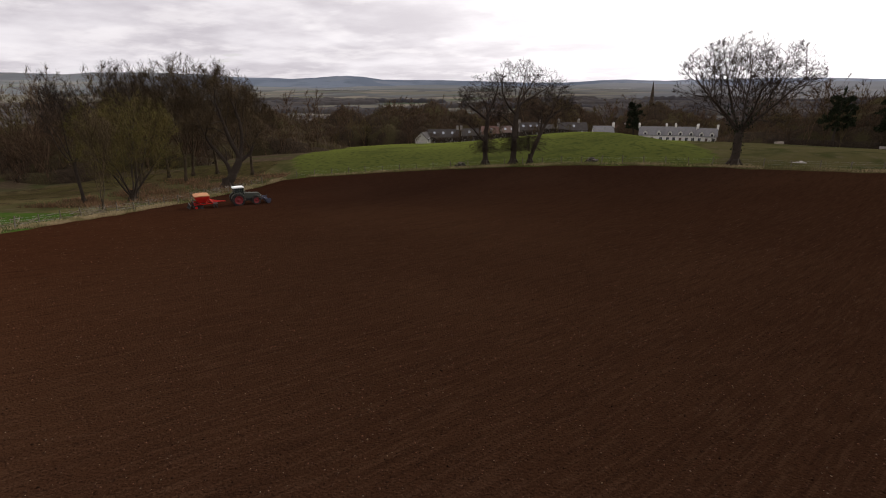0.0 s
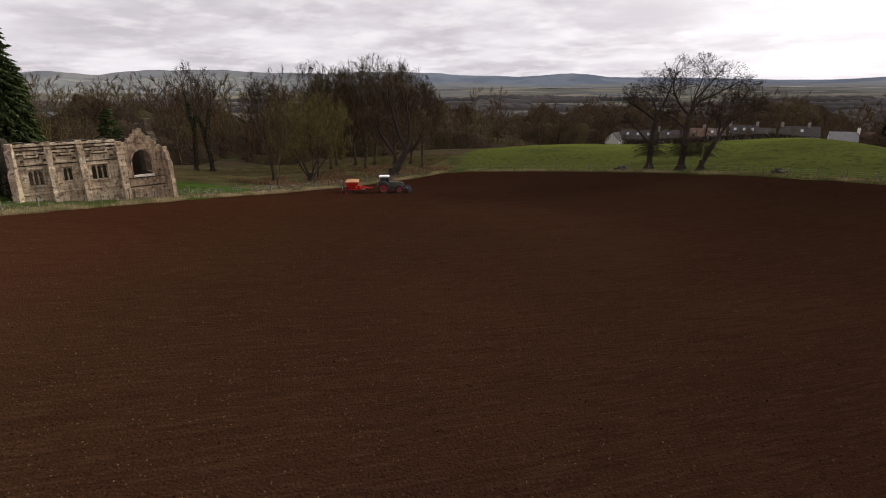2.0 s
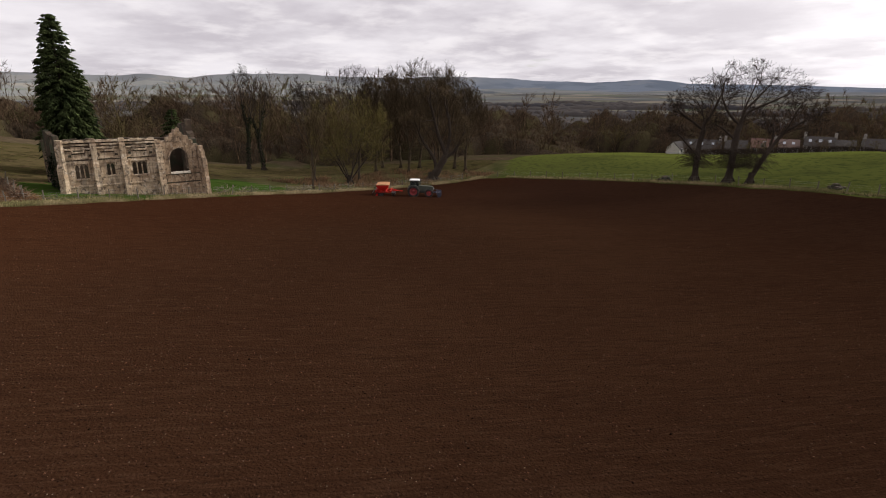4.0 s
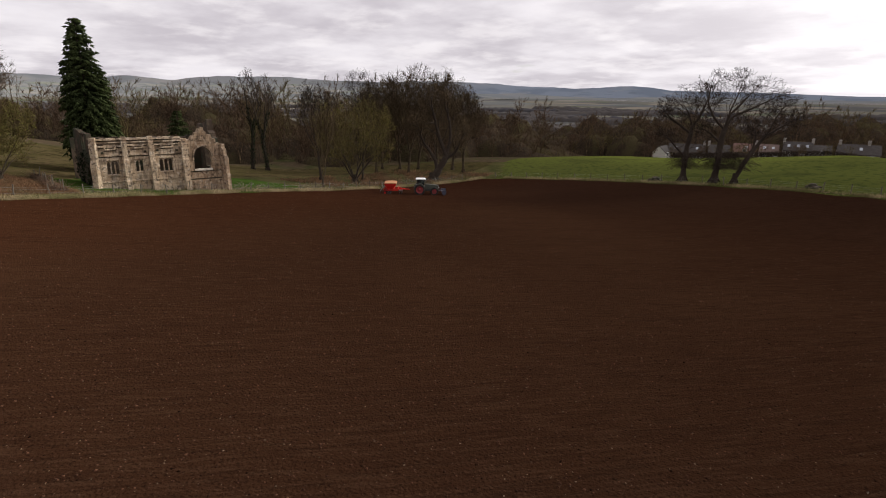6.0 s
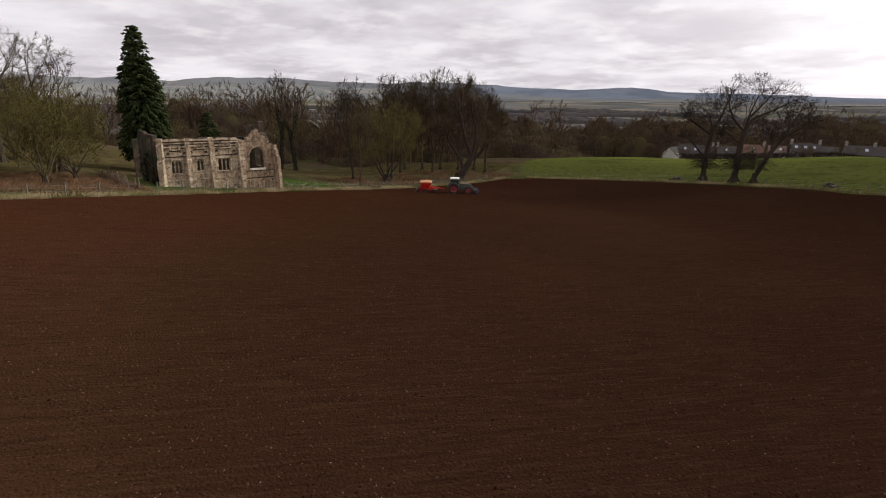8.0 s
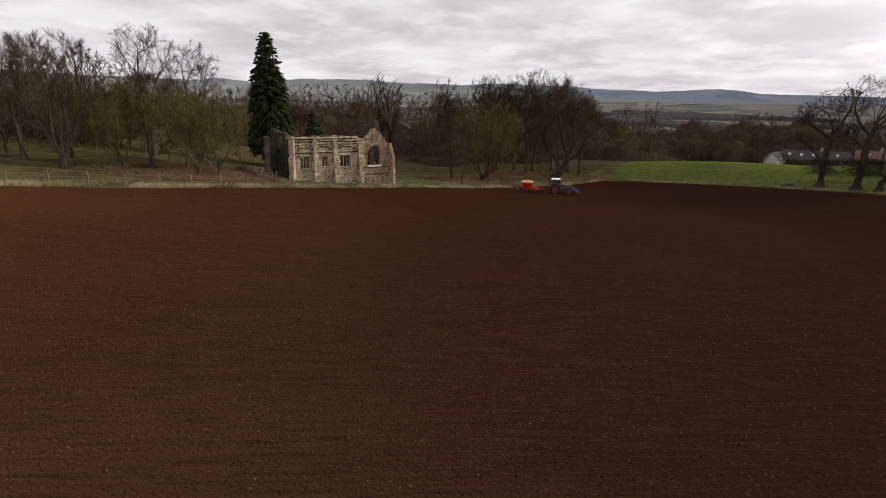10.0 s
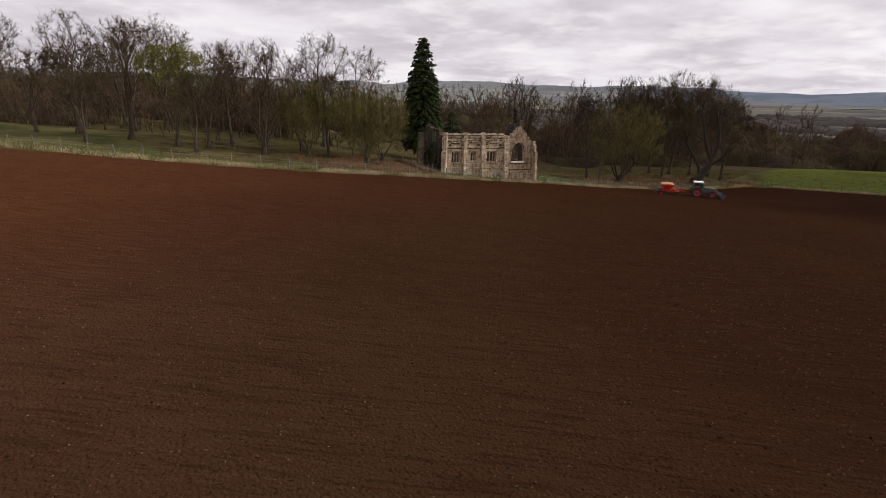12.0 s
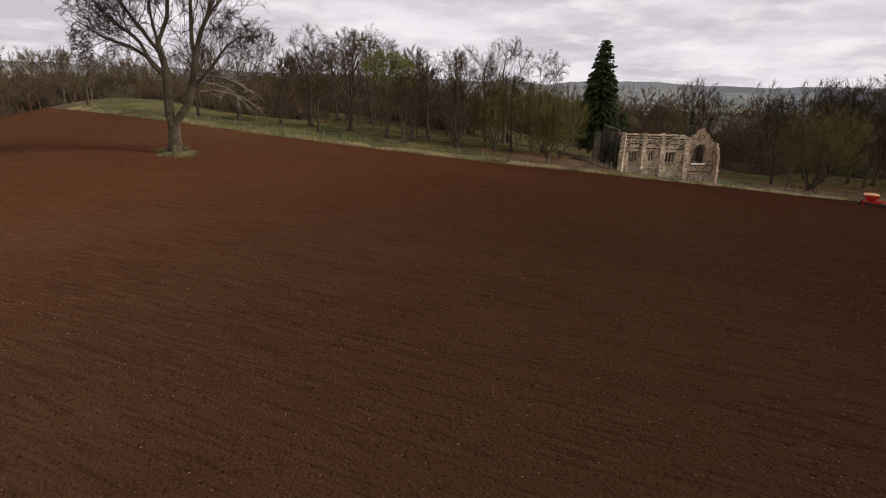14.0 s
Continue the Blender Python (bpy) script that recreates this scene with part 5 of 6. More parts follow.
    # the park: x, y, height, width, kind
    park = ((-67.0, 3.6, 13.0, 11.5, "fresh"), (-62.5, 4.4, 9.5, 7, "ash"), (-66, 7.2, 11, 8, "ash"), (-70.5, 12.1, 11.5, 7, "ash"), (-61.4, 13.0, 15.2, 13, "spread"), (-76.6, 30.8, 19.6, 12, "tall"),
            (-62.1, 23.3, 12, 9, "ash"), (-55.8, 25.8, 12, 11.5, "olive"), (-67.5, 33.7, 18.0, 9, "tall"), (-81, -10, 10.5, 9, "ash"), (-79.3, -5.4, 16.2, 8, "tall"), (-73.4, -0.4, 15.5, 11, "pale"), (-85, -16.0, 16.8, 15, "spread"),
            (-122, -41.5, 10.9, 9, "pale"), (-136, -47.5, 11.5, 17, "round"), (-91, 9, 18.6, 13, "tall"), (-86, 3, 16.8, 10, "tall"), (-90, 18, 15.5, 11, "tall"), (-70.5, 17.5, 10, 8, "ash"), (-64, 31, 12, 10, "olive"), (-96, -2, 14, 11, "ash"),
            (-101, 5, 15, 11, "ash"), (-92, -22, 12, 10, "ash"), (-80, 34, 14, 11, "olive"), (-88, 27, 16, 10, "ash"), (-71, -6, 9.5, 7, "ash"), (-60.5, 19.0, 11, 9, "olive"), (-58.5, 30.5, 11.5, 9, "olive"))
    for i, (x, y, h, w, kind) in enumerate(park):
        S = dict(bole=h * 0.14, up=0.08, wig=0.12, kids=(9, 6, 5, 3), gap=0.08, rmin=0.016, taper=1.75, twigs=2925, thick=0.012, twig_len=0.7)
        bark, twig, leaves, label, name, low, tr = M_BARK, M_TWIG, None, "bare parkland tree with a grey-brown trunk", "ash_tree", 0.14, 0.018 * h
        if kind == "tall":
            S.update(bole=h * 0.22, forks=3, splay=0.32, up=0.06, ang=(0.8, 0.75, 0.7, 0.7), wig=0.12, twigs=3825)
            label, low = "tall upright bare ash in the park", 0.26
        elif kind == "spread":
            S.update(bole=0.9, forks=5, splay=0.5, up=0.08, wig=0.12, ang=(0.7, 0.65, 0.6, 0.6), kids=(8, 6, 4, 3), twigs=2250)
            label, low = "spreading many-stemmed bare tree in the park", 0.16
        elif kind == "round":
            S.update(bole=2.6, forks=4, splay=0.7, gap=0.1, twigs=4050)
            label, low = "broad bare tree with a low rounded crown", 0.24
        elif kind == "olive":
            S.update(bole=0.5, forks=5, splay=0.65, up=0.04, gap=0.08, twigs=5700)
            twig, leaves, label, name, low = M_TWIG_OLIVE, (M_LEAF_OLIVE, 3200, 0.080), "bushy willow in early olive-green leaf", "willow", 0.06
        elif kind == "fresh":
            S.update(forks=3, splay=0.3, twigs=3600)
            twig, leaves, label, name = M_TWIG_OLIVE, (M_LEAF_FRESH, 5200, 0.095), "maple breaking into fresh yellow-green leaf", "maple"
        elif kind == "pale":
            bark, label, name, low = M_BARK_PALE, "bare sycamore with a pale trunk", "sycamore", 0.3
            S.update(lean=(0.06, 0.04), bole=h * 0.3, forks=2, splay=0.3)
        else:
            S.update(forks=1 + i % 3, splay=0.3, lean=((i % 5 - 2) * 0.04, (i % 3 - 1) * 0.06))
        bare_tree(name, x, y, 100 + i, tree_style(h, w, tr, low, **S), label, bark, twig, leaves, group=hedge, blade=True)
    # on the far lawn
    for x, y, seed, h, w in ((-86.6, 93.8, 81, 24.2, 8), (-83.4, 95.4, 82, 23.4, 7.5)):
        bare_tree("elm", x, y, seed, tree_style(h, w, 0.34, 0.34, bole=h * 0.3, forks=2, splay=0.16, up=0.1, ang=(0.55, 0.6, 0.6, 0.6), kids=(10, 6, 5, 4), gap=0.25, wig=0.14, twigs=2025, thick=0.012), "tall thin bare elm on the far lawn", M_BARK_DARK, M_TWIG_DARK, group="elms on the lawn", ivy=2600, blade=True)


plant_trees()


def make_conifer(name, x, y, h, w, seed, label, gap=0.36, low=0.05):
    """A spruce: a tapering trunk and drooping tiers of boughs set with needle sprays."""
    rng = random.Random(seed)
    top = new(name)
    v, t = prisms([(0, 0, -0.3, 0, 0, h * 0.5, h * 0.02, h * 0.012), (0, 0, h * 0.5, 0, 0, h, h * 0.012, 0.03)], 8)
    child("trunk", tri_mesh("trunk", v, t, M_BARK_DARK, True), top)
    boughs, sprays = [], []
    z = h * low
    while z < h * 0.99:
        f = 1 - z / h
        reach = w / 2 * (f ** 0.62) * (1.0 if z > h * 0.12 else 0.85) + 0.12
        for k in range(max(4, int(5 + 8 * f))):
            a = rng.uniform(0, 2 * math.pi)
            ln = reach * rng.uniform(0.72, 1.12)
            p = Vector((0, 0, z + rng.uniform(-0.7, 0.7)))
            d = Vector((math.cos(a), math.sin(a), 0.15))
            n = max(3, int(ln / 0.45))
            for i in range(n):
                q = p + d * (ln / n)
                boughs.append((*p, *q, 0.05 * (1 - i / n) + 0.012, 0.05 * (1 - (i + 1) / n) + 0.01))
                for _ in range(5):
                    side = Vector((rng.gauss(0, 1), rng.gauss(0, 1), rng.gauss(-0.75, 0.5))).normalized() * rng.uniform(0.4, 0.95) * (0.5 + 0.5 * f)
                    sprays.append((*q, *(q + side + d * 0.25), 0.17, 0.02))
                p = q
                d = Vector((d.x, d.y, d.z - 0.10 - 0.05 * f)).normalized()
        z += gap * rng.uniform(0.8, 1.2) * (0.55 + 0.6 * f)
    v, t = prisms(boughs, 3)
    child("boughs", tri_mesh("boughs", v, t, M_BARK_DARK), top)
    v, t = cones(sprays)
    child("needles", tri_mesh("needles", v, t, M_NEEDLE), top, "dark green hanging needle sprays")
    top.matrix_world = pose(x, y, float(land(x, y)))
    return tagged(top, label, "conifer")


make_conifer("spruce", -70.2, 48.2, 21.9, 9.6, 3, "tall dark green spruce behind the ruined chapel", 0.25, 0.17)
make_conifer("spruce", -105.8, 88.8, 12.0, 8.6, 4, "dark evergreen beyond the lawn behind the chapel", 0.6)
for px, py, h, w, seed in ((118, 165, 17, 9, 5), (129, 157, 16, 9, 6), (142, 150, 17, 10, 7), (82, 235, 17, 9, 8)):
    bare_tree("pine", px, py, seed, tree_style(h, w, 0.34, 0.12, bole=h * 0.1, kids=(14, 6, 3), ang=(1.1, 0.7, 0.7), wig=0.2, up=0.02, gap=0.4, twigs=2500, thick=0.03), "dark shaggy pine at the edge of the far wood", M_BARK_DARK, M_NEEDLE_DARK,
              (M_NEEDLE_DARK, 7000, 0.28), group="pines by the far wood", category="conifer", blade=True)


# ---- woodland behind ----
def wood_tree(seed, h, twigs, wide=0.62, low=0.12, kids=(8, 5, 3), thick=0.04):
    S = tree_style(h, h * wide, 0.20, low, bole=h * 0.1, forks=2 + seed % 3, splay=0.3, up=0.05, kids=kids, ang=(0.75, 0.75, 0.7), gap=-0.1, twigs=twigs, thick=thick, twig_len=h * 0.075, wig=0.09)
    P, D, par, r, load = branching(seed, S)
    segs = np.array(limbs(P, par, r, load))
    fine = segs[segs[:, 6] <= 0.10]
    fine[:, 6:] = np.maximum(fine[:, 6:], 0.02)
    return join([prisms(segs, 3, segs[:, 6] > 0.10), ribbons(fine), slivers(twiglets(seed, P, D, r, load, S, 0.12))])


def offset_line(pts, d):
    p = np.asarray(pts)
    t = np.gradient(p, axis=0)
    t /= np.linalg.norm(t, axis=1, keepdims=True)
    return p + d * np.stack([-t[:, 1], t[:, 0]], 1)


M_THICKET = material("dense_undergrowth", (0.046, 0.034, 0.023), 0.95, [((0.068, 0.049, 0.032), 0.7, 0.45, 0.62, 0.85), ((0.034, 0.026, 0.019), 1.6, 0.5, 0.64, 0.85), ((0.075, 0.064, 0.030), 0.12, 0.5, 0.62, 0.7)], bump=0.5, bump_scale=2.2, spec=0.0)


def make_woods():
    kinds = [wood_tree(300 + i, h, 600, 0.66, 0.04, (5, 2), 0.036) for i, h in enumerate((17, 18, 15, 19, 16, 13))]
    # plainer ones for the woods farther off, then low thickets
    kinds += [wood_tree(310 + i, h, 420, 0.75, 0.0, (4, 2), 0.06) for i, h in enumerate((17, 18, 15, 19, 16, 13))]
    kinds.append(wood_tree(320, 6.5, 300, 1.2, 0.0, (5, 2), 0.04))
    rng = random.Random(9)
    spots = []
    # azimuth range about (0, 15), distance range, number, scale
    belts = [(-27, -14, 150, 225, 50, 0.98), (-16, 6, 218, 290, 84, 1.06), (5, 18, 228, 300, 54, 1.12), (17, 30, 252, 330, 54, 1.1), (30.5, 62, 196, 262, 140, 1.1), (-42, -26, 130, 205, 66, 1.25), (-62, -42, 138, 215, 92, 1.2), (-80, -61, 150, 215, 56, 1.2),
             (-100, -80, 124, 190, 70, 0.8), (-119, -100, 162, 235, 150, 0.9)]
    for a0, a1, r0, r1, n, sc in belts:
        for i in range(int(n * 0.56)):
            a, r = radians(rng.uniform(a0, a1)), r0 + (r1 - r0) * rng.random() ** 1.3
            if abs(math.degrees(a) + 54.5) < 4 and r < 176:
                r = 178 + rng.uniform(0, 25)
            spots.append((r * math.sin(a), 15 + r * math.cos(a), sc * rng.uniform(0.75, 1.15), rng.randrange(6) + (6 if r0 > 190 else 0)))
        for i in range(int(n * 0.4)):
            a, r = radians(rng.uniform(a0, a1)), r0 + (r1 - r0) * 0.45 * rng.random()
            spots.append((r * math.sin(a), 15 + r * math.cos(a), rng.uniform(0.8, 1.5) * sc, 12))
    # shrubs among the cottages
    for i in range(26):
        a, r = radians(rng.uniform(-4, 15)), rng.uniform(188, 200)
        spots.append((r * math.sin(a), 15 + r * math.cos(a), rng.uniform(0.35, 0.75), 12))
    # scrub under the park trees
    line = resample(EDGE, 1.0)
    side = np.gradient(line, axis=0)
    n = int(np.argmin(np.hypot(line[:, 0] + 45, line[:, 1] - 30)))
    n_edge = n
    for i in range(220):
        k, d = rng.randrange(n), 20 + 42 * rng.random() ** 1.2
        spots.append((line[k, 0] - d * side[k, 1], line[k, 1] + d * side[k, 0], rng.uniform(0.6, 1.0), 12))
        if i % 4 == 0:
            d += 12
            spots.append((line[k, 0] - d * side[k, 1], line[k, 1] + d * side[k, 0], rng.uniform(0.45, 0.65), rng.randrange(6)))
    parts = []
    for x, y, sc, k in spots:
        v, t = kinds[k]
        a = rng.uniform(0, 6.28)
        c, s = math.cos(a), math.sin(a)
        m = np.array([[c, s, 0], [-s, c, 0], [0, 0, 1]])
        parts.append((v @ m * sc + np.array([x, y, float(land(x, y))]), t))
    v, t = join(parts)
    tagged(new("woodland", tri_mesh("woodland", v, t, M_WOOD_MASS)), "bare brown winter woodland round the park and village", "woodland", kind="stuff")
    # the dense undergrowth inside the woods
    g = np.random.default_rng(14)
    parts, fringe = [], []

    def thicket(x, y, height):
        n = len(x)
        tx, ty = np.gradient(x), np.gradient(y)
        ln = np.hypot(tx, ty)
        ox, oy = -ty / ln, tx / ln
        o = np.array([-4.0, -3.0, -1.2, 0.8, 2.6, 4.0]) * max(1.0, height / 6)
        rise = np.array([0.0, 0.55, 0.9, 1.0, 0.6, 0.0])
        head = height * (0.78 + 0.14 * np.sin(np.arange(n) * 0.17 + g.random() * 6) + 0.08 * np.sin(np.arange(n) * 0.51 + g.random() * 6) + g.normal(0, 0.04, n)) * np.clip(np.minimum(np.arange(n), np.arange(n)[::-1]) / 18, 0, 1) ** 0.8
        X, Y = x[:, None] + ox[:, None] * o, y[:, None] + oy[:, None] * o
        V = np.stack([X, Y, land(X, Y) - 0.4 + head[:, None] * rise], -1) + g.normal(0, 0.42, (n, 6, 3))
        parts.append((V.reshape(-1, 3), grid_tris(n, 6)))
        # a fringe of twigs along the head and the near face
        root = (V[:, [1, 2, 3]] * 0.5 + V[:, [0, 1, 2]] * 0.5).reshape(-1, 3).repeat(11, 0) + g.normal(0, 0.6, (n * 33, 3))
        tip = root + np.stack([g.normal(0, 0.6, n * 33), g.normal(0, 0.6, n * 33), g.uniform(0.6, 3.2, n * 33)], 1)
        fringe.append(slivers(np.concatenate([root, tip, np.full((n * 33, 1), 0.05), np.zeros((n * 33, 1))], 1)))
    for a0, a1, r0, r1, n, sc in belts:
        for f, h in ((0.15, 5.5), (0.35, 8.0), (0.6, 10.5), (0.9, 12.0)):
            r = r0 + (r1 - r0) * f
            a = np.radians(np.arange(a0 - 1, a1 + 1, math.degrees(1.3 / r)))
            rr = r + 5 * np.sin(a * 31 + f) + 3 * np.sin(a * 77)
            thicket(rr * np.sin(a), 15 + rr * np.cos(a), h * sc * (1.25 if a0 <= -110 else 0.95 if a0 <= -80 else 1.2 if a0 < -27 else 1.75 if a0 < 30 else 1.55))
    for d, h in ((27, 4.0), (36, 5.5), (48, 6.0), (62, 7.5)):
        # nearer to the field in the south-west, where the scrub comes down to the fence
        p = offset_line(resample([tuple(q) for q in line[:n_edge] if d > 40 or q[0] < -84], 1.3), d)
        thicket(p[:, 0] + 2.5 * np.sin(np.arange(len(p)) * 0.13), p[:, 1], h)
    v, t = join(fringe)
    tagged(new("brushwood", tri_mesh("brushwood", v, t, M_WOOD_MASS)), "fine brown twigs along the heads of the undergrowth", "undergrowth", kind="stuff")
    v, t = join(parts)
    tagged(new("thicket", tri_mesh("thicket", v, t, M_THICKET)), "dense dark brown undergrowth inside the bare woods", "undergrowth", kind="stuff")
    # woods of the valley, too far to tell trees apart: thick belts with uneven heads
    parts = []
    g = np.random.default_rng(4)
    for i in range(380):
        a = radians(g.uniform(-85, 60))
        r = 430 + 2700 * g.random() ** 1.25
        if 1950 < r < 3250:
            continue
        ln = g.uniform(60, 420) * (0.5 + r / 2500)
        turn = a + radians(g.uniform(-25, 25))
        n = int(ln / 11) + 4
        s = np.linspace(-ln / 2, ln / 2, n)
        x = r * math.sin(a) + s * math.cos(turn)
        y = 15 + r * math.cos(a) - s * math.sin(turn)
        wd = g.uniform(8, 26)
        ox, oy = math.sin(turn), math.cos(turn)
        z = land(x, y)
        h = (9 + 5 * g.random((n, 5))) * np.array([0.0, 0.75, 1.0, 0.8, 0.0])
        h[[0, -1]] *= 0.3
        o = np.array([-1, -0.7, 0, 0.7, 1.0]) * wd
        V = np.stack([x[:, None] + ox * o, y[:, None] + oy * o, z[:, None] + h - 0.5], -1).reshape(-1, 3) + g.normal(0, 1.0, (n * 5, 3))
        parts.append((V, grid_tris(n, 5)))
    v, t = join(parts)
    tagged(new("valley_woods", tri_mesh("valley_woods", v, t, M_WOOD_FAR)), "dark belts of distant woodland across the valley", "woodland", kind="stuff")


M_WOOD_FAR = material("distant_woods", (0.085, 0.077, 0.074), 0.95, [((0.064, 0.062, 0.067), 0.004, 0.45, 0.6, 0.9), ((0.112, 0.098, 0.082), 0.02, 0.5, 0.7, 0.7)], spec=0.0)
make_woods()


def make_water():
    g = np.random.default_rng(8)
    for az, r, ln, wd in ((5.2, 3060, 170, 70), (7.6, 3010, 130, 80), (9.8, 3080, 200, 60), (12.5, 2960, 160, 70), (-11.2, 3100, 260, 85), (-8.2, 3020, 110, 60), (17, 2900, 230, 70), (-22, 3120, 200, 70), (21, 1500, 150, 22)):
        a = radians(az)
        n = 24
        s = np.linspace(-0.5, 0.5, n) * ln
        x = r * math.sin(a) + s * math.cos(a)
        y = r * math.cos(a) - s * math.sin(a)
        w = wd * (0.5 + g.random(n)) * np.sin(np.linspace(0.15, 3.0, n))
        V = np.stack([np.stack([x - w * math.sin(a), y - w * math.cos(a), land(x, y) + 2.6], -1), np.stack([x + w * math.sin(a), y + w * math.cos(a), land(x, y) + 2.6], -1)], 1).reshape(-1, 3)
        tagged(new("water", tri_mesh("water", V, grid_tris(n, 2), M_WATER)), "pale strip of flood water far down the valley", "water", kind="structure")


make_water()


# ---- fences ----
EDGE_FINE = resample(EDGE, 0.25)


def make_fence(name, line, spacing, label, seed):
    rng = random.Random(seed)
    d = np.concatenate([[0], np.cumsum(np.hypot(*np.diff(line, axis=0).T))])
    top = new(name)
    posts = []
    meshes = []
    for i in range(3):
        bm = bmesh.new()
        add_box(bm, -0.055, 0.055, -0.055, 0.055, -0.3, 1.15 + 0.12 * i, rng.uniform(0, 1), 0.12)
        me = bpy.data.meshes.new("post")
        bm.to_mesh(me)
        bm.free()
        me.materials.append(M_POST)
        meshes.append(me)
    for s in np.arange(0, d[-1], spacing):
        x, y = np.interp(s, d, line[:, 0]), np.interp(s, d, line[:, 1])
        z = float(land(x, y))
        ob = child("post", meshes[rng.randrange(3)], top)
        ob.matrix_basis = pose(x, y, z, rng.gauss(0, 3), rng.gauss(0, 3), rng.uniform(0, 90))
        posts.append((x, y, z))
    for h in (0.45, 0.8, 1.05):
        segs = [(*a[:2], a[2] + h, *b[:2], b[2] + h, 0.006, 0.006) for a, b in zip(posts, posts[1:])]
        v, t = prisms(segs, 3)
        child("wire", tri_mesh("wire", v, t, M_WIRE), top)
    tagged(top, label, "fence")


def edge_between(lo, hi, d):
    """The stretch of the field's edge whose points lie between the two x, y tests, moved out by d."""
    return offset_line(EDGE_FINE, d)[lo:hi]


def nearest(x, y):
    return int(np.argmin(np.hypot(EDGE_FINE[:, 0] - x, EDGE_FINE[:, 1] - y)))


make_fence("wire_fence", edge_between(nearest(-110, -40), nearest(-33, 107), 1.6), 3.2, "post and wire fence between the field and the park", 1)
make_fence("wire_fence", edge_between(nearest(-30, 111), nearest(78, 55), 1.0), 3.6, "post and wire fence along the green pasture", 2)


# ---- grass along the edges ----
def blades(pts, g, h, wd, lean=0.35):
    n = len(pts)
    a = g.random(n) * 2 * np.pi
    hh = h * g.uniform(0.5, 1.3, n)
    dx, dy = np.cos(a), np.sin(a)
    ln = g.normal(0, lean, (n, 2)) * hh[:, None]
    z = land(pts[:, 0], pts[:, 1])
    b = np.stack([pts[:, 0], pts[:, 1], z], 1)
    u = np.stack([dx, dy, 0 * dx], 1) * wd
    w = np.stack([-dy, dx, 0 * dx], 1) * wd
    tip = b + np.stack([ln[:, 0], ln[:, 1], hh], 1)
    V = np.stack([b - u, b + u, b + w, tip], 1).reshape(-1, 3)
    t = np.array([[0, 1, 3], [1, 2, 3], [2, 0, 3]])
    return V, (t[None] + (np.arange(n) * 4)[:, None, None]).reshape(-1, 3)


def make_verge():
    g = np.random.default_rng(6)

    def scatter(lo, hi, d0, d1, n, clump):
        k = g.integers(lo, hi, n)
        line = EDGE_FINE
        t = np.gradient(line, axis=0)
        t /= np.linalg.norm(t, axis=1, keepdims=True)
        d = d0 + (d1 - d0) * g.random(n) ** 1.2
        p = line[k] + d[:, None] * np.stack([-t[k, 1], t[k, 0]], 1) + g.normal(0, 0.25, (n, 2))
        keep = np.sin(p[:, 0] * 0.9 + p[:, 1] * 0.35) + np.sin(p[:, 1] * 0.63 - p[:, 0] * 0.2) + g.normal(0, clump, n) > -0.6
        return p[keep]
    a, b, c, e = nearest(-120, -45), nearest(-32, 109), nearest(-28, 111), nearest(100, 32)
    m = nearest(-58, -5)
    straw = np.concatenate([scatter(m, b, 0.0, 1.8, 26000, 0.4), scatter(a, m, 0.0, 2.0, 3000, 0.9), scatter(c, e, -0.1, 0.8, 12000, 1.5)])
    v, t = blades(straw, g, 0.40, 0.045)
    tagged(new("dry_grass", tri_mesh("dry_grass", v, t, M_STRAW)), "pale dry grass along the edge of the field", "grass", kind="stuff")
    green = np.concatenate([scatter(a, b, 0.4, 5.0, 26000, 1.0), scatter(c, e, 0.4, 2.0, 7000, 1.5)])
    n = 4200
    an = g.random(n) * 6.283
    r = np.abs(g.normal(0.9, 0.75, n)) * (1 + 0.35 * np.sin(2 * an + 1) + 0.25 * np.sin(5 * an))
    oak = np.stack([-54.4 + r * np.cos(an) * 1.25, -26.0 + r * np.sin(an)], 1)
    v, t = blades(np.concatenate([green, oak]), g, 0.36, 0.04)
    tagged(new("rough_grass", tri_mesh("rough_grass", v, t, M_GREENBLADE)), "rough green grass by the fence and round the oak", "grass", kind="stuff")


make_verge()


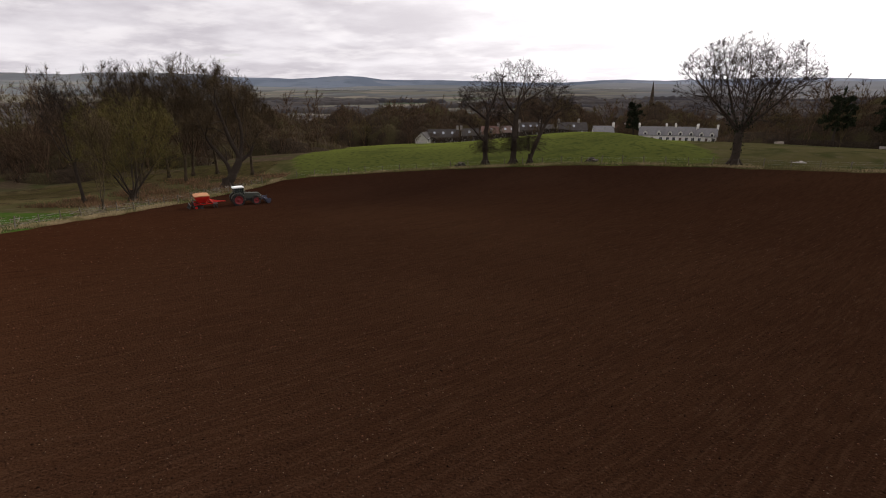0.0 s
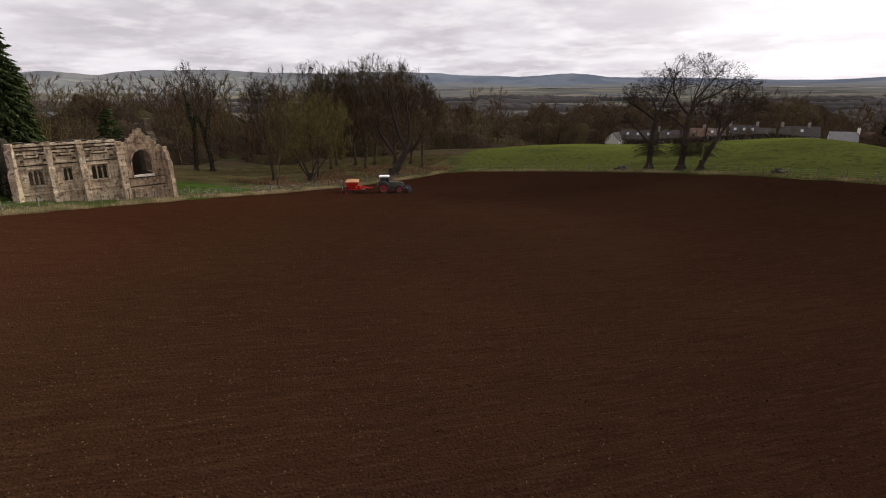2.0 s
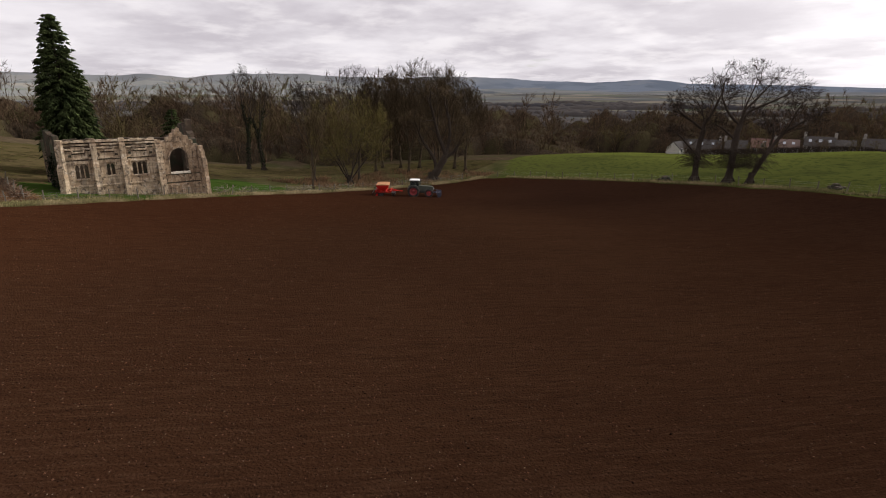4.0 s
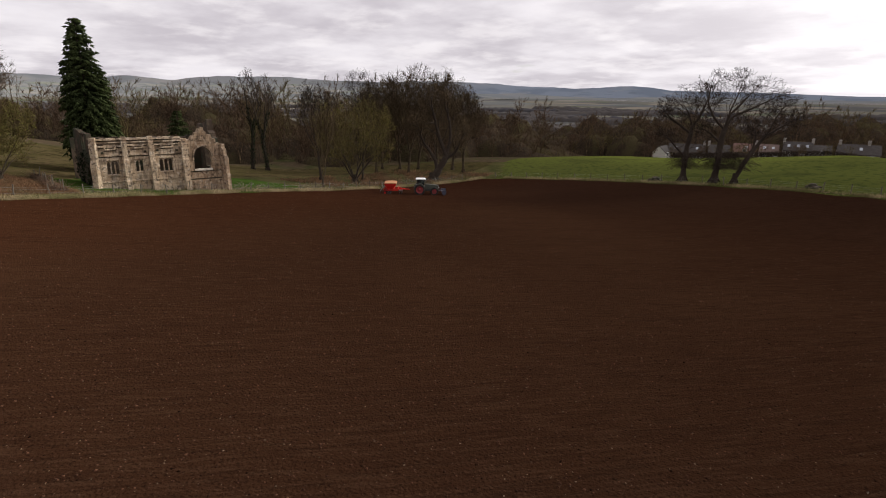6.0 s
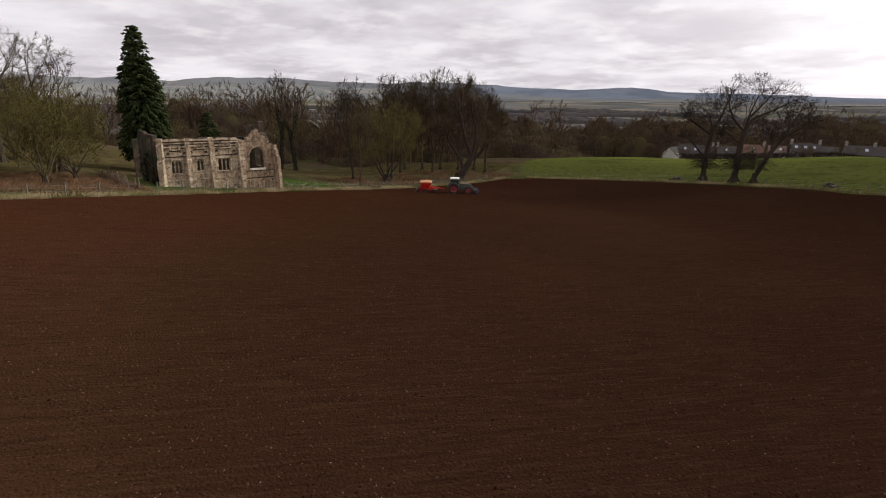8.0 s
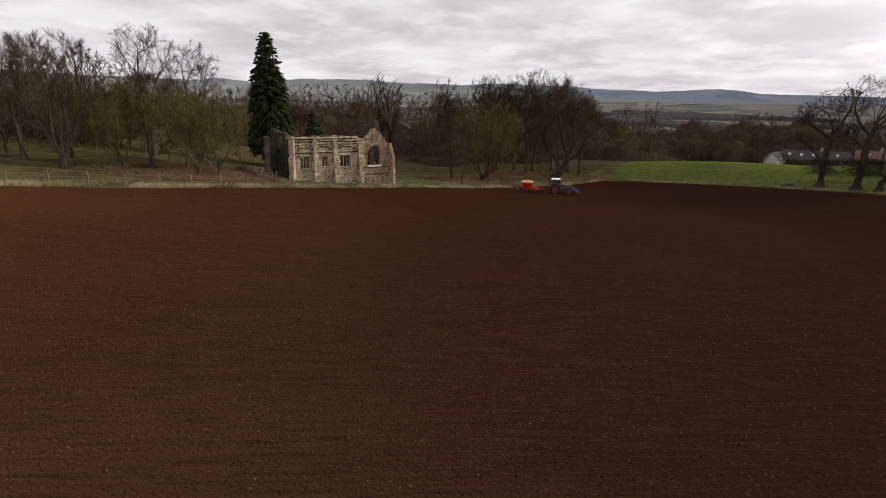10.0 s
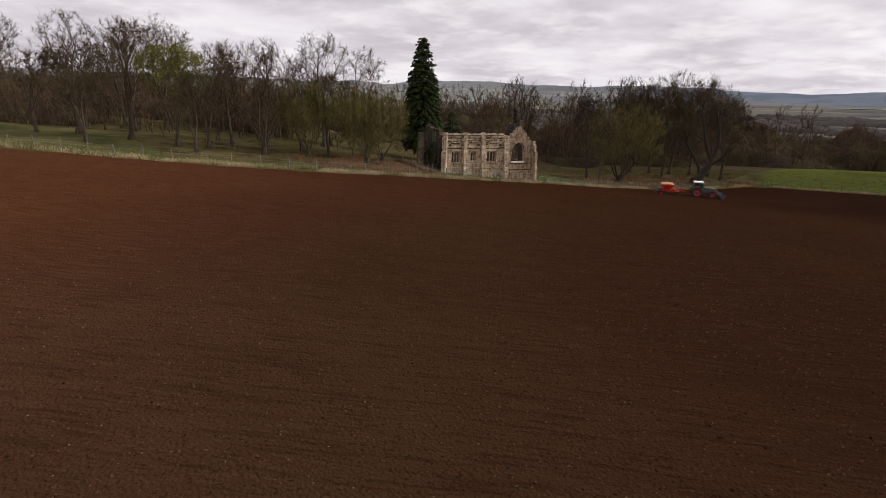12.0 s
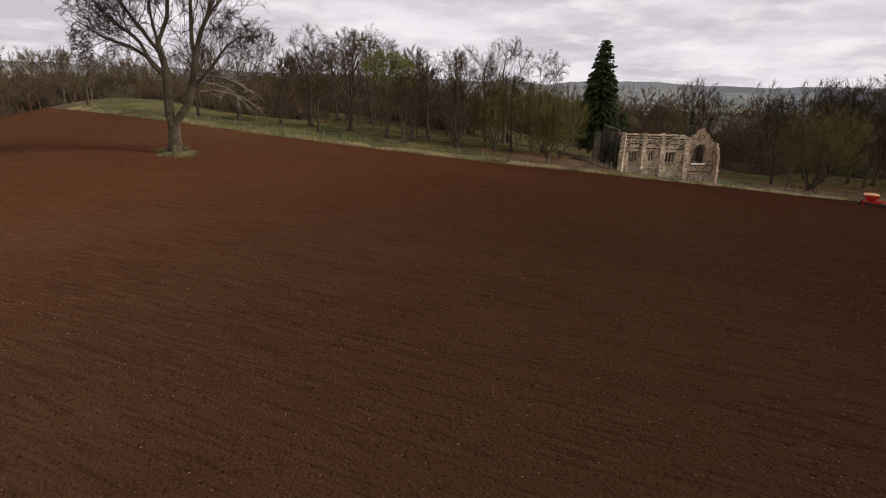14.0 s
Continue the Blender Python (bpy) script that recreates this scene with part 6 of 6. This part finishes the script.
# ---- stones and clods on the soil ----
def make_stones():
    g = np.random.default_rng(2)

    def lumps(pts, size, flat):
        n = len(pts)
        oct_ = np.array([[1, 0, 0], [0, 1, 0], [-1, 0, 0], [0, -1, 0], [0, 0, 1], [0, 0, -1.0]])
        tr = np.array([[0, 1, 4], [1, 2, 4], [2, 3, 4], [3, 0, 4], [1, 0, 5], [2, 1, 5], [3, 2, 5], [0, 3, 5]])
        s = size * g.uniform(0.5, 1.5, (n, 1, 1))
        V = oct_[None] * s * g.uniform(0.7, 1.3, (n, 6, 3)) * np.array([1, 1, flat])
        a = g.random(n) * 6.28
        c, sn = np.cos(a)[:, None], np.sin(a)[:, None]
        V = np.stack([V[..., 0] * c - V[..., 1] * sn, V[..., 0] * sn + V[..., 1] * c, V[..., 2]], -1)
        z = land(pts[:, 0], pts[:, 1]) + 0.10 + 0.02 * waves(pts[:, 0], pts[:, 1], 2.3, 0.4)
        V += np.stack([pts[:, 0], pts[:, 1], z + size * 0.15], 1)[:, None]
        return V.reshape(-1, 3), (tr[None] + (np.arange(n) * 6)[:, None, None]).reshape(-1, 3)

    def near(n, spread):
        p = np.stack([g.uniform(-42, 40, n), g.uniform(-34, 62, n)], 1)
        d = np.hypot(p[:, 0] - 4, p[:, 1] - 8)
        return p[g.random(n) < np.exp(-d / spread)]
    v, t = lumps(near(20000, 36), 0.020, 0.7)
    tagged(new("field_stones", tri_mesh("field_stones", v, t, M_STONE)), "small pale stones scattered on the soil", "stones", kind="stuff")
    v, t = lumps(near(60000, 28), 0.034, 0.85)
    tagged(new("soil_clods", tri_mesh("soil_clods", v, t, M_CLOD)), "crumbly clods on the tilled soil", "soil", kind="stuff")


make_stones()


# ---- the village below the pasture ----
M_HARL = material("white_harling", (0.74, 0.72, 0.68), 0.9, [((0.55, 0.52, 0.47), 0.7, 0.5, 0.7, 0.6)], bump=0.01, bump_scale=15)
M_CREAM = material("dull_white_harling", (0.50, 0.48, 0.44), 0.9, [((0.36, 0.34, 0.30), 0.7, 0.5, 0.7, 0.6)], bump=0.01, bump_scale=15)
M_GREYWALL = material("grey_stone_wall", (0.30, 0.275, 0.25), 0.9, [((0.2, 0.18, 0.16), 1.2, 0.45, 0.65, 0.8)], bump=0.03, bump_scale=8)
M_SLATE = material("slate_roof", (0.060, 0.050, 0.045), 0.95, [((0.085, 0.078, 0.070), 1.5, 0.45, 0.65, 0.7), ((0.072, 0.064, 0.062), 4.0, 0.5, 0.7, 0.6)], bump=0.02, bump_scale=6)
M_SLATE_PALE = material("pale_sheen_slate_roof", (0.17, 0.165, 0.165), 0.7, [((0.12, 0.115, 0.11), 1.5, 0.45, 0.65, 0.7)], bump=0.02, bump_scale=6)
M_TILE = material("brown_tile_roof", (0.10, 0.065, 0.052), 0.8, [((0.11, 0.07, 0.055), 1.5, 0.45, 0.65, 0.8)], bump=0.02, bump_scale=6)
M_REDTILE = material("red_tile_roof", (0.12, 0.062, 0.048), 0.8, [((0.12, 0.07, 0.05), 1.5, 0.45, 0.65, 0.8)], bump=0.02, bump_scale=6)
M_WINDOW = material("dark_window_glass", (0.03, 0.033, 0.038), 0.08, spec=0.6)
M_SKYLIGHT = material("skylight_glass", (0.35, 0.38, 0.42), 0.05, spec=0.8)
M_FRAME = material("white_frame", (0.75, 0.75, 0.73), 0.6)


def make_house(x, y, w, d, eaves, ridge, turn, wall, roof, label, chimneys=(), skylights=0, dormers=0, windows=3, gable_front=False, z=None, door=True):
    """Stands with its ridge along its own x, its front towards -y."""
    h = new("house")
    rng = random.Random(int(x * 7 + y))
    bm = bmesh.new()
    add_prism(bm, [(-d / 2, -3.0), (d / 2, -3.0), (d / 2, eaves), (0, ridge - 0.1), (-d / 2, eaves)], -w / 2, w / 2, lambda px, py, pz: (py, px, pz))
    bmesh.ops.recalc_face_normals(bm, faces=bm.faces[:])
    part("wall", bm, wall, h)
    rf = new("roof")
    rf.parent = h
    k = (ridge - eaves) / (d / 2)
    for s in (-1, 1):
        bm = bmesh.new()
        o = d / 2 + 0.3
        add_prism(bm, [(0, ridge + 0.08), (s * o, ridge + 0.08 - k * o), (s * o, ridge - 0.1 - k * o), (0, ridge - 0.1)], -w / 2 - 0.15, w / 2 + 0.15, lambda px, py, pz: (py, px, pz))
        bmesh.ops.recalc_face_normals(bm, faces=bm.faces[:])
        part("roof_slope", bm, roof, rf)
    for i in range(skylights):
        cx = -w / 2 + w * (i + 0.6 + rng.uniform(-0.1, 0.1)) / (skylights + 0.2)
        bm = bmesh.new()
        y0, y1 = -d * 0.32, -d * 0.18
        z0, z1 = ridge + 0.1 + k * y0, ridge + 0.1 + k * y1
        vs = [bm.verts.new(p) for p in ((cx - 0.4, y0, z0), (cx + 0.4, y0, z0), (cx + 0.4, y1, z1), (cx - 0.4, y1, z1))]
        top = bmesh.ops.extrude_face_region(bm, geom=[bm.faces.new(vs)])
        for v in [g for g in top["geom"] if isinstance(g, bmesh.types.BMVert)]:
            v.co.z += 0.06
        part("skylight", bm, M_SKYLIGHT, rf)
    for cx in chimneys:
        bm = bmesh.new()
        add_box(bm, cx - 0.4, cx + 0.4, -0.35, 0.35, ridge - 0.6, ridge + 1.0)
        add_box(bm, cx - 0.46, cx + 0.46, -0.41, 0.41, ridge + 1.0, ridge + 1.12)
        for s in (-0.2, 0.2):
            add_tube(bm, [(cx + s, 0, ridge + 1.12), (cx + s, 0, ridge + 1.45)], 0.11, 7)
        part("chimney", bm, wall, rf)
    for i in range(dormers):
        cx = -w / 2 + w * (i + 0.5) / dormers
        bm = bmesh.new()
        add_prism(bm, [(cx - 0.75, eaves - 0.1), (cx + 0.75, eaves - 0.1), (cx + 0.75, eaves + 0.85), (cx, eaves + 1.6), (cx - 0.75, eaves + 0.85)], -d / 2 - 0.02, -d * 0.1)
        bmesh.ops.recalc_face_normals(bm, faces=bm.faces[:])
        dm = part("dormer", bm, wall, h)
        for s in (-1, 1):
            bm = bmesh.new()
            add_prism(bm, [(cx, eaves + 1.62), (cx + s * 0.9, eaves + 0.74), (cx + s * 0.9, eaves + 0.86), (cx, eaves + 1.74)], -d / 2 - 0.2, -d * 0.1)
            bmesh.ops.recalc_face_normals(bm, faces=bm.faces[:])
            part("dormer_roof", bm, roof, dm)
        bm = bmesh.new()
        add_box(bm, cx - 0.4, cx + 0.4, -d / 2 - 0.06, -d / 2 - 0.025, eaves - 0.05, eaves + 0.8)
        part("pane", bm, M_WINDOW, dm)
    for i in range(windows):
        cx = -w / 2 + w * (i + 0.5) / windows
        if door and i == windows // 2 and windows > 2:
            bm = bmesh.new()
            add_box(bm, cx - 0.45, cx + 0.45, -d / 2 - 0.05, -d / 2 + 0.05, 0.0, 2.05)
            part("door", bm, M_TILE, h)
            continue
        bm = bmesh.new()
        for a, b, c, e in ((-0.6, 0.6, 0.86, 0.95), (-0.6, 0.6, 2.15, 2.24), (-0.6, -0.5, 0.95, 2.15), (0.5, 0.6, 0.95, 2.15), (-0.03, 0.03, 0.95, 2.15)):
            add_box(bm, cx + a, cx + b, -d / 2 - 0.06, -d / 2 + 0.02, c, e)
        win = part("window", bm, M_FRAME, h)
        bm = bmesh.new()
        add_box(bm, cx - 0.5, cx + 0.5, -d / 2 - 0.03, -d / 2 + 0.01, 0.95, 2.15)
        part("pane", bm, M_WINDOW, win)
    h.matrix_world = pose(x, y, float(land(x, y)) if z is None else z, 0, 0, turn)
    tagged(h, label, "house", "houses of the village")


make_house(0.5, 216, 12, 7.0, 2.5, 5.2, 4, M_GREYWALL, M_SLATE, "grey stone cottage with slate roof and skylights", (5.6,), 3)
make_house(-7.0, 212.5, 6.0, 5.0, 2.1, 4.3, 70, M_CREAM, M_SLATE, "white gabled cottage with grey slate roof", (), 0, windows=2)
make_house(11.0, 217, 6.6, 7, 2.4, 4.8, 2, M_GREYWALL, M_SLATE, "low grey stone cottage with slate roof", (-3.4,), 1)
make_house(18.8, 217, 6.8, 7, 2.5, 5.0, 2, M_GREYWALL, M_REDTILE, "stone cottage with red tiled roof", (3.4,), 1, 1)
make_house(26.2, 217.5, 5.6, 7, 2.3, 4.5, 0, M_GREYWALL, M_TILE, "stone cottage with brown tiled roof and skylights", (), 2)
make_house(34.2, 215.0, 8.0, 7, 2.5, 5.0, -2, M_GREYWALL, M_SLATE, "grey cottage with slate roof, skylights and chimneys", (-4, 4), 3)
make_house(41.2, 216, 5.0, 6, 2.0, 3.7, -2, M_GREYWALL, M_SLATE, "low grey outbuilding with slate roof", (), 0, windows=1)
make_house(50.4, 214, 11.0, 7.5, 2.7, 5.3, -5, M_GREYWALL, M_SLATE, "long grey stone cottage with two chimneys", (-5, 2.5), 1)
make_house(62.2, 212.5, 7.5, 7, 2.8, 5.3, -8, M_HARL, M_SLATE_PALE, "white cottage with pale slate roof", (3.8,), 0)
# on the next three roofs the pale slate stands in for reflected light
make_house(87.0, 227, 10.2, 7.0, 3.0, 6.0, -22, M_HARL, M_SLATE_PALE, "white rendered cottage with dormers and slate roof", (-5.2, 5.2), 0, 2)
make_house(96.3, 221.5, 11.6, 7.0, 3.1, 6.1, -23, M_HARL, M_SLATE_PALE, "long white rendered house with dormers and chimney", (-2, 6.2), 0, 3, windows=5)
make_house(104.6, 216.5, 7.4, 7.0, 2.9, 5.7, -26, M_HARL, M_SLATE_PALE, "white rendered house with bay window and slate roof", (-3.6, 3.6), 0, 2)
make_house(63, 258, 12, 8, 3.2, 6.6, -14, M_HARL, M_SLATE, "white house among trees with slate roof", (-5,), 0)
make_house(88, 278, 9, 8, 4.2, 8.0, -20, M_HARL, M_REDTILE, "white house with red tiled roof", (4,), 0)
make_house(110, 300, 10, 8, 4.2, 8.0, -20, M_HARL, M_SLATE, "white house with slate roof beyond the village", (4,), 0)
make_house(74, 300, 11, 8, 4.5, 8.2, -16, M_GREYWALL, M_SLATE, "grey stone house with slate roof", (-4, 4), 0)


def make_church(x, y, turn):
    c = new("church")
    bm = bmesh.new()
    add_prism(bm, [(-6, -8), (6, -8), (6, 9), (0, 15), (-6, 9)], -28, -2, lambda px, py, pz: (py, px, pz))
    bmesh.ops.recalc_face_normals(bm, faces=bm.faces[:])
    part("nave", bm, M_DARKSTONE, c)
    for s in (-1, 1):
        bm = bmesh.new()
        add_prism(bm, [(0, 15.3), (s * 6.4, 8.9), (s * 6.4, 8.6), (0, 15)], -28.3, -1.8, lambda px, py, pz: (py, px, pz))
        bmesh.ops.recalc_face_normals(bm, faces=bm.faces[:])
        part("roof", bm, M_SLATE, c)
    for i in range(5):
        bm = bmesh.new()
        add_prism(bm, arch_loop(-26 + i * 5.2, -24 + i * 5.2, 1.5, 5.5, 7.2), -6.06, -5.95)
        bmesh.ops.recalc_face_normals(bm, faces=bm.faces[:])
        part("window", bm, M_WINDOW, c)
    bm = bmesh.new()
    add_box(bm, -2.4, 2.4, -2.4, 2.4, -8, 12)
    add_box(bm, -2.7, 2.7, -2.7, 2.7, 12, 12.6)
    for sx in (-1, 1):
        for sy in (-1, 1):
            add_box(bm, sx * 2.2 - 0.4, sx * 2.2 + 0.4, sy * 2.2 - 0.4, sy * 2.2 + 0.4, 12.6, 16, taper=0.8)
    part("tower", bm, M_DARKSTONE, c)
    bm = bmesh.new()
    add_tube(bm, [(0, 0, 12.6), (0, 0, 26), (0, 0, 34.5)], [2.4, 1.0, 0.06], 8)
    part("spire", bm, M_DARKSTONE, c)
    bm = bmesh.new()
    add_tube(bm, [(0, 0, 34), (0, 0, 36)], 0.08, 5)
    part("finial", bm, M_STEEL, c)
    c.matrix_world = pose(x, y, -21.5, 0, 0, turn)
    tagged(c, "dark stone church with a tall pointed spire", "church")


make_church(151.5, 402.5, -18)


# ---- hedge and lane, stand-in troughs ----
def make_hedge(name, pts, h, wd, n, label, mat, seed):
    g = np.random.default_rng(seed)
    line = resample(pts, 0.5)
    k = g.integers(0, len(line), n)
    p = line[k] + g.normal(0, wd * 0.35, (n, 2))
    z = land(p[:, 0], p[:, 1])
    up = g.random(n) * h * 0.75
    a = np.stack([p[:, 0], p[:, 1], z + up], 1)
    b = a + np.stack([g.normal(0, 0.35, n), g.normal(0, 0.35, n), 0.25 + 0.35 * g.random(n) * h], 1)
    v, t = cones(np.concatenate([a, b, np.full((n, 1), 0.05), np.full((n, 1), 0.02)], 1))
    tagged(new(name, tri_mesh(name, v, t, mat)), label, "hedge", kind="stuff")


make_hedge("hedge", [(-4, 207), (20, 208.5), (46, 207), (66, 203)], 2.1, 1.1, 7000, "dark clipped hedge below the cottages", M_TWIG_DARK, 3)
make_hedge("hedge", [(101, 171), (116, 153), (132, 135), (172, 98)], 2.2, 1.6, 6000, "dark bare hedge beside the lane", M_TWIG_DARK, 4)


def make_lane():
    line = resample([(66, 205), (96, 163), (124, 130), (165, 92)], 2.0)
    a, b = offset_line(line, 1.6), offset_line(line, -1.6)
    V = np.stack([np.column_stack([p, land(p[:, 0], p[:, 1]) + 0.09]) for p in (a, b)], 1).reshape(-1, 3)
    tagged(new("lane", tri_mesh("lane", V, grid_tris(len(line), 2), M_LANE)), "narrow grey farm lane beyond the field", "road", kind="structure")


M_LANE = material("lane_asphalt", (0.11, 0.105, 0.10), 0.9, [((0.16, 0.15, 0.14), 0.5, 0.5, 0.7, 0.7)])
make_lane()


def make_standin_trough(x, y, turn, mat, label):
    t = new("trough")
    for name, box in (("side", (-1.2, 1.2, -0.45, -0.37, 0.12, 0.75)), ("side", (-1.2, 1.2, 0.37, 0.45, 0.12, 0.75)), ("end", (-1.2, -1.12, -0.37, 0.37, 0.12, 0.75)), ("end", (1.12, 1.2, -0.37, 0.37, 0.12, 0.75)), ("bottom", (-1.12, 1.12, -0.37, 0.37, 0.14, 0.24)), ("foot", (-1.0, -0.7, -0.4, 0.4, -0.2, 0.14)), ("foot", (0.7, 1.0, -0.4, 0.4, -0.2, 0.14))):
        bm = bmesh.new()
        add_box(bm, *box)
        part(name, bm, mat, t)
    t.matrix_world = pose(x, y, float(land(x, y)) + 0.05, 0, 0, turn)
    tagged(t, label, "trough")


M_CONCRETE = material("weathered_concrete", (0.34, 0.30, 0.24), 0.9, [((0.22, 0.19, 0.15), 2.0, 0.45, 0.65, 0.7)], bump=0.01)
# invented troughs in place of two small things, likely cattle
make_standin_trough(98.0, 158.6, 10, M_CONCRETE, "pale concrete trough standing in for a small thing by the lane")
make_standin_trough(114.5, 140.5, -45, M_GREYWALL, "grey stone trough standing in for a small thing by the lane")


# ---- heaps, hurdle, gate and bracken ----
def make_heap(name, x, y, n, size, mat, label, cat, seed):
    rng = random.Random(seed)
    top = new(name)
    for i in range(n):
        bm = bmesh.new()
        s = size * rng.uniform(0.6, 1.3)
        a, r = rng.uniform(0, 6.28), rng.uniform(0, size * 2.2)
        add_box(bm, -s, s, -s * 0.6, s * 0.6, -s * 0.4, s * 0.5, rng.uniform(0, 3), 0.3)
        bmesh.ops.bevel(bm, geom=bm.edges[:], offset=s * 0.2, segments=1, affect="EDGES")
        px, py = r * math.cos(a), r * math.sin(a)
        ob = part("stone", bm, mat, top)
        ob.matrix_basis = pose(px, py, float(land(x + px, y + py)) - float(land(x, y)) + 0.2 * s + (0.3 if r < size else 0), rng.uniform(-20, 20), rng.uniform(-20, 20), 0)
    top.matrix_world = pose(x, y, float(land(x, y)))
    tagged(top, label, cat)


make_heap("stone_heap", 3.6, 108.0, 14, 0.5, M_DARKSTONE, "heap of field stones by the pasture fence", "stones", 1)
make_heap("stone_heap", 27.5, 99.5, 16, 0.45, M_DARKSTONE, "scattered boulders by the pasture fence", "stones", 2)
make_heap("stone_heap", 61.0, 92.0, 10, 0.6, M_GREYWALL, "grey stones on rough ground near the lane", "stones", 3)


def make_hurdle(x, y, turn, size=1.0):
    t = new("wooden_hurdle")
    for px in (-1.3, 1.3):
        bm = bmesh.new()
        add_box(bm, px - 0.06, px + 0.06, -0.06, 0.06, -0.3, 1.2, taper=0.1)
        part("post", bm, M_POST, t)
    for z in (0.45, 0.95):
        bm = bmesh.new()
        add_tube(bm, [(-1.5, 0.06, z - 0.05), (0, 0.07, z), (1.5, 0.06, z + 0.08)], 0.045, 6)
        part("rail", bm, M_POST, t)
    t.matrix_world = pose(x, y, float(land(x, y)), 0, 0, turn) @ Matrix.Diagonal((size, size, size, 1))
    tagged(t, "weathered wooden hurdle beside the chapel fence", "hurdle")


make_hurdle(-48.6, 34.4, 60, 0.5)
make_hurdle(-66.5, 9.5, 75)


def make_bracken():
    g = np.random.default_rng(12)
    n = 34000
    p = np.stack([g.normal(-54.0, 6.0, n), 33 - 19 * g.random(n) ** 1.4], 1)
    p = p[waves(p[:, 0], p[:, 1], 2.6, 0.3) + g.normal(0, 0.6, n) + (p[:, 1] - 24) * 0.12 > 0.1]
    edge_x = np.interp(p[:, 1], [e[1] for e in EDGE[5:10]], [e[0] for e in EDGE[5:10]])
    p = p[(p[:, 0] < edge_x - 2.2) & (p[:, 0] > edge_x - 19) & (p[:, 1] < 33.5 - 0.25 * (p[:, 0] + 47.5))]
    v, t = blades(p, g, 0.5, 0.05, 0.9)
    tagged(new("bracken", tri_mesh("bracken", v, t, M_BRACKEN)), "dead red-brown bracken along the park fence", "bracken", kind="stuff")
    n = 12000
    p = np.stack([g.uniform(-62, -33, n), g.uniform(76, 117, n)], 1)
    edge_x = np.interp(p[:, 1], [e[1] for e in EDGE[9:15]], [e[0] for e in EDGE[9:15]])
    p = p[(p[:, 0] < edge_x - 1.2) & (waves(p[:, 0], p[:, 1], 3.0, 0.7) + g.normal(0, 0.5, len(p)) > 0.0)]
    v, t = blades(p, g, 0.7, 0.06, 0.5)
    tagged(new("dead_undergrowth", tri_mesh("dead_undergrowth", v, t, M_BRACKEN)), "dead brown undergrowth below the willows", "undergrowth", kind="stuff")


M_BRACKEN = material("dead_bracken", (0.128, 0.070, 0.036), 0.95, [((0.090, 0.062, 0.032), 0.4, 0.45, 0.65, 0.8)], island=0.4, spec=0.1)
make_bracken()


# ---- the dead hedge that closes the park beside the chapel ----
def make_dead_hedge(a, b, n, seed):
    """Leaning stakes along a line, heaped with dead branches."""
    rng = random.Random(seed)
    a, b = Vector(a), Vector(b)
    along = (b - a).normalized()
    side = Vector((-along.y, along.x))
    top = new("dead_hedge")
    for i in range(9):
        p = a.lerp(b, i / 8) + side * rng.gauss(0, 0.1)
        z = float(land(p.x, p.y))
        v, t = prisms([(p.x, p.y, z - 0.2, p.x + rng.gauss(0, 0.15), p.y + rng.gauss(0, 0.15), z + rng.uniform(1.2, 1.9), 0.06, 0.045)], 6)
        child("stake", tri_mesh("stake", v, t, M_POST), top)
    segs = []
    for _ in range(n):
        p = a.lerp(b, rng.random()) + side * rng.gauss(0, 0.35)
        z = float(land(p.x, p.y)) + rng.uniform(0, 0.7)
        d = Vector((along.x * rng.gauss(0, 0.8) + side.x * rng.gauss(0, 0.4), along.y * rng.gauss(0, 0.8) + side.y * rng.gauss(0, 0.4), rng.uniform(-0.1, 0.8)))
        q = Vector((p.x, p.y, z)) + d * rng.uniform(0.5, 1.6)
        segs.append((p.x, p.y, z, *q, rng.uniform(0.015, 0.05), 0.01))
    v, t = cones(segs)
    child("branches", tri_mesh("branches", v, t, M_DEADBRUSH), top, "brown dead branches laid between the stakes")
    tagged(top, "brown dead hedge of laid branches beside the chapel", "hedge")


M_DEADBRUSH = material("dead_brush", (0.115, 0.070, 0.045), 0.95, [((0.17, 0.13, 0.09), 0.7, 0.5, 0.65, 0.7)], island=0.45, spec=0.05)
make_dead_hedge((-47.9, 31.6), (-60.5, 34.9), 900, 5)


# ---- dead wood lying along the bank under the willows ----
def make_fallen_branches():
    rng = random.Random(21)
    segs = []
    for _ in range(150):
        k = rng.randrange(nearest(-44.2, 45), nearest(-34, 104))
        a, b = EDGE_FINE[k], EDGE_FINE[k + 1]
        out = Vector((-(b[1] - a[1]), b[0] - a[0])).normalized() * (1.8 + 7 * rng.random() ** 1.5)
        x, y, turn = a[0] + out.x, a[1] + out.y, rng.uniform(0, 6.28)
        z, bend = float(land(x, y)) + 0.1, rng.gauss(0, 0.25)
        ln, r = rng.uniform(0.5, 1.6), rng.uniform(0.025, 0.075)
        p = Vector((x, y, z))
        for i in range(3):
            q = p + Vector((math.cos(turn), math.sin(turn), rng.uniform(-0.05, 0.3))) * ln / 1.5
            segs.append((*p, *q, r * (1 - 0.28 * i), r * (0.72 - 0.28 * i)))
            if i:
                f = p + Vector((math.cos(turn + 0.9), math.sin(turn + 0.9), 0.5)) * ln * 0.4
                segs.append((*p, *f, r * 0.5, r * 0.2))
            p, turn = q, turn + bend
    v, t = prisms(segs, 5)
    tagged(new("fallen_branches", tri_mesh("fallen_branches", v, t, M_DEADWOOD)), "pale dead branches lying on the bank under the willows", "branches", kind="stuff")


make_fallen_branches()
